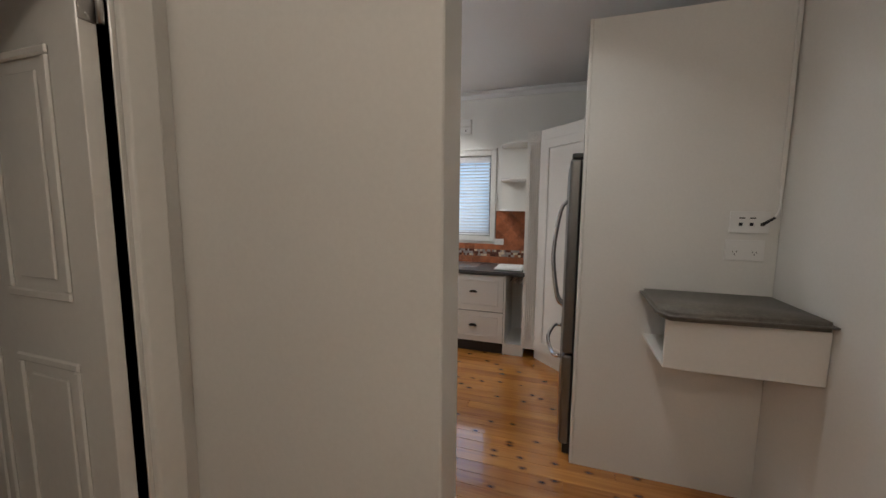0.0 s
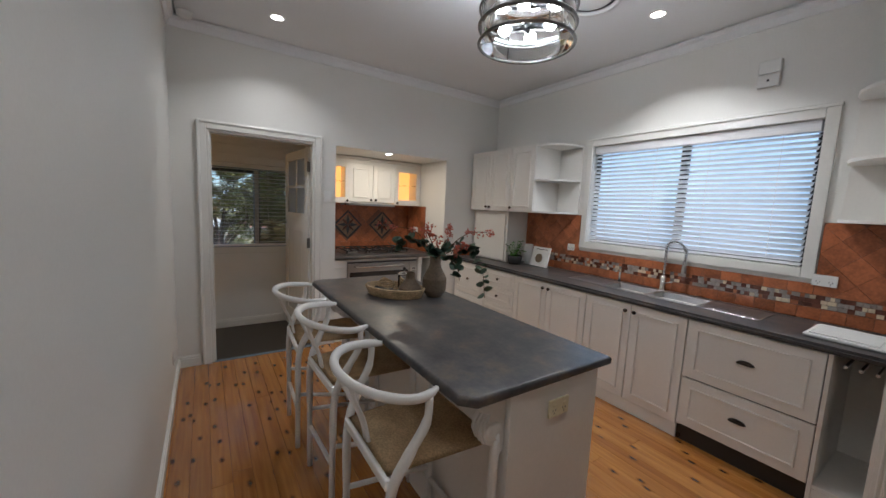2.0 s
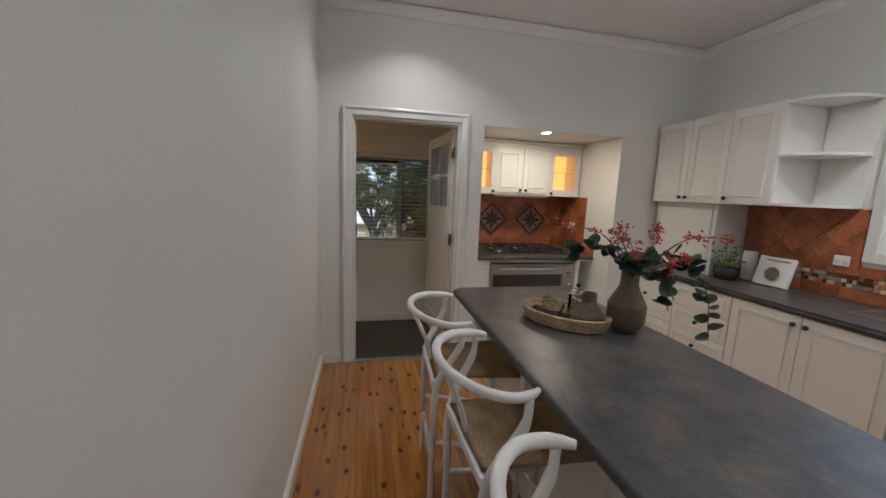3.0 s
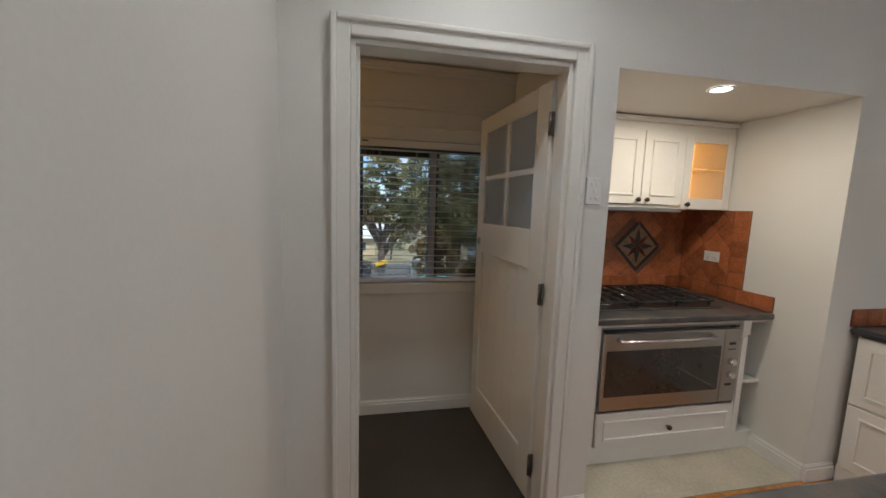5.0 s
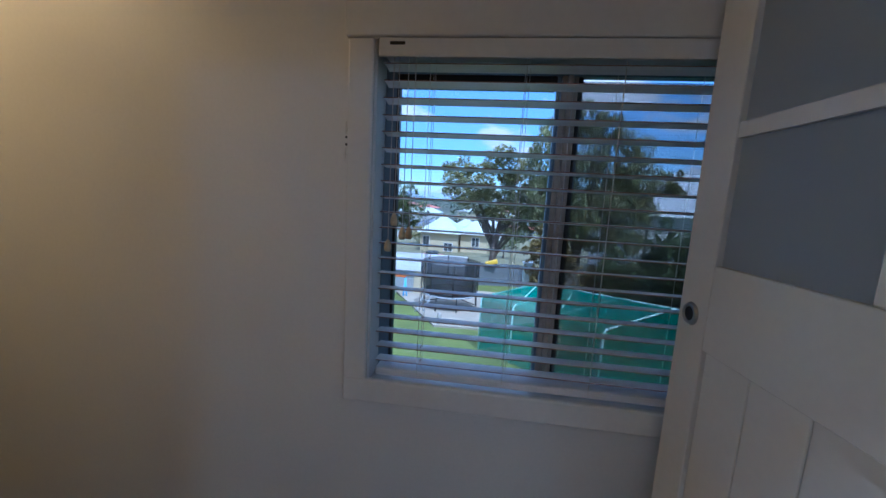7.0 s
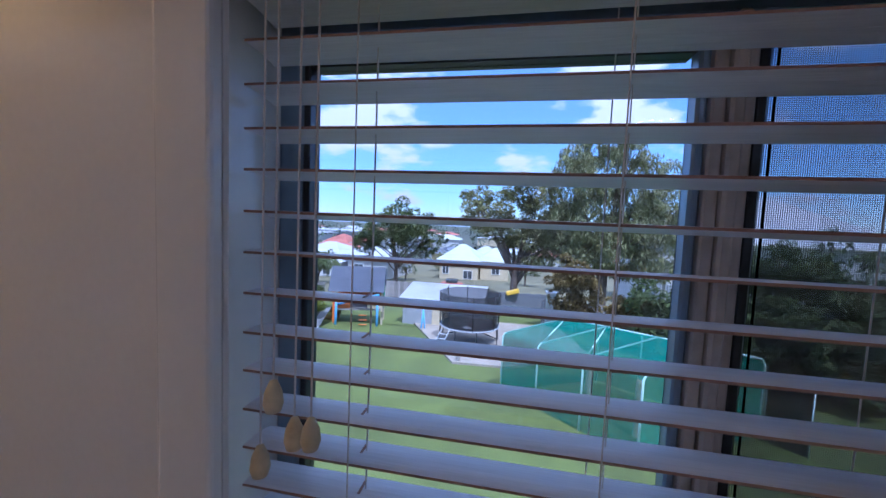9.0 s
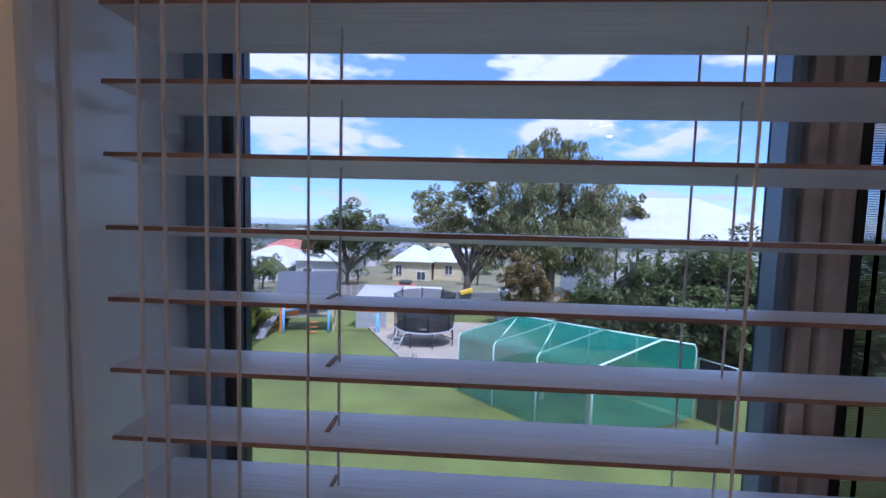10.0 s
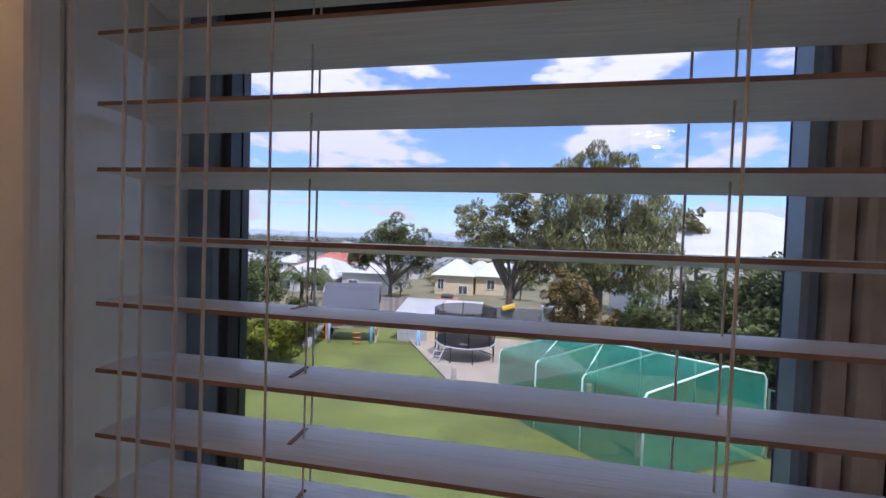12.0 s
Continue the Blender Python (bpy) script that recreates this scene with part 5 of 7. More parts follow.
dr = part("glass_drum", lathe([(0.262, -0.25), (0.262, -0.44), (0.258, -0.44), (0.258, -0.25)], 48), CLEAR, fan)
dr.visible_shadow = False
part("hub", rod((0, 0, -0.25), (0, 0, -0.36), 0.025, 0.02, 16), BLACK, fan)
for k in range(4):
    a = radians(35 + 90 * k)
    c, s = math.cos(a), math.sin(a)
    part("socket", rod((0.02 * c, 0.02 * s, -0.345), (0.10 * c, 0.10 * s, -0.345), 0.014, 0.016, 12), BLACK, fan)
    bb = bmesh.new()
    bmesh.ops.create_uvsphere(bb, u_segments=16, v_segments=10, radius=0.034)
    bb.transform(Matrix.Translation((0.13 * c, 0.13 * s, -0.345)))
    part("bulb", smooth(bb), BULB, fan, "glowing white bulb")
    part("strut", rod((0.272 * math.cos(a + 0.6), 0.272 * math.sin(a + 0.6), -0.25), (0.272 * math.cos(a + 0.6), 0.272 * math.sin(a + 0.6), -0.44), 0.004, None, 8), HINGE, fan)
av = thing("ceiling_vent", -1.87, 2.36, CEIL_Z, "round white ceiling vent, shadow gap drawn as a black ring", "vent")
part("ring", lathe([(0.155, -0.004), (0.165, -0.022), (0.185, -0.022), (0.195, 0.0)], 40), WHITE, av)
# flat black ring painted as the shade between rim and disc
part("gap", lathe([(0.13, -0.0015), (0.156, -0.0015)], 40), BLACK, av)
part("disc", lathe([(0.0, -0.012), (0.12, -0.012), (0.132, -0.004), (0.132, 0.0)], 40), WHITE, av)

# ---- porch door, standing open ----
pd = thing("door_1", -4.108, 1.098, 0.006, "open white timber door with four frosted panes", "door", "", 4.5)
L, T = 0.85, 0.036
fr = bmesh.new()
for q in ((-0.12, 0, 0, 2.03), (-L, -L + 0.10, 0, 2.03), (-L + 0.10, -0.12, 0, 0.22), (-L + 0.10, -0.12, 1.165, 1.36), (-L + 0.10, -0.12, 1.935, 2.03)):
    box(q[0], q[1], 0, T, q[2], q[3], 0.002, bm=fr)
mx = (-L + 0.10 - 0.12) / 2
box(mx - 0.016, mx + 0.016, 0.004, T - 0.004, 1.36, 1.935, 0.003, bm=fr)
box(-L + 0.10, mx - 0.016, 0.004, T - 0.004, 1.632, 1.664, 0.0, bm=fr)
box(mx + 0.016, -0.12, 0.004, T - 0.004, 1.632, 1.664, 0.0, bm=fr)
part("frame", fr, TRIM, pd)
for i in range(5):
    wdt = (L - 0.22) / 5
    xa = -L + 0.10 + i * wdt
    part("board", box(xa + 0.001, xa + wdt - 0.001, 0.010, T - 0.010, 0.22, 1.165, 0.002), TRIM, pd)
for x0, x1 in ((-L + 0.10, mx - 0.016), (mx + 0.016, -0.12)):
    for z0, z1 in ((1.36, 1.632), (1.664, 1.935)):
        part("pane", box(x0, x1, 0.015, 0.020, z0, z1), FROST, pd, "frosted bluish glass pane")
lat = part("latch_rose", lathe([(0.016, 0.002), (0.018, 0.006), (0.024, 0.006), (0.028, 0.0)], 24), STEEL, pd, "chrome latch ring with an open hole")
lat.matrix_basis = pose(-L + 0.045, 0.0, 1.235, 90)
hl = part("latch_hole", lathe([(0.0, 0.003), (0.0175, 0.003)], 20), BLACK, pd)
hl.matrix_basis = pose(-L + 0.045, -0.0005, 1.235, 90)
for z in (0.20, 1.066, 1.838):
    hb = rod((0.012, -0.008, z - 0.05), (0.012, -0.008, z + 0.05), 0.007, None, 12)
    box(-0.002, 0.008, -0.004, T * 0.8, z - 0.05, z + 0.05, bm=hb)
    box(0.0, 0.035, -0.006, -0.002, z - 0.05, z + 0.05, bm=hb)
    part("hinge", hb, HINGE, pd, "dark metal butt hinge")
sk = thing("strike_plate", W_X - 0.055, DOOR[0] + 0.0205, 1.29, "worn metal strike plate in the door jamb", "strike plate")
stb = box(-0.02, 0.02, 0, 0.003, -0.04, 0.04, 0.001)
box(0.0, 0.035, 0.0, 0.006, -0.018, 0.022, 0.002, bm=stb)
part("plate", stb, BRONZE, sk)
part("hole", box(-0.01, 0.008, 0.0028, 0.0036, -0.02, 0.02), BLACK, sk)

# hall door, standing open into the side room
hd = thing("door_2", -1.078, -0.318, 0.006, "open white moulded panel door at the hall", "door")
fr = box(-0.78, 0, 0, 0.036, 0, 2.03, 0.002)
part("leaf", fr, TRIM, hd)
for x0, x1 in ((-0.68, -0.43), (-0.35, -0.10)):
    for z0, z1 in ((0.22, 0.42), (0.55, 1.15), (1.3, 1.88)):
        pb = bmesh.new()
        for q in ((x0, x1, z0, z0 + 0.022), (x0, x1, z1 - 0.022, z1), (x0, x0 + 0.022, z0 + 0.022, z1 - 0.022), (x1 - 0.022, x1, z0 + 0.022, z1 - 0.022)):
            box(q[0], q[1], -0.009, 0, q[2], q[3], 0.004, bm=pb)
        box(x0 + 0.05, x1 - 0.05, -0.006, 0, z0 + 0.05, z1 - 0.05, 0.004, bm=pb)
        part("panel_moulding", pb, TRIM, hd)
for z in (0.25, 1.97):
    hb = rod((0.014, 0.036, z - 0.05), (0.014, 0.036, z + 0.05), 0.007, None, 12)
    box(0.0, 0.003, 0.002, 0.034, z - 0.05, z + 0.05, bm=hb)
    for oz in (-0.035, 0.0, 0.035):
        rod((0.003, 0.018, z + oz), (0.0045, 0.018, z + oz), 0.004, None, 8, bm=hb)
    part("hinge", hb, STEEL, hd, "silver butt hinge with screws")

# ---- porch window ----
wp = new("window_2")
tagged(wp, "porch window with glossy white architrave and sliding sash", "", "", "structure")
ab = box(PORCH_X, PORCH_X + 0.02, 0.142, 0.212, 0.868, 1.884, 0.005, 2)
box(PORCH_X, PORCH_X + 0.02, 1.16, 1.225, 0.868, 1.884, 0.005, 2, bm=ab)
box(PORCH_X, PORCH_X + 0.024, 0.142, 1.225, 0.866, 0.938, 0.006, 2, bm=ab)
box(PORCH_X, PORCH_X + 0.026, 0.135, 1.235, 1.886, 1.972, 0.003, bm=ab)
part("architrave", ab, TRIM, wp)
rv = box(-5.13, PORCH_X, PW[0], PW[0] + 0.004, PW[2], PW[3])
box(-5.13, PORCH_X, PW[0] + 0.004, PW[1], PW[2], PW[2] + 0.004, bm=rv)
box(-5.13, PORCH_X, PW[0] + 0.004, PW[1], PW[3] - 0.004, PW[3], bm=rv)
part("reveal", rv, TRIM, wp)
af = box(-5.12, -5.085, PW[0] + 0.004, 0.249, PW[2] + 0.004, PW[3] - 0.004, 0.003)
box(-5.11, -5.085, 0.702, 0.713, PW[2] + 0.03, PW[3] - 0.06, 0.003, bm=af)
box(-5.12, -5.085, 0.249, PW[1], PW[2] + 0.004, PW[2] + 0.03, 0.003, bm=af)
box(-5.12, -5.085, 0.249, PW[1], PW[3] - 0.06, PW[3] - 0.004, 0.003, bm=af)
part("window_frame", af, ALU, wp, "grey blue aluminium frame")
part("gasket", box(-5.118, -5.088, 0.249, 0.258, PW[2] + 0.03, PW[3] - 0.06, 0.002), FRAME_DARK, wp, "black glazing gasket")
part("gasket", box(-5.118, -5.088, 0.258, 0.702, PW[3] - 0.096, PW[3] - 0.06, 0.002), FRAME_DARK, wp, "black glazing gasket")
sb = box(-5.105, -5.082, 0.715, 0.729, PW[2] + 0.03, PW[3] - 0.06, 0.002)
box(-5.105, -5.075, 0.730, 0.744, PW[2] + 0.03, PW[3] - 0.06, 0.003, bm=sb)
box(-5.105, -5.088, 0.748, 0.759, PW[2] + 0.03, PW[3] - 0.06, 0.002, bm=sb)
part("sash_stile", sb, FRAME_BROWN, wp, "brown sash stile")
part("screen_frame", box(-5.125, -5.092, 0.7595, 0.773, PW[2] + 0.03, PW[3] - 0.06, 0.003), FRAME_DARK, wp, "dark insect screen frame")
p = part("pane", box(-5.107, -5.103, 0.258, 0.702, PW[2] + 0.03, PW[3] - 0.096), CLEAR, wp)
p.visible_shadow = False
p = part("pane", box(-5.087, -5.083, 0.773, PW[1], PW[2] + 0.03, PW[3] - 0.06), CLEAR, wp)
p.visible_shadow = False
MESH = bpy.data.materials.new("insect_screen")
MESH.use_nodes = True
mn, ml = MESH.node_tree.nodes, MESH.node_tree.links
mtc = mn.new("ShaderNodeTexCoord")
msep = mn.new("ShaderNodeSeparateXYZ")
ml.new(mtc.outputs["Object"], msep.inputs["Vector"])
facs = []
for axis in ("Y", "Z"):
    a = mn.new("ShaderNodeMath")
    a.operation = "MULTIPLY"
    a.inputs[1].default_value = 1 / 0.0022
    b = mn.new("ShaderNodeMath")
    b.operation = "FRACT"
    c = mn.new("ShaderNodeMath")
    c.operation = "LESS_THAN"
    c.inputs[1].default_value = 0.30
    ml.new(msep.outputs[axis], a.inputs[0])
    ml.new(a.outputs["Value"], b.inputs[0])
    ml.new(b.outputs["Value"], c.inputs[0])
    facs.append(c)
mmax = mn.new("ShaderNodeMath")
mmax.operation = "MAXIMUM"
ml.new(facs[0].outputs["Value"], mmax.inputs[0])
ml.new(facs[1].outputs["Value"], mmax.inputs[1])
ml.new(mmax.outputs["Value"], mn["Principled BSDF"].inputs["Alpha"])
mn["Principled BSDF"].inputs["Base Color"].default_value = (0.03, 0.03, 0.032, 1)
mn["Principled BSDF"].inputs["Roughness"].default_value = 0.7
part("insect_screen", box(-5.131, -5.13, 0.773, PW[1], PW[2] + 0.03, PW[3] - 0.06), MESH, wp, "fine dark insect screen")

pb = thing("venetian_blind", -5.025, 0.69, 0, "white venetian blind with open slats in the porch window", "blind", "", 90)
BW = 0.91
part("headrail", box(-BW / 2, BW / 2, -0.03, 0.03, 1.848, 1.884, 0.002), SLAT, pb)
vb_ = box(-BW / 2 - 0.01, BW / 2, -0.046, -0.036, 1.838, 1.884, 0.002)
part("valance", vb_, TRIM, pb)
part("label_bar", box(-BW / 2 + 0.02, -BW / 2 + 0.06, -0.0468, -0.0458, 1.866, 1.874), RUBBER, pb)
me = slat_mesh(BW, 0.05)
rs = random.Random(9)
for i in range(20):
    o = new("slat", me)
    o.parent = pb
    o.matrix_basis = pose(0, 0, 1.826 - 0.044 * i, -5.0 + rs.uniform(-0.7, 0.7), rs.uniform(-0.12, 0.12), 0)
part("bottom_rail", box(-BW / 2, BW / 2, -0.026, 0.026, 0.945, 0.968, 0.005, 2), SLAT, pb)
for y in (0.362, 0.611, 0.85, 1.06):
    for off in (-0.0275, 0.0275):
        part("ladder_cord", rod((y - 0.69, off, 0.96), (y - 0.69, off, 1.85), 0.0008, None, 6), STRING, pb)
    part("lift_cord", rod((y - 0.69 + 0.010, 0.0, 0.96), (y - 0.69 + 0.010, 0.0, 1.85), 0.0007, None, 6), STRING, pb)
    for i in range(20 if y < 0.5 else 0):
        part("cord_hole", box(y - 0.69 + 0.004, y - 0.69 + 0.007, -0.010, 0.010, 1.8295 - 0.044 * i, 1.8303 - 0.044 * i), SLAT_EDGE, pb)
for y, z in ((0.264, 1.358), (0.279, 1.432), (0.304, 1.395), (0.323, 1.397)):
    part("pull_cord", rod((y - 0.69, -0.034, z), (y - 0.69, -0.030, 1.85), 0.0011, None, 6), STRING, pb)
    tz = lathe([(0.0, -0.036), (0.008, -0.035), (0.0105, -0.026), (0.009, -0.014), (0.004, -0.002), (0.0, 0.0)], 16)
    tz.transform(Matrix.Translation((y - 0.69, -0.034, z)))
    part("tassel", tz, TASSEL, pb, "pale wooden acorn tassel")
sh_ = thing("screw_holes", PORCH_X + 0.0005, 0.134, 1.625, "old screw holes and paint runs beside the architrave", "wall mark")
part("hole", rod((0, 0, 0.008), (0.0015, 0, 0.008), 0.0035, None, 10), BLACK, sh_)
part("hole", rod((0, 0, -0.012), (0.0015, 0, -0.012), 0.0035, None, 10), BLACK, sh_)
part("paint_run", tube([(0.001, -0.002, 0.05), (0.002, 0.0, 0.03), (0.001, -0.002, 0.016)], [0.001, 0.003, 0.001], 6), TRIM, sh_)
part("paint_run", tube([(0.001, -0.002, -0.02), (0.002, -0.004, -0.04), (0.001, -0.004, -0.06)], [0.001, 0.003, 0.001], 6), TRIM, sh_)

# ---- the yard and the distance ----
BEFORE_YARD = set(bpy.data.objects)


def ground_z(x):
    return -2.6 + 0.1 * (x + 4.88) if x > -80 else -10.11


LAWN = mat("lawn_grass", (0.115, 0.145, 0.030), 0.9, vary=0.28, scale=0.5, fine=24, bump=0.5, dist=0.03)
CONCRETE = mat("yard_concrete", (0.34, 0.30, 0.24), 0.85, vary=0.14, scale=0.8, fine=14, bump=0.2, dist=0.01)
BARK = mat("tree_bark", (0.12, 0.09, 0.065), 0.9, vary=0.3, scale=2, fine=12, bump=0.5, dist=0.03)
LEAF_A = mat("tree_leaf_dark", (0.125, 0.155, 0.055), 0.6, vary=0.42, scale=0.5, fine=4, bump=0)
LEAF_B = mat("tree_leaf_olive", (0.27, 0.265, 0.11), 0.6, vary=0.45, scale=0.45, fine=4, bump=0)
LEAF_C = mat("tree_leaf_weeping", (0.25, 0.255, 0.12), 0.6, vary=0.42, scale=0.5, fine=4, bump=0)
LEAF_D = mat("shrub_leaf_green", (0.115, 0.145, 0.055), 0.6, vary=0.5, scale=0.7, fine=5, bump=0)
LEAF_E = mat("shrub_leaf_bronze", (0.20, 0.155, 0.06), 0.6, vary=0.5, scale=0.9, fine=5, bump=0)
LEAF_F = mat("hedge_leaf_yellow", (0.19, 0.22, 0.03), 0.6, vary=0.4, scale=1.0, fine=6, bump=0)
for lm in (LEAF_A, LEAF_B, LEAF_C, LEAF_D, LEAF_E, LEAF_F):
    ln_, lk_ = lm.node_tree.nodes, lm.node_tree.links
    lb_ = ln_["Principled BSDF"]
    lb_.inputs["Specular IOR Level"].default_value = 0.12
    lt_ = ln_.new("ShaderNodeBsdfTranslucent")
    lx_ = ln_.new("ShaderNodeMixShader")
    lx_.inputs["Fac"].default_value = 0.38
    lk_.new(lb_.inputs["Base Color"].links[0].from_socket, lt_.inputs["Color"])
    lk_.new(lb_.outputs["BSDF"], lx_.inputs[1])
    lk_.new(lt_.outputs["BSDF"], lx_.inputs[2])
    lk_.new(lx_.outputs["Shader"], ln_["Material Output"].inputs["Surface"])
NET = bpy.data.materials.new("green_shade_net")
NET.use_nodes = True
nb = NET.node_tree.nodes["Principled BSDF"]
nb.inputs["Base Color"].default_value = (0.004, 0.20, 0.135, 1)
nb.inputs["Roughness"].default_value = 0.7
nb.inputs["Alpha"].default_value = 0.55
nn = NET.node_tree.nodes.new("ShaderNodeTexNoise")
nn.inputs["Scale"].default_value, nn.inputs["Detail"].default_value = 1.6, 5
nr = NET.node_tree.nodes.new("ShaderNodeValToRGB")
nr.color_ramp.elements[0].position, nr.color_ramp.elements[1].position = 0.3, 0.7
nr.color_ramp.elements[0].color, nr.color_ramp.elements[1].color = (0.003, 0.13, 0.085, 1), (0.008, 0.24, 0.165, 1)
NET.node_tree.links.new(nn.outputs["Fac"], nr.inputs["Fac"])
NET.node_tree.links.new(nr.outputs["Color"], nb.inputs["Base Color"])
BNET = bpy.data.materials.new("black_safety_net")
BNET.use_nodes = True
nb = BNET.node_tree.nodes["Principled BSDF"]
nb.inputs["Base Color"].default_value = (0.02, 0.02, 0.022, 1)
nb.inputs["Alpha"].default_value = 0.72
POLE = mat("pale_green_pole", (0.55, 0.72, 0.66), 0.4, vary=0.05, bump=0)
ZINC = mat("light_metal_roof", (0.46, 0.48, 0.50), 0.5, vary=0.08, scale=0.6, fine=8)
ROOF_GREEN = mat("pale_green_roof", (0.50, 0.55, 0.50), 0.6, vary=0.08, scale=0.5, fine=6)
ROOF_RED = mat("red_roof", (0.42, 0.14, 0.10), 0.7, vary=0.12, scale=0.5, fine=6)
ROOF_GREY = mat("playhouse_roof", (0.17, 0.19, 0.24), 0.7, vary=0.1, scale=2, fine=14)
YELLOW_WALL = mat("cream_yellow_board", (0.58, 0.50, 0.33), 0.7, vary=0.08, scale=0.8, fine=8)
WHITE_WALL = mat("white_board", (0.52, 0.52, 0.50), 0.7, vary=0.06, scale=0.8, fine=8)
GREY_WALL = mat("grey_sheet", (0.36, 0.38, 0.40), 0.6, vary=0.12, scale=1.2, fine=10)
FENCE = mat("weathered_paling", (0.30, 0.28, 0.26), 0.85, vary=0.2, scale=2, fine=14, rand=0.6)
ORANGE = mat("orange_paint", (0.75, 0.20, 0.04), 0.5, vary=0.1, scale=3)
BLUE = mat("light_blue_paint", (0.16, 0.42, 0.75), 0.5, vary=0.1, scale=3)
GREEN_P = mat("mint_green_paint", (0.25, 0.62, 0.36), 0.5, vary=0.1, scale=3)
GLASS_FAR = mat("dark_house_window", (0.06, 0.07, 0.08), 0.15, vary=0.1, bump=0)
# the blue is distance haze mixed into the hill colour
FAR_HILL = mat("haze_tinted_hill", (0.26, 0.33, 0.42), 1.0, vary=0.08, scale=0.004, fine=0.02, bump=0)
FAR_WOOD = mat("distant_trees", (0.085, 0.115, 0.075), 1.0, vary=0.4, scale=0.06, fine=0.5, bump=0)

gm = bmesh.new()
xs = [-5.4, -9, -14, -20, -28, -40, -55, -80, -160, -400, -1000, -2600]
ys = [-2600, -800, -200, -60, -30, -15, -8, -3, 0, 3, 8, 15, 30, 60, 200, 800, 2600]
gv = [[gm.verts.new((x, y, ground_z(x) + (0.05 * noise.noise((x * 0.2, y * 0.2, 0)) if x < -9 else 0))) for y in ys] for x in xs]
for i in range(len(xs) - 1):
    for j in range(len(ys) - 1):
        gm.faces.new((gv[i][j], gv[i][j + 1], gv[i + 1][j + 1], gv[i + 1][j]))
bmesh.ops.recalc_face_normals(gm, faces=gm.faces[:])
setting("ground", gm, LAWN, "mown green lawn sloping down from the house")


def slab(name, pts, m, label, lift=0.09):
    bm = bmesh.new()
    top = [bm.verts.new((x, y, ground_z(x) + lift)) for x, y in pts]
    low = [bm.verts.new((x, y, ground_z(x) - 0.2)) for x, y in pts]
    bm.faces.new(top)
    n = len(pts)
    for i in range(n):
        bm.faces.new((top[i], top[(i + 1) % n], low[(i + 1) % n], low[i]))
    bmesh.ops.recalc_face_normals(bm, faces=bm.faces[:])
    return setting(name, bm, m, label)


slab("pavement", [(-18.7, -1.5), (-18.9, 0.8), (-22.5, 4.5), (-29.5, 4.0), (-29.5, -6.6)], CONCRETE, "pale concrete pad beside the lawn")


slab("pavement_beyond", [(-34.8, -16), (-36.3, 6), (-42, 40), (-120, 90), (-120, -95), (-50, -44)], mat("dry_earth", (0.165, 0.155, 0.085), 0.9, vary=0.25, scale=0.12, fine=2.0, bump=0.2), "dry grass and earth of the lots beyond", 0.03)


slab("far_ground", [(-119, -260), (-119, 260), (-900, 1300), (-2300, 2600), (-2300, -2600), (-900, -1300)], mat("far_suburb_ground", (0.085, 0.095, 0.065), 0.95, vary=0.35, scale=0.03, fine=0.3, bump=0), "dull green ground of the far suburb", 0.06)


def leaves(crowns, count, size, droop, seed, bm=None):
    """Small folded leaf clumps spread through ellipsoids (cx, cy, cz, rx, ry, rz), thinner inside, with gaps."""
    r = np.random.RandomState(seed)
    grown = []
    for c in crowns:
        grown.append((c[0], c[1], c[2], c[3] * 0.82, c[4] * 0.82, c[5] * 0.82))
        for _ in range(9):
            d = r.normal(size=3)
            d /= np.linalg.norm(d)
            f = r.uniform(0.7, 1.12)
            k = r.uniform(0.2, 0.42)
            grown.append((c[0] + d[0] * c[3] * f, c[1] + d[1] * c[4] * f, c[2] + d[2] * c[5] * f, c[3] * k, c[4] * k, c[5] * k))
    crowns = grown
    vol = np.array([c[3] * c[4] * c[5] for c in crowns]) ** 0.67
    pick = r.choice(len(crowns), count, p=vol / vol.sum())
    verts, faces = [], []
    for k in pick:
        cx, cy, cz, rx, ry, rz = crowns[k]
        d = r.normal(size=3)
        d /= np.linalg.norm(d)
        f = r.uniform(0.45, 1.0) ** 0.5
        p = np.array((cx + d[0] * rx * f, cy + d[1] * ry * f, cz + d[2] * rz * f))
        if noise.noise(Vector(p) * (0.9 / max(0.6, min(rx, rz) * 0.5))) < -0.28:
            continue
        s = size * r.uniform(0.6, 1.3)
        a, b = r.uniform(0, 6.283), r.uniform(-0.6, 0.6)
        u = np.array((math.cos(a), math.sin(a), b - droop)) * s
        v = np.array((-math.sin(a), math.cos(a), r.uniform(-0.5, 0.5))) * s * (0.5 if droop < 0.8 else 0.28)
        n0 = len(verts)
        bendz = np.array((0, 0, -0.22 * s))
        verts += [p - u * 0.5, p - v * 0.5 + bendz * 0.2, p + u * 0.5 + bendz, p + v * 0.5 + bendz * 0.2]
        faces += [(n0, n0 + 1, n0 + 2), (n0, n0 + 2, n0 + 3)]
    return verts, faces


def foliage(name, crowns, count, size, droop, seed, m, parent, label=""):
    verts, faces = leaves(crowns, count, size, droop, seed)
    me = bpy.data.meshes.new(name)
    me.from_pydata([tuple(v) for v in verts], [], faces)
    me.materials.append(m)
    ob = new(name, me)
    ob.parent = parent
    if label:
        ob["label"] = label
    return ob


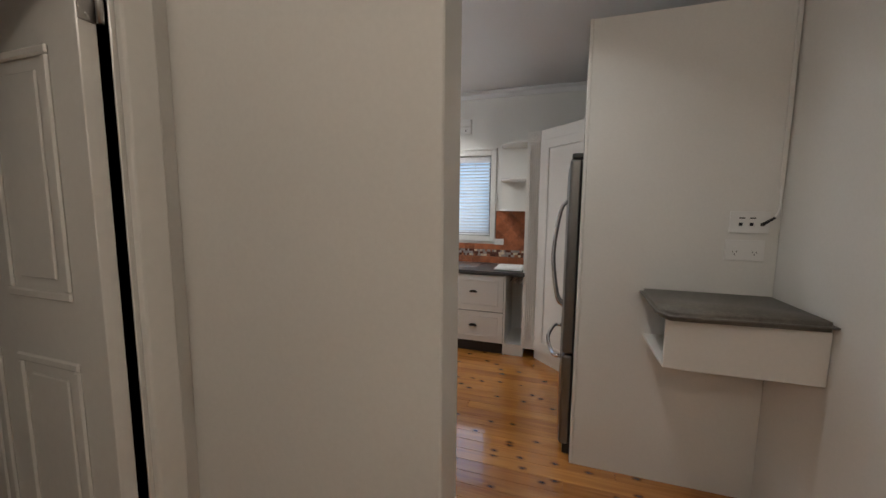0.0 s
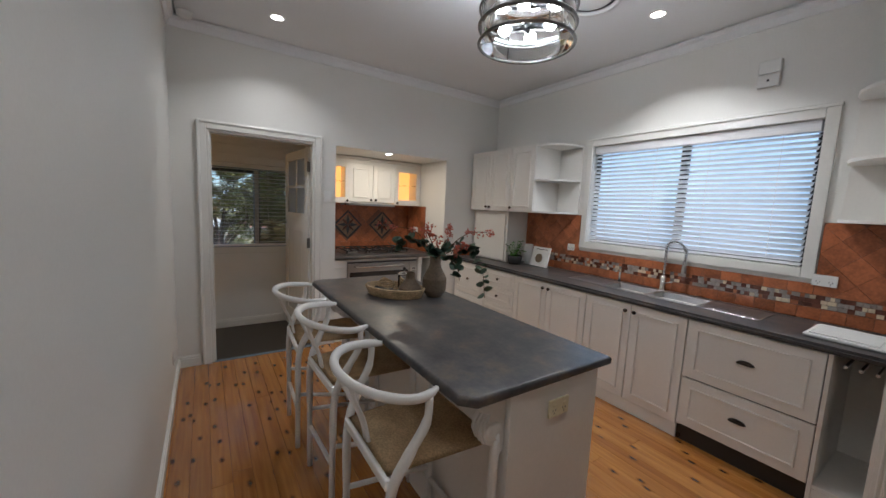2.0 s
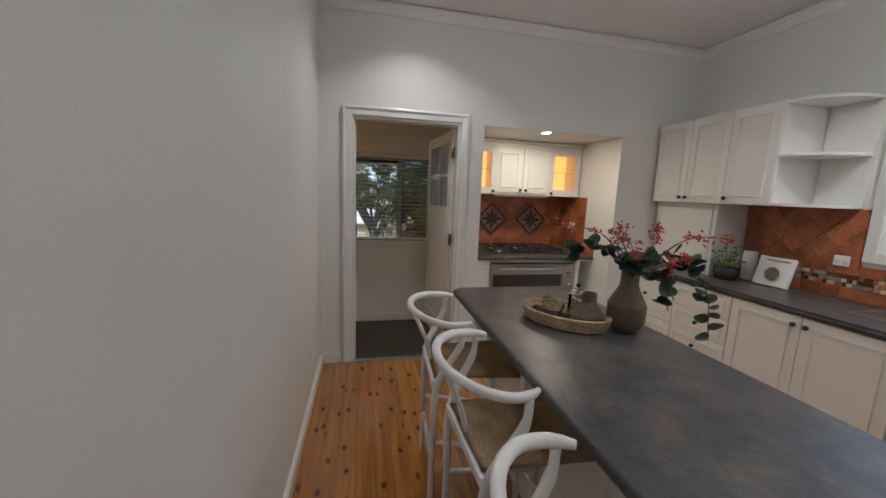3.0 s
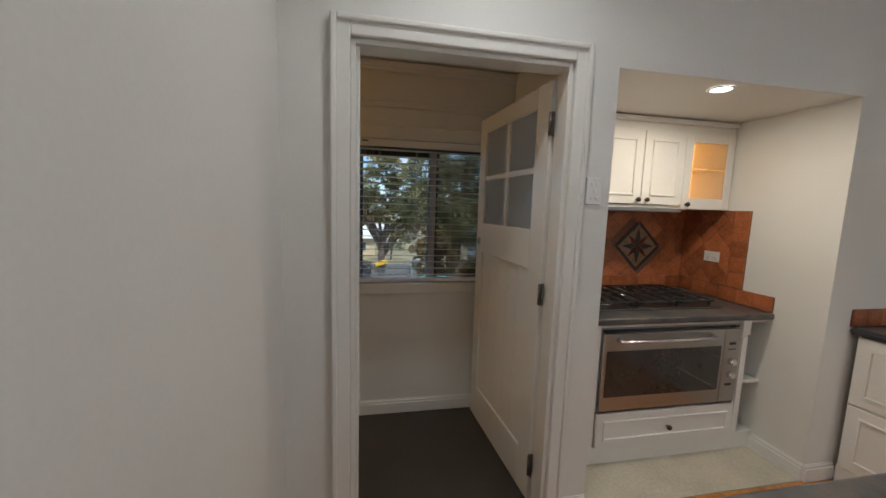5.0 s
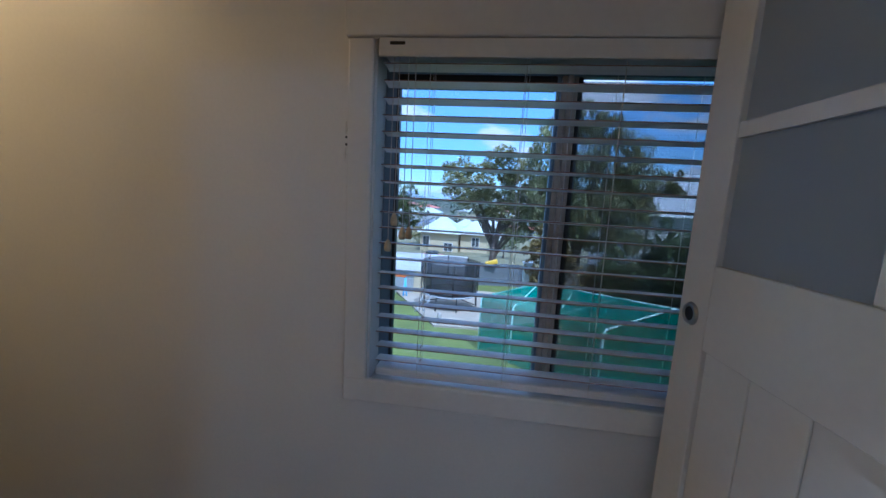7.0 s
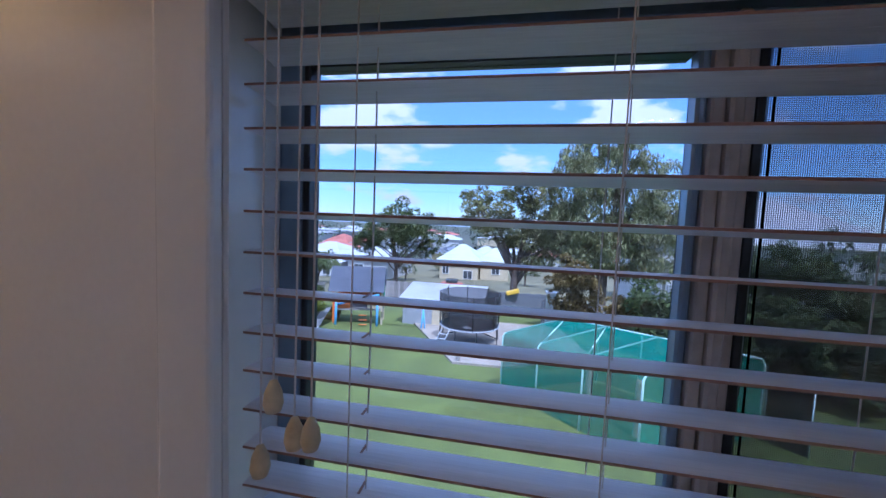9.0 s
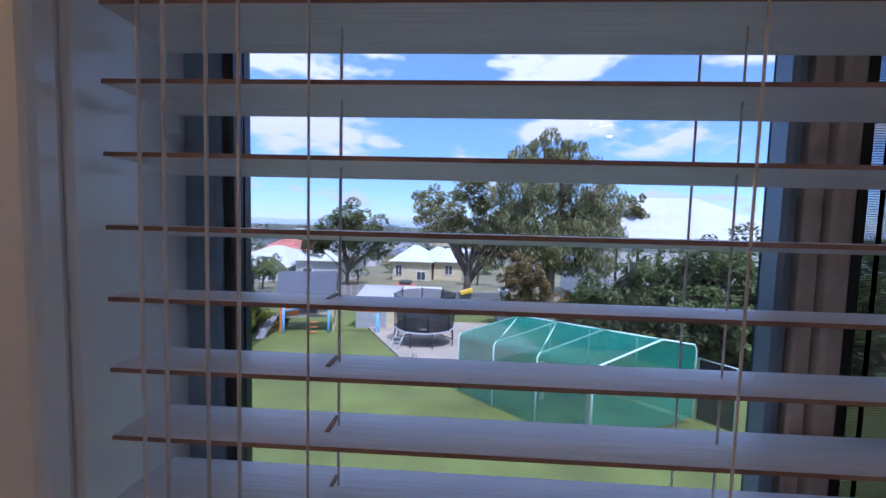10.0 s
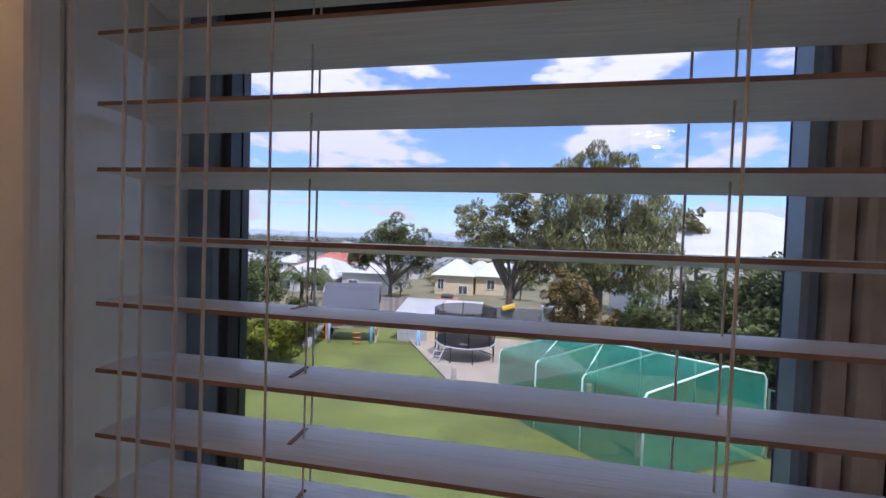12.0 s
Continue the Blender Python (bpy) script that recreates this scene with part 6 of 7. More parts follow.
def tree(x, y, h, crowns, count, size, droop, seed, m, label, trunk=0.35, category="tree", forks=3):
    z = ground_z(x)
    t = thing("tree" if category == "tree" else "shrub", x, y, z, label, category)
    r = random.Random(seed)
    bm = tube(bend([(0, 0, -0.1), (0.1, 0.08, h * 0.18), (-0.05, 0.15, h * 0.36)], 4), [trunk * (1 - 0.05 * i) for i in range(9)], 8)
    part("trunk", bm, BARK, t)
    for c in crowns:
        for k in range(forks):
            e = Vector((c[0] + r.uniform(-0.6, 0.6) * c[3], c[1] + r.uniform(-0.6, 0.6) * c[4], c[2] + r.uniform(-0.3, 0.6) * c[5]))
            s = Vector((0, 0.1, h * r.uniform(0.16, 0.36)))
            mid = s.lerp(e, 0.5) + Vector((r.uniform(-0.4, 0.4), r.uniform(-0.4, 0.4), r.uniform(0, 0.5)))
            ln = bend([s, mid, e], 3)
            part("limb", tube(ln, [trunk * 0.30 * (1 - 0.13 * i) for i in range(len(ln))], 6), BARK, t)
    foliage("crown", crowns, count, size, droop, seed, m, t)
    return t


tree(-49.9, -14.0, 11.5, [(0, -1.5, 7.6, 3.4, 3.6, 3.0), (0, 2.2, 7.2, 3.2, 3.2, 2.7), (0, 0, 9.6, 2.4, 2.6, 2.0), (0, -3.8, 6.6, 2.0, 2.0, 1.8), (0, 4.6, 6.3, 2.0, 1.8, 1.7)], 16000, 0.38, 0.1, 11, LEAF_A, "dark green rounded tree behind the playhouse", 0.34)
tree(-37.5, 1.0, 12, [(0, -2.4, 8.8, 2.6, 2.8, 1.6), (0, 0.6, 10.6, 2.6, 2.6, 1.6), (0, 2.2, 8.8, 2.6, 2.4, 1.8), (0, -1.0, 7.2, 2.6, 3.4, 1.2), (0, 1.2, 6.2, 2.2, 2.4, 1.0), (0, -3.4, 10.0, 1.6, 1.6, 1.0), (0, 3.6, 7.6, 2.0, 2.4, 1.8), (0, 3.0, 5.6, 1.8, 2.4, 1.2)], 19000, 0.34, 0.1, 12, LEAF_B, "tall spreading olive green tree with open branches", 0.4)
tree(-36.5, 8.2, 14, [(0, -3.0, 10.8, 2.2, 2.2, 3.4), (0, 0.2, 11.8, 2.4, 2.4, 3.0), (0, 2.6, 11.0, 2.4, 2.4, 3.2), (0, 4.4, 9.2, 2.0, 1.8, 3.0), (0, -1.0, 8.2, 3.0, 3.2, 3.0), (0, 2.8, 7.4, 2.8, 3.0, 2.6), (0, -2.6, 13.4, 1.5, 1.5, 1.4), (0, 1.4, 13.6, 1.5, 1.6, 1.2), (0, -3.2, 6.6, 2.4, 2.4, 2.2), (0, 0.4, 5.4, 2.6, 3.2, 2.0), (0, 4.0, 6.0, 2.2, 2.4, 2.2)], 44000, 0.34, 0.9, 13, LEAF_C, "large weeping green tree with hanging foliage", 0.45)
tree(-45, 18.3, 12, [(0, 0, 10.2, 1.6, 1.6, 2.4), (0, 1.6, 9.0, 1.4, 1.4, 1.8)], 3500, 0.42, 0.2, 14, LEAF_B, "thin green tree beyond the roof", 0.22)
tree(-29, 4.9, 5, [(0, -0.5, 2.0, 1.0, 1.1, 1.9), (0, 0.6, 2.3, 1.0, 1.0, 1.8), (0, 0.0, 3.9, 1.0, 1.1, 1.0), (0, -0.9, 3.4, 0.8, 0.8, 0.8)], 9000, 0.24, 0.3, 15, LEAF_E, "tall bronze and green shrub by the fence", 0.10, "shrub", 3)
for k, (sx, sy, sh_z, w_, m_) in enumerate(((-24.2, 9.0, 4.2, 2.0, LEAF_D), (-23.6, 11.4, 5.6, 2.4, LEAF_D), (-22.6, 14.0, 6.0, 2.6, LEAF_D), (-21.0, 16.0, 5.6, 2.6, LEAF_D), (-25.6, 7.4, 2.8, 1.3, LEAF_E), (-20.3, 11.6, 3.6, 2.0, LEAF_D), (-18.8, 12.8, 3.6, 2.0, LEAF_D))):
    tree(sx, sy, sh_z, [(0, 0, sh_z * 0.45, w_, w_, sh_z * 0.48), (0, w_ * 0.5, sh_z * 0.66, w_ * 0.7, w_ * 0.7, sh_z * 0.36), (0, -w_ * 0.6, sh_z * 0.5, w_ * 0.6, w_ * 0.6, sh_z * 0.4)], 9000, 0.26, 0.25, 20 + k, m_, "dense dark green garden shrub" if m_ == LEAF_D else "low bronze tinted garden shrub", 0.08, "shrub", 2)
for k, (sx, sy, hz, w_) in enumerate(((-15.2, -9.7, 2.1, 1.3), (-16.7, -9.5, 2.1, 1.3), (-18.2, -9.4, 2.0, 1.3), (-20.2, -10.1, 2.0, 1.3), (-22.2, -10.9, 2.1, 1.3), (-24.4, -11.9, 2.1, 1.4))):
    tree(sx, sy, hz, [(0, 0, hz * 0.5, w_, w_, hz * 0.52), (0, 0.3, hz * 0.8, w_ * 0.8, w_ * 0.8, hz * 0.3)], 9000, 0.15, 0.2, 40 + k, LEAF_F if k < 5 else LEAF_D, "clipped yellow green hedge bush beside the lawn", 0.06, "shrub", 2)
for k, (sx, sy, hz, w_) in enumerate(((-25.0, -11.0, 0.8, 0.6), (-25.4, -10.2, 0.7, 0.5))):
    tree(sx, sy, hz, [(0, 0, hz * 0.5, w_, w_, hz * 0.5)], 1200, 0.15, 0.2, 50 + k, LEAF_E, "small orange leafed garden shrub", 0.04, "shrub", 2)

for k, (sx, sy, hz) in enumerate(((-25.5, -16.6, 6.2), (-22.5, -15.6, 5.0), (-31.0, -24.0, 6.6))):
    tree(sx, sy, hz, [(0, 0, hz * 0.55, 2.1, 2.3, hz * 0.42), (0, 1.5, hz * 0.45, 1.5, 1.6, hz * 0.36), (0, -1.6, hz * 0.62, 1.5, 1.7, hz * 0.3)], 9000, 0.24, 0.3, 60 + k, LEAF_D, "leafy dark green tree behind the hedge", 0.16)
pm = thing("palm_tree", -27.5, -13.2, ground_z(-27.5), "feathery palm beside the hedge", "palm tree")
part("trunk", tube(bend([(0, 0, 0), (0.1, 0.1, 1.6), (0.0, 0.2, 3.2)], 4), [0.17] * 5 + [0.12] * 4, 8), BARK, pm)
rp = random.Random(8)
for k in range(15):
    a, lift = 2 * math.pi * k / 15 + rp.uniform(-0.2, 0.2), rp.uniform(0.2, 1.0)
    line = bend([(0, 0.2, 3.2), (0.9 * math.cos(a), 0.2 + 0.9 * math.sin(a), 3.3 + lift), (1.9 * math.cos(a), 0.2 + 1.9 * math.sin(a), 3.1 + 0.5 * lift), (2.5 * math.cos(a), 0.2 + 2.5 * math.sin(a), 2.2)], 6)
    bm = tube(line, 0.02, 5)
    for i, p in enumerate(line[2:]):
        for s in (-1, 1):
            q = Vector((-math.sin(a) * s, math.cos(a) * s, -0.9)).normalized() * 0.6
            d = Vector((math.cos(a), math.sin(a), 0)) * 0.07
            bm.faces.new([bm.verts.new(v) for v in (p - d, p + d, p + q + d * 2.2)])
    part("frond", bm, LEAF_D, pm)

# trampoline
tz = ground_z(-22.9) + 0.1
tm = thing("trampoline", -22.9, -1.3, tz, "round black trampoline with safety net on the concrete", "trampoline")
part("frame", tube([(1.5 * math.cos(a), 1.5 * math.sin(a), 0.85) for a in (2 * math.pi * j / 40 for j in range(41))], 0.04, 8), GREY_WALL, tm)
part("mat", lathe([(0.0, 0.83), (1.22, 0.85)], 40), RUBBER, tm, "black jumping mat")
part("pad", lathe([(1.2, 0.87), (1.35, 0.90), (1.52, 0.88)], 40), BLACK, tm, "black edge padding")
part("logo_patch", box(0.6, 0.9, -0.2, 0.2, 0.852, 0.856), WHITE, tm)
for k in range(4):
    a0, a1 = radians(90 * k + 20), radians(90 * k + 70)
    part("leg", tube([(1.5 * math.cos(a0), 1.5 * math.sin(a0), 0.85), (1.55 * math.cos(a0), 1.55 * math.sin(a0), 0.03), (1.55 * math.cos(a1), 1.55 * math.sin(a1), 0.03), (1.5 * math.cos(a1), 1.5 * math.sin(a1), 0.85)], 0.035, 8), RUBBER, tm)
for k in range(8):
    a = radians(45 * k + 12)
    part("net_post", rod((1.5 * math.cos(a), 1.5 * math.sin(a), 0.85), (1.55 * math.cos(a), 1.55 * math.sin(a), 2.55), 0.03), RUBBER, tm)
part("safety_net", lathe([(1.4, 0.9), (1.5, 1.7), (1.52, 2.5)], 32), BNET, tm, "black mesh safety net")
for s in (-0.2, 0.2):
    part("ladder_rail", rod((1.3, -1.0 + s, 0.85), (1.75, -1.35 + s, 0.02), 0.02), ZINC, tm)
for i in range(3):
    f = 0.25 + 0.25 * i
    part("ladder_rung", rod((1.3 + 0.45 * f, -1.2 - 0.35 * f, 0.85 - 0.83 * f), (1.3 + 0.45 * f, -0.8 - 0.35 * f, 0.85 - 0.83 * f), 0.02), ZINC, tm)

# shade net enclosure
ne = thing("shade_net_tunnel", 0, 0, 0, "green shade net tunnel on a pale pipe frame", "shade tunnel")
P0, P3 = Vector((-16.3, 0.47, 0)), Vector((-12.95, 3.52, 0))
RD = Vector((-0.46, 0.888, 0))
ribs = []
for k in range(4):
    f = k / 3
    b = P0.lerp(P3, f)
    g = ground_z(b.x) + 0.02
    w_ = 3.75
    ring = []
    for s, h in ((0.0, 0.0), (0.0, 1.80), (0.07, 1.90), (w_ * 0.62, 2.30), (w_ - 0.10, 2.02), (w_, 1.88), (w_, 0.0)):
        q = b + RD * s
        ring.append(Vector((q.x, q.y, g + h)))
    ribs.append(ring)
    part("rib", tube(ring, 0.026, 8), POLE, ne, "pale painted pipe rib")
for k in range(3):
    a, b = ribs[k], ribs[k + 1]
    bm = bmesh.new()
    n = 5
    for j in range(6):
        gridv = [[None] * (n + 1) for _ in range(n + 1)]
        for p in range(n + 1):
            for q in range(n + 1):
                v = a[j].lerp(a[j + 1], q / n).lerp(b[j].lerp(b[j + 1], q / n), p / n)
                sag = 0.10 * math.sin(math.pi * p / n) * math.sin(math.pi * (0.15 + 0.7 * q / n)) if j in (2, 3) else 0.02
                gridv[p][q] = bm.verts.new(v - Vector((0, 0, sag)) + Vector((0, 0, 0.03)))
        for p in range(n):
            for q in range(n):
                bm.faces.new((gridv[p][q], gridv[p + 1][q], gridv[p + 1][q + 1], gridv[p][q + 1])).smooth = True
    part("net_panel", bm, NET, ne, "translucent green shade net")
for ring in (ribs[0], ribs[-1]):
    bm = bmesh.new()
    bm.faces.new([bm.verts.new(v) for v in ring])
    part("net_end", bm, NET, ne, "translucent green shade net")
part("ridge_pole", tube([r[3] for r in ribs], 0.022, 8), POLE, ne)
for k in range(2):
    part("roof_brace", rod(ribs[k][3], ribs[k + 1][1], 0.018), POLE, ne)
fd = thing("net_door_frame", -15.0, 7.15, ground_z(-15.0), "white framed dark mesh door at the tunnel end", "gate")
part("frame", tube([(0, 0, 0), (0, 0, 1.75), (0.7, 0.55, 1.75), (0.7, 0.55, 0.0)], 0.03, 6), POLE, fd)
part("mesh", prism([(0, 0), (0.7, 0.55), (0.70, 0.56), (0, 0.01)], 0.05, 1.7), BNET, fd)
stp = thing("garden_post", -18.95, -1.3, ground_z(-18.95) + 0.09, "short weathered timber post at the concrete edge", "post")
part("post", lathe([(0.10, -0.1), (0.10, 0.42), (0.08, 0.5), (0.0, 0.52)], 12), FENCE, stp)

for px_, py_, ph_ in ((-14.2, 3.9, 1.45), (-16.0, 3.1, 1.2)):
    gp2 = thing("garden_post", px_, py_, ground_z(px_), "pale timber post standing under the shade net", "post")
    part("post", lathe([(0.09, -0.1), (0.09, ph_ - 0.08), (0.075, ph_), (0.0, ph_ + 0.01)], 12), YELLOW_WALL, gp2)

# shed
sd_ = thing("garden_shed", -26.4, -3.4, ground_z(-27.5), "grey metal garden shed with pale skillion roof", "shed")
part("wall", box(-3.2, 0.0, -2.5, 2.4, -0.4, 1.72), GREY_WALL, sd_)
for i in range(16):
    part("rib", box(0.0, 0.03, -2.45 + i * 0.31, -2.37 + i * 0.31, 0.0, 1.72), GREY_WALL, sd_)
rb = bmesh.new()
for y0, y1 in ((-2.8, -0.1), (-0.05, 2.6)):
    vs_ = [rb.verts.new(v) for v in ((0.25, y0, 1.68), (0.25, y1, 1.68), (-3.4, y1, 2.25), (-3.4, y0, 2.25))]
    rb.faces.new(vs_)
bmesh.ops.solidify(rb, geom=rb.faces[:], thickness=0.08)
part("roof", rb, mat("white_metal_roof", (0.72, 0.73, 0.75), 0.5, vary=0.06, scale=0.8, fine=10), sd_)
part("door", box(0.0, 0.04, -0.6, 0.4, 0.1, 1.6, 0.01), YELLOW_WALL, sd_)

# playhouse with swing beam and slide
ph = thing("playhouse", -25.7, -8.4, ground_z(-25.7), "bright timber playhouse with grey roof and swing beam", "playhouse", "", 16)
ph.scale = (0.92, 0.92, 0.92)
part("deck", box(-1.0, 1.0, -1.7, 1.5, 1.0, 1.12), FENCE, ph)
for x in (-0.95, 0.95):
    for y in (-1.65, 1.45):
        part("post", box(x - 0.06, x + 0.06, y - 0.06, y + 0.06, -0.2, 2.5), ORANGE if y < 0 else YELLOW_WALL, ph)
part("wall", box(0.93, 0.97, -1.7, -0.6, 1.1, 1.9), ORANGE, ph, "orange painted wall")
part("wall", box(-0.97, -0.93, -1.7, 1.5, 1.1, 2.2), ORANGE, ph, "orange painted wall")
part("wall", box(0.93, 0.97, 0.5, 1.5, 1.1, 1.9), YELLOW_WALL, ph, "yellow painted wall")
gb = bmesh.new()
gb.faces.new([gb.verts.new(v) for v in ((1.0, 1.52, 1.1), (-1.0, 1.52, 1.1), (-1.0, 1.52, 2.4), (0, 1.52, 3.7), (1.0, 1.52, 2.4))])
bmesh.ops.solidify(gb, geom=gb.faces[:], thickness=0.04)
part("gable", gb, GREEN_P, ph, "mint green gable wall")
rb = bmesh.new()
for s in (-1, 1):
    rb.faces.new([rb.verts.new(v) for v in ((s * 1.25, -1.95, 2.25), (s * 1.25, 1.6, 2.25), (0, 1.6, 3.75), (0, -1.95, 3.75))])
bmesh.ops.solidify(rb, geom=rb.faces[:], thickness=0.06)
part("roof", rb, ROOF_GREY, ph, "grey shingled gable roof")
part("swing_beam", rod((1.2, -0.3, 1.75), (1.9, 4.2, 1.45), 0.09), ORANGE, ph, "orange swing beam")
part("arm", rod((1.1, -1.4, 1.4), (1.3, 1.3, 2.1), 0.08), BLUE, ph)
for y in (-1.4, 1.2):
    part("blue_post", rod((1.3, y, 2.0), (1.6, y, -0.2), 0.08), BLUE, ph)
for y in (4.0, 4.3):
    part("beam_leg", rod((1.9, 4.15, 1.45), (2.2, y, -0.3), 0.05), BLUE, ph)
sl = bmesh.new()
line = bend([(1.0, -2.0, 1.15), (2.2, -2.2, 0.75), (3.3, -2.4, 0.15), (4.0, -2.5, -0.45)], 5)
for a, b in zip(line, line[1:]):
    for o0, o1, z0 in ((-0.25, 0.25, 0.0), (-0.27, -0.23, 0.15), (0.23, 0.27, 0.15)):
        sl.faces.new([sl.verts.new((v.x, v.y + o, v.z + z0)) for v, o in ((a, o0), (b, o0), (b, o1), (a, o1))])
bmesh.ops.solidify(sl, geom=sl.faces[:], thickness=0.03)
part("slide", sl, GREY_WALL, ph, "pale grey slide")
for i in range(4):
    part("rung", rod((1.9, 0.1, 0.0 + 0.3 * i), (1.9, 0.6, 0.0 + 0.3 * i), 0.03), ORANGE, ph)


# fences
def fence(x0, y0, x1, y1, h, m, label, step=0.16, gap=0.03):
    f = thing("fence", x0, y0, ground_z(x0), label, "fence")
    d = Vector((x1 - x0, y1 - y0, 0))
    n = int(d.length / step)
    ang = math.degrees(math.atan2(d.y, d.x))
    me = bpy.data.meshes.new("paling")
    bm = box(0, step - gap, -0.012, 0.012, 0, h, 0.004)
    bm.to_mesh(me)
    bm.free()
    me.materials.append(m)
    for i in range(n):
        p = d * (i / n)
        o = new("paling", me)
        o.parent = f
        o.matrix_basis = pose(p.x, p.y, ground_z(x0 + p.x) - ground_z(x0) - 0.05 + 0.02 * (i % 3), 0, 0, ang)
    for z in (0.3, h - 0.25):
        part("rail", rod((0, 0, z), (d.x, d.y, z + ground_z(x1) - ground_z(x0)), 0.035, None, 6), m, f)
    return f


fence(-31.5, -6.0, -34.5, 4.5, 1.9, mat("dark_sheet_fence", (0.15, 0.16, 0.175), 0.7, vary=0.2, scale=1.5, fine=12), "grey sheet fence behind the trampoline", 0.32, 0.0)
fence(-35.5, -2.0, -36.0, 4.3, 1.5, WHITE, "white picket balustrade behind the fence", 0.22, 0.10)
fence(-31.0, 3.0, -28.0, 14.0, 1.8, FENCE, "weathered timber paling fence behind the shrubs")
fence(-21.5, -13.5, -33.0, -14.8, 1.7, FENCE, "weathered timber paling fence behind the hedge")
fence(-40.0, -12.5, -40.5, -2.5, 1.7, FENCE, "brown timber fence behind the playhouse", 0.2)
ybox = thing("yellow_bin", -33.4, 1.6, ground_z(-33.4), "yellow plastic play slide over the fence", "slide")
yb = bmesh.new()
join(yb, box(-0.3, 0.3, -0.5, 0.5, 1.9, 2.2, 0.05, 2), pose(0, 0, 0, 18))
part("chute", yb, mat("yellow_plastic", (0.75, 0.48, 0.04), 0.4, vary=0.05, bump=0), ybox)
gp = thing("gate_post", -30.5, 3.6, ground_z(-30.5), "pale green gate post by the shrub", "post")
part("post", box(-0.3, 0.3, -0.35, 0.35, 0, 2.3, 0.02), ROOF_GREEN, gp)
part("cap", box(-0.36, 0.36, -0.42, 0.42, 2.3, 2.4, 0.02), WHITE, gp)


# houses
def house(x0, x1, y0, y1, base, eave, apex, wall_m, roof_m, label, windows, ridge_along_y=True, porch=False):
    hs = thing("house", (x0 + x1) / 2, (y0 + y1) / 2, base, label, "house")
    hx, hy = abs(x1 - x0) / 2, (y1 - y0) / 2
    part("wall", box(-hx, hx, -hy, hy, 0, eave - base), wall_m, hs)
    o = 0.5
    bm = bmesh.new()
    e, a = eave - base, apex - base
    inset = min(hx, hy) * 0.85
    if ridge_along_y:
        r0, r1 = (0, -hy + inset, a), (0, hy - inset, a)
    else:
        r0, r1 = (-hx + inset, 0, a), (hx - inset, 0, a)
    c = [(-hx - o, -hy - o, e), (hx + o, -hy - o, e), (hx + o, hy + o, e), (-hx - o, hy + o, e)]
    v = [bm.verts.new(q) for q in c + [r0, r1]]
    if ridge_along_y:
        for f in ((0, 1, 4), (1, 2, 5, 4), (2, 3, 5), (3, 0, 4, 5), (3, 2, 1, 0)):
            bm.faces.new([v[i] for i in f])
    else:
        for f in ((0, 1, 5, 4), (1, 2, 5), (2, 3, 4, 5), (3, 0, 4), (3, 2, 1, 0)):
            bm.faces.new([v[i] for i in f])
    bmesh.ops.recalc_face_normals(bm, faces=bm.faces[:])
    part("roof", bm, roof_m, hs)
    part("gutter", box(hx + o, hx + o + 0.12, -hy - o, hy + o, e - 0.12, e + 0.02), WHITE, hs)
    for wy, wz, ww, wh in windows:
        w_ = part("window", box(hx + 0.02, hx + 0.10, wy - ww / 2 - 0.1, wy + ww / 2 + 0.1, wz - 0.1, wz + wh + 0.1), WHITE, hs)
        part("pane", box(hx + 0.09, hx + 0.12, wy - ww / 2, wy - 0.04, wz, wz + wh), GLASS_FAR, w_)
        part("pane", box(hx + 0.09, hx + 0.12, wy + 0.04, wy + ww / 2, wz, wz + wh), GLASS_FAR, w_)
    return hs


house(-76, -65, -11, -4.5, -8.6, -4.3, -1.9, YELLOW_WALL, ROOF_GREEN, "cream yellow cottage with pale green roof", ((-2.2, 1.9, 1.0, 1.6), (1.6, 1.2, 1.4, 1.3)))
house(-78, -67, -4.2, 0.6, -8.6, -4.4, -2.4, YELLOW_WALL, ROOF_GREEN, "cream yellow cottage wing with pale green roof", ((0.2, 2.0, 1.2, 1.5),))
house(-72, -58, -24.5, -17.8, -8.2, -3.9, -1.2, WHITE_WALL, ZINC, "white cottage with light metal roof behind the tree", ((-1.5, 1.6, 1.4, 1.4),))
house(-72, -57, -36, -25.2, -8.0, -4.9, -2.3, WHITE_WALL, ZINC, "long white cottage with light metal roof", ((-3.0, 1.0, 1.8, 1.3), (0.2, 1.0, 1.2, 1.3), (3.0, 1.0, 1.2, 1.3)))
house(-98, -84, -50, -37, -10, -6.2, -3.4, WHITE_WALL, ROOF_RED, "far house with red roof", ((-2.0, 1.2, 1.5, 1.3), (2.5, 1.2, 1.5, 1.3)))
bigh = house(-56, -41, 14.5, 34, -6.4, 1.0, 5.6, WHITE_WALL, ZINC, "large pale house with wide light metal roof", ((-6.5, 3.2, 1.6, 1.8), (-2.0, 3.2, 1.6, 1.8)))
for y in (-9.0, -7.0, -5.0):
    part("veranda_post", box(8.4, 8.6, y - 0.1, y + 0.1, 0.0, 7.0), FRAME_DARK, bigh)
part("veranda_rail", box(8.3, 8.7, -9.6, -3.0, 2.2, 3.4), GREY_WALL, bigh)
car = thing("parked_car", -57.5, -7.6, ground_z(-57.5), "small red car parked by the far cottage", "car")
part("body", box(-0.85, 0.85, -1.6, 1.6, 0.3, 0.85, 0.15, 2), ROOF_RED, car)
part("cabin", box(-0.75, 0.75, -0.9, 0.9, 0.85, 1.4, 0.2, 2), GLASS_FAR, car)
for x in (-0.8, 0.8):
    for y in (-1.0, 1.0):
        part("wheel", rod((x - 0.1, y, 0.3), (x + 0.1, y, 0.3), 0.3, None, 14), RUBBER, car)

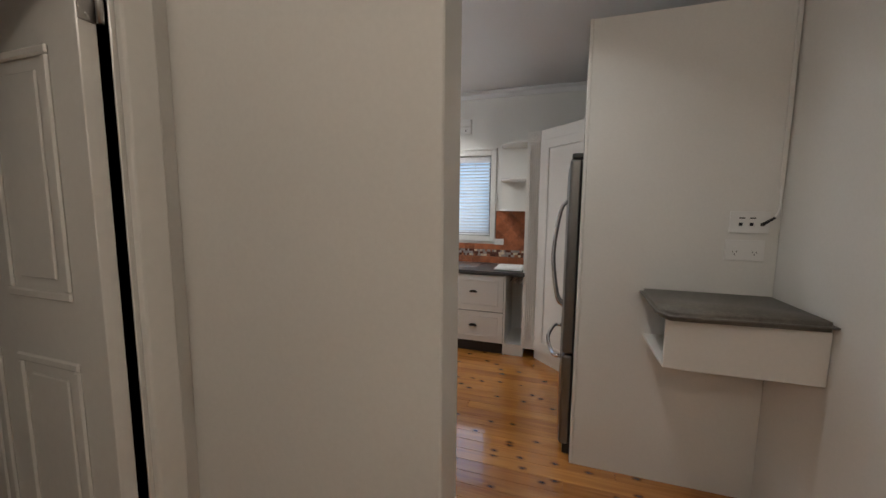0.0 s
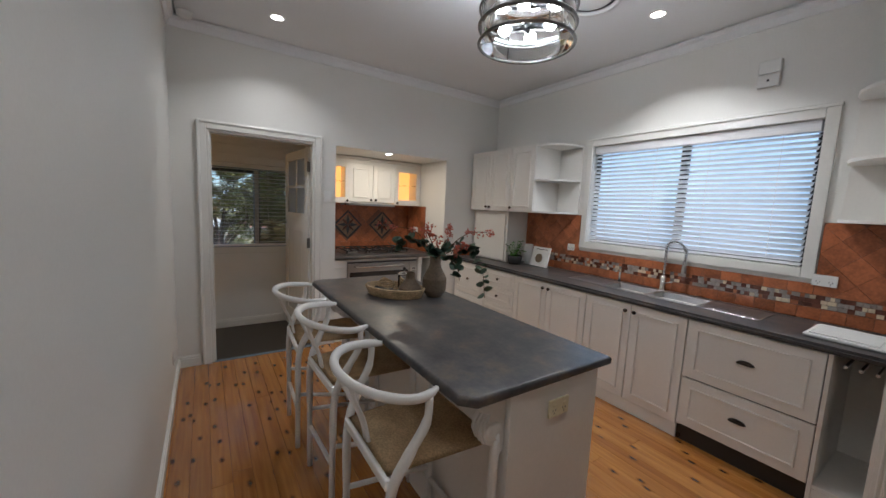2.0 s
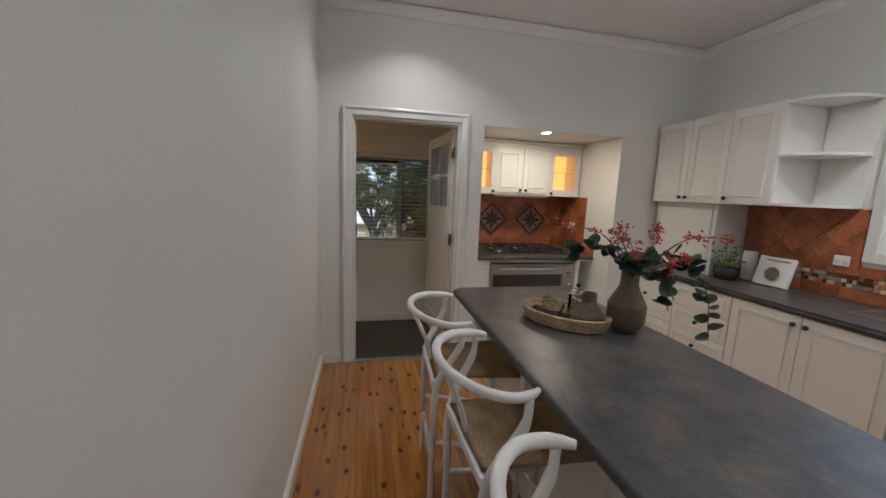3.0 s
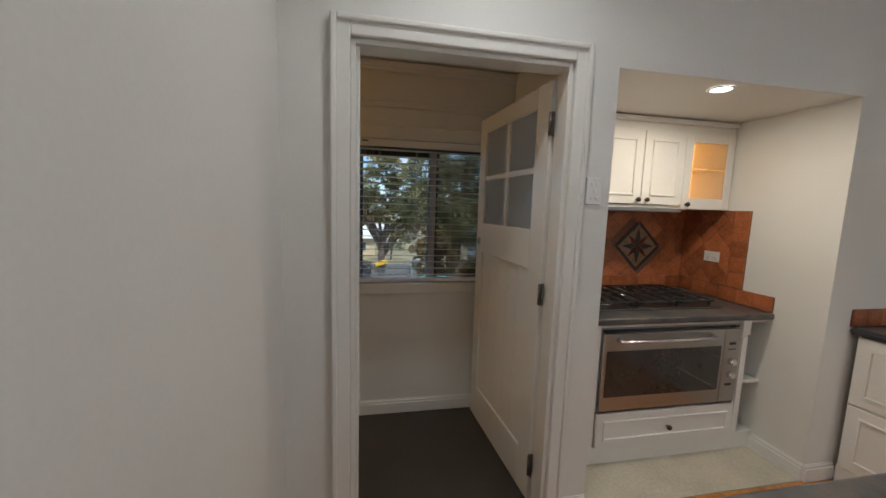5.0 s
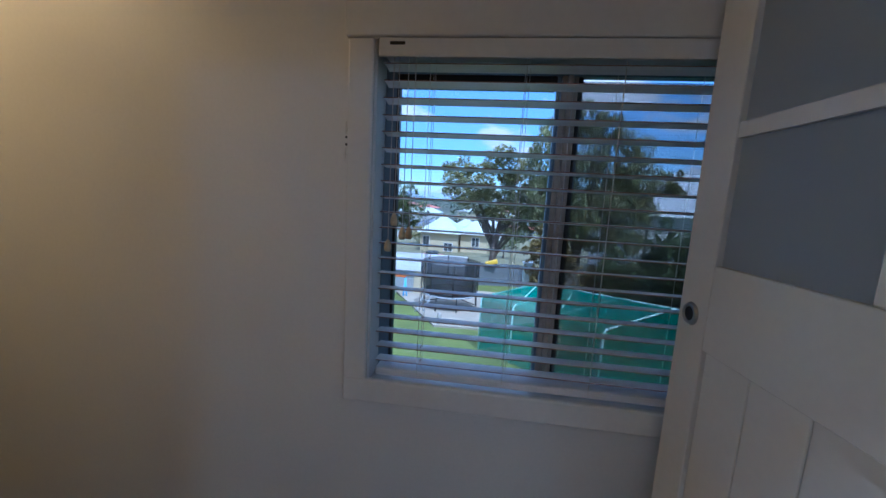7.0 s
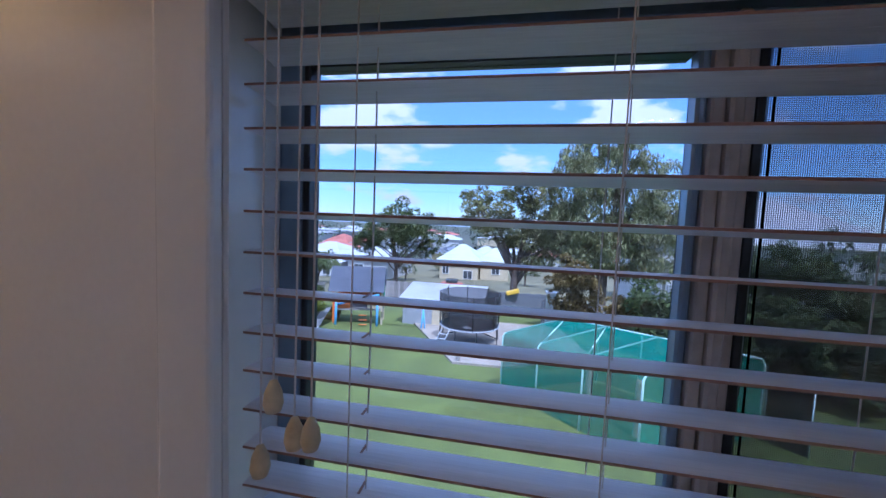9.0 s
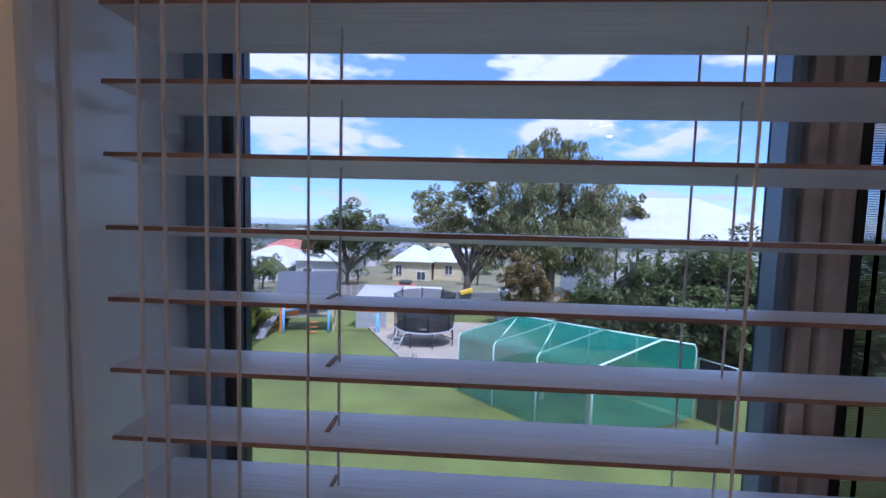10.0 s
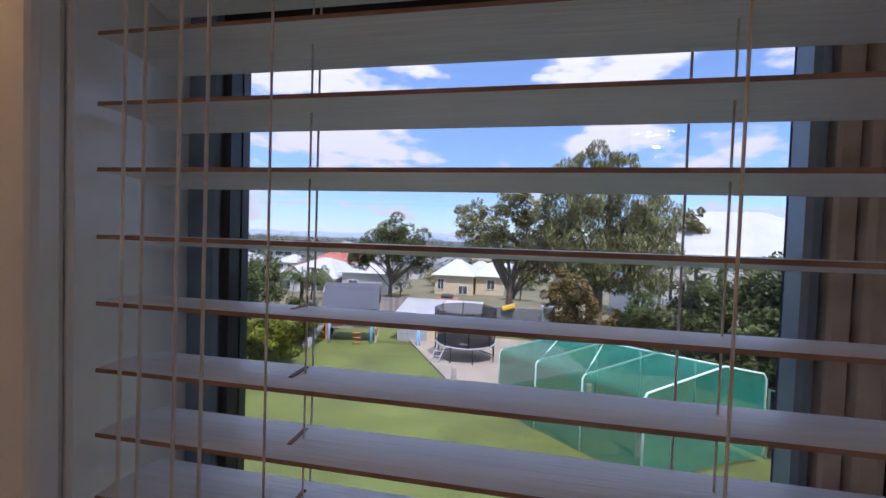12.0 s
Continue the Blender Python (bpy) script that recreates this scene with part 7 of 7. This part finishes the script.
# far roofs, woods and hills
rf = random.Random(21)
for k in range(16):
    fx = -rf.uniform(88, 128)
    fy = -75 + k * 9.5 + rf.uniform(-2, 2)
    bzz = -10.1
    hh = rf.uniform(3, 4.6)
    house(fx - rf.uniform(8, 13), fx, fy - rf.uniform(3, 5), fy + rf.uniform(3, 5), bzz, bzz + hh, bzz + hh + rf.uniform(1.4, 2.4), rf.choice((WHITE_WALL, YELLOW_WALL, GREY_WALL)), rf.choice((ZINC, ZINC, ROOF_GREEN, ROOF_RED, ROOF_GREY)), "small house across the street with pale walls", ((-1.4, 1.2, 1.2, 1.2), (1.4, 1.2, 1.2, 1.2)))
for cx, cy, cl_, cw_, chh in ((-150, -92, 26, 22, 5.4), (-178, -84, 20, 30, 6.2), (-205, -128, 24, 44, 6.0)):
    cb_ = thing("commercial_building", cx, cy, -10.1, "long pale flat roofed building across the suburb", "building")
    part("wall", box(-cl_ / 2, cl_ / 2, -cw_ / 2, cw_ / 2, 0, chh), WHITE_WALL, cb_)
    part("roof", box(-cl_ / 2 - 1, cl_ / 2 + 1.2, -cw_ / 2 - 1, cw_ / 2 + 1, chh, chh + 0.6), ZINC, cb_)
    for i in range(int(cw_ / 4)):
        y = -cw_ / 2 + 2 + i * 4
        for z in (1.0, 3.4):
            part("window", box(cl_ / 2, cl_ / 2 + 0.1, y - 1.4, y + 1.4, z, z + 1.3), GLASS_FAR, cb_)
for k, (tx, ty, hh) in enumerate(((-58, -15, 6), (-60, 3, 7), (-56, 8, 6), (-70, -38, 7), (-80, -14, 6), (-82, 6, 8), (-48, -24, 5))):
    tree(tx, ty, hh, [(0, 0, hh * 0.62, hh * 0.34, hh * 0.36, hh * 0.34)], 1500, 0.36, 0.1, 90 + k, rf.choice((LEAF_A, LEAF_B, LEAF_D)), "leafy garden tree between the cottages", 0.16, "tree", 3)
for k in range(26):
    fx = -rf.uniform(130, 420)
    fy = fx * rf.uniform(-0.55, 0.95)
    hh = rf.uniform(3, 6)
    bzz = -10.1
    house(fx - rf.uniform(8, 16), fx, fy - rf.uniform(5, 14), fy + rf.uniform(5, 14), bzz, bzz + hh, bzz + hh + rf.uniform(1.2, 2.6), rf.choice((WHITE_WALL, YELLOW_WALL)), rf.choice((ZINC, ZINC, ROOF_GREEN, ROOF_RED)), "small distant house with pale walls", ())
crowns = []
for k in range(420):
    fx = -rf.uniform(88, 620)
    fy = fx * rf.uniform(-1.2, 1.3)
    s = rf.uniform(2.2, 4.2) * (1 + abs(fx) / 500)
    crowns.append((fx, fy, -10 + s * 0.8, s * 1.4, s * 1.4, s))
v_, f_ = leaves(crowns, 42000, 1.9, 0.2, 77)
me = bpy.data.meshes.new("distant_trees")
me.from_pydata([tuple(v) for v in v_], [], f_)
me.materials.append(FAR_WOOD)
tagged(new("distant_trees", me), "scattered dark green trees far across the suburb", "trees", "", "stuff")
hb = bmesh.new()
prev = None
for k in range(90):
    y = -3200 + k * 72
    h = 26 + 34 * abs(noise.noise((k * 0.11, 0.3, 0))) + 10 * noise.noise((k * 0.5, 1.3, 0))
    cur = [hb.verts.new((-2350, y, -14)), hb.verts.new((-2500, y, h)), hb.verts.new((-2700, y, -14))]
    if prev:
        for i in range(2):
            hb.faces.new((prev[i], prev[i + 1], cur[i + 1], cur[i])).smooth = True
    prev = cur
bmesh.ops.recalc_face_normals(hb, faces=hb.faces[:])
setting("backdrop_hills", hb, FAR_HILL, "low hills on the horizon, coloured blue for distance haze")
# the yard lies a few degrees off the line of the house
YARD_TURN = Matrix.Translation((-4.85, 0.48, 0)) @ Matrix.Rotation(radians(-0.15), 4, "Z") @ Matrix.Translation((4.85, -0.48, 0))
for ob in list(bpy.data.objects):
    if ob not in BEFORE_YARD and ob.parent is None and ob.name != "ground":
        ob.matrix_basis = YARD_TURN @ ob.matrix_basis
# added backdrop wall outside the kitchen window, grey to dim the light between slats
setting("backdrop_neighbour", box(-6.0, 3.0, 6.3, 6.5, -3, 2.6), GREY_WALL, "added grey backdrop wall outside the kitchen blind")

# ---- floors, laid piece by piece ----
fl_ = new("floor")
tagged(fl_, "glossy knotty pine floorboards", "", "", "structure")
rb_ = random.Random(3)
PW_ = 0.097
row = 0
y = -2.7
while y < 2.93:
    x = (-4.0 if y > -0.12 else -3.1) - rb_.uniform(0, 1.6)
    lim = -4.0 if y > -0.12 else -3.1
    while x < E_X:
        ln = rb_.uniform(1.7, 3.4)
        x0, x1 = max(x, lim), min(x + ln, E_X)
        if x1 - x0 > 0.05:
            part("plank", box(x0 + 0.0005, x1 - 0.0005, y + 0.0006, y + PW_ - 0.0006, -0.02, 0.0, 0.0012), FLOORBOARD, fl_)
        x += ln
    y += PW_
    row += 1
setting("floor_under_bench", box(-4.0, E_X, 2.93, N_Y, -0.02, -0.002), FLOORBOARD, "floorboards under the bench")
setting("floor_porch", box(PORCH_X, W_X - 0.002, -2.0, ALC[0] - 0.07, -0.02, 0.0), MAT_DARK, "dark brown vinyl porch floor")
setting("floor_alcove", box(-4.96, W_X - 0.002, ALC[0], ALC[1], -0.02, 0.003), ALCOVE_TILE, "beige tile floor in the alcove")


# ---- wall tiles ----
def clip(poly, u0, u1, v0, v1):
    for axis, lim, sign in ((0, u0, 1), (0, u1, -1), (1, v0, 1), (1, v1, -1)):
        out = []
        for i, p in enumerate(poly):
            q = poly[(i + 1) % len(poly)]
            a, b = sign * (p[axis] - lim), sign * (q[axis] - lim)
            if a >= 0:
                out.append(p)
            if a * b < 0:
                t = a / (a - b)
                out.append((p[0] + t * (q[0] - p[0]), p[1] + t * (q[1] - p[1])))
        poly = out
        if len(poly) < 3:
            return []
    return poly


def area(poly):
    return abs(sum(p[0] * q[1] - q[0] * p[1] for p, q in zip(poly, poly[1:] + poly[:1]))) / 2


def tile(poly, m, material, parent, thick=0.007, name="tile"):
    """One tile: an outline in (u, v) on a wall whose pose is m, with u along its x, v along its y."""
    cu, cv = sum(p[0] for p in poly) / len(poly), sum(p[1] for p in poly) / len(poly)
    bm = bmesh.new()
    rings = []
    for inset, w_ in ((0.0008, 0.0), (0.0008, thick - 0.0015), (0.003, thick)):
        ring = []
        for u, v in poly:
            d = math.hypot(u - cu, v - cv) or 1
            f = max(0.2, 1 - inset * 1.3 / d)
            ring.append(bm.verts.new(m @ Vector((cu + (u - cu) * f, cv + (v - cv) * f, w_))))
        rings.append(ring)
    n = len(poly)
    for r0, r1 in zip(rings, rings[1:]):
        for i in range(n):
            bm.faces.new((r0[i], r0[(i + 1) % n], r1[(i + 1) % n], r1[i]))
    bm.faces.new(rings[-1])
    bmesh.ops.recalc_face_normals(bm, faces=bm.faces[:])
    return part(name, bm, material, parent)


def diagonal(u0, u1, v0, v1, s, m, parent, keep_out=()):
    h = s / math.sqrt(2)
    i = -1
    ku = int((u1 - u0) / h) + 2
    kv = int((v1 - v0) / h) + 2
    for a in range(-1, ku):
        for b in range(-1, kv):
            if (a + b) % 2:
                continue
            cu, cv = u0 + a * h, v0 + b * h
            if any(abs(cu - q[0]) + abs(cv - q[1]) < q[2] for q in keep_out):
                continue
            poly = clip([(cu + h, cv), (cu, cv + h), (cu - h, cv), (cu, cv - h)], u0, u1, v0, v1)
            if poly and area(poly) > 0.0004:
                tile(poly, m, TERRA, parent)


def square_row(u0, u1, v0, v1, s, m, parent):
    n = max(1, round((u1 - u0) / s))
    for i in range(n):
        a, b = u0 + (u1 - u0) * i / n, u0 + (u1 - u0) * (i + 1) / n
        tile([(a, v0), (b, v0), (b, v1), (a, v1)], m, TERRA, parent)


bs = new("splashback_north")
tagged(bs, "terracotta tile splashback with a mosaic strip", "", "", "structure")
gb_ = box(-3.355, -0.445, N_Y - 0.005, N_Y, 0.892, 1.115)
box(-3.355, KW[0] - 0.07, N_Y - 0.005, N_Y, 1.115, 1.488, bm=gb_)
box(KW[1] + 0.07, -0.445, N_Y - 0.005, N_Y, 1.115, 1.52, bm=gb_)
part("grout", gb_, GROUT, bs)
mn_ = Matrix.Translation((0, N_Y - 0.005, 0)) @ Matrix(((1, 0, 0, 0), (0, 0, -1, 0), (0, 1, 0, 0), (0, 0, 0, 1)))
square_row(-3.35, -0.45, 0.893, 0.972, 0.11, mn_, bs)
diagonal(-3.35, KW[0] - 0.072, 1.058, 1.486, 0.125, mn_, bs)
diagonal(KW[1] + 0.072, -0.45, 1.058, 1.518, 0.125, mn_, bs)
square_row(KW[0] - 0.07, KW[1] + 0.07, 1.058, 1.125, 0.125, mn_, bs)
rm = random.Random(17)
for r_ in range(3):
    u = -3.35
    while u < -0.46:
        w_ = rm.choice((0.022, 0.03, 0.042))
        u1 = min(u + w_, -0.45)
        tile([(u, 0.975 + 0.027 * r_), (u1, 0.975 + 0.027 * r_), (u1, 1.001 + 0.027 * r_), (u, 1.001 + 0.027 * r_)], mn_, rm.choice((MOS_A, MOS_B, MOS_B, MOS_C, MOS_C, TERRA)), bs, 0.006, "mosaic_piece")
        u = u1
ups = new("splashback_upstand")
tagged(ups, "low terracotta tile upstand at the end of the bench", "", "", "structure")
part("grout", box(W_X, W_X + 0.004, 2.862, 3.165, 0.892, 0.985), GROUT, ups)
square_row(2.863, 3.164, 0.893, 0.984, 0.10, Matrix.Translation((W_X + 0.004, 0, 0)) @ Matrix(((0, 0, 1, 0), (1, 0, 0, 0), (0, 1, 0, 0), (0, 0, 0, 1))), ups)
bw_ = new("splashback_alcove")
tagged(bw_, "terracotta tile splashback with two star medallions", "", "", "structure")
gb_ = box(-4.96, -4.955, ALC[0] + 0.001, ALC[1] - 0.001, 0.892, 1.498)
box(-4.955, -4.458, ALC[1] - 0.005, ALC[1], 0.892, 1.498, bm=gb_)
box(-4.458, -4.262, ALC[1] - 0.005, ALC[1], 0.892, 0.985, bm=gb_)
part("grout", gb_, GROUT, bw_)
mw_ = Matrix.Translation((-4.955, 0, 0)) @ Matrix(((0, 0, 1, 0), (1, 0, 0, 0), (0, 1, 0, 0), (0, 0, 0, 1)))
me_ = Matrix.Translation((0, ALC[1] - 0.005, 0)) @ Matrix(((1, 0, 0, 0), (0, 0, -1, 0), (0, 1, 0, 0), (0, 0, 0, 1)))
SR = 0.195
stars = ((1.80, 1.215), (2.29, 1.215))
square_row(ALC[0] + 0.002, ALC[1] - 0.012, 0.893, 0.99, 0.12, mw_, bw_)
diagonal(ALC[0] + 0.002, ALC[1] - 0.012, 0.992, 1.496, 0.125, mw_, bw_, [(a, b, SR + 0.01) for a, b in stars])
square_row(-4.945, -4.263, 0.893, 0.985, 0.115, me_, bw_)
diagonal(-4.945, -4.565, 0.99, 1.496, 0.125, me_, bw_)
for i in range(5):
    tile([(-4.563, 0.99 + 0.1015 * i), (-4.460, 0.99 + 0.1015 * i), (-4.460, 1.0895 + 0.1015 * i), (-4.563, 1.0895 + 0.1015 * i)], me_, TERRA, bw_)
for su, sv_ in stars:
    md = new("star_medallion")
    md.parent = bw_
    corners = [(su + SR, sv_), (su, sv_ + SR), (su - SR, sv_), (su, sv_ - SR)]
    inner = [(su + (u - su) * 0.84, sv_ + (v - sv_) * 0.84) for u, v in corners]
    for i in range(4):
        j = (i + 1) % 4
        tile([corners[i], corners[j], inner[j], inner[i]], mw_, STAR_DARK, md, 0.008, "border_bar")
    tile(inner, mw_, STAR_CREAM, md, 0.0065, "field")
    for k in range(8):
        a = radians(45 * k)
        R_ = SR * (0.70 if k % 2 == 0 else 0.58)
        p = lambda r_, t_: (su + r_ * math.cos(t_), sv_ + r_ * math.sin(t_))
        tile([(su, sv_), p(R_ * 0.45, a - 0.39), p(R_, a), p(R_ * 0.45, a + 0.39)], mw_, STAR_DARK if k % 2 == 0 else MOS_B, md, 0.0095, "star_point")
plate("power_point", -4.69, ALC[1] - 0.012, 1.175, 0.115, 0.072, "y", "white double power point on the alcove tiles")
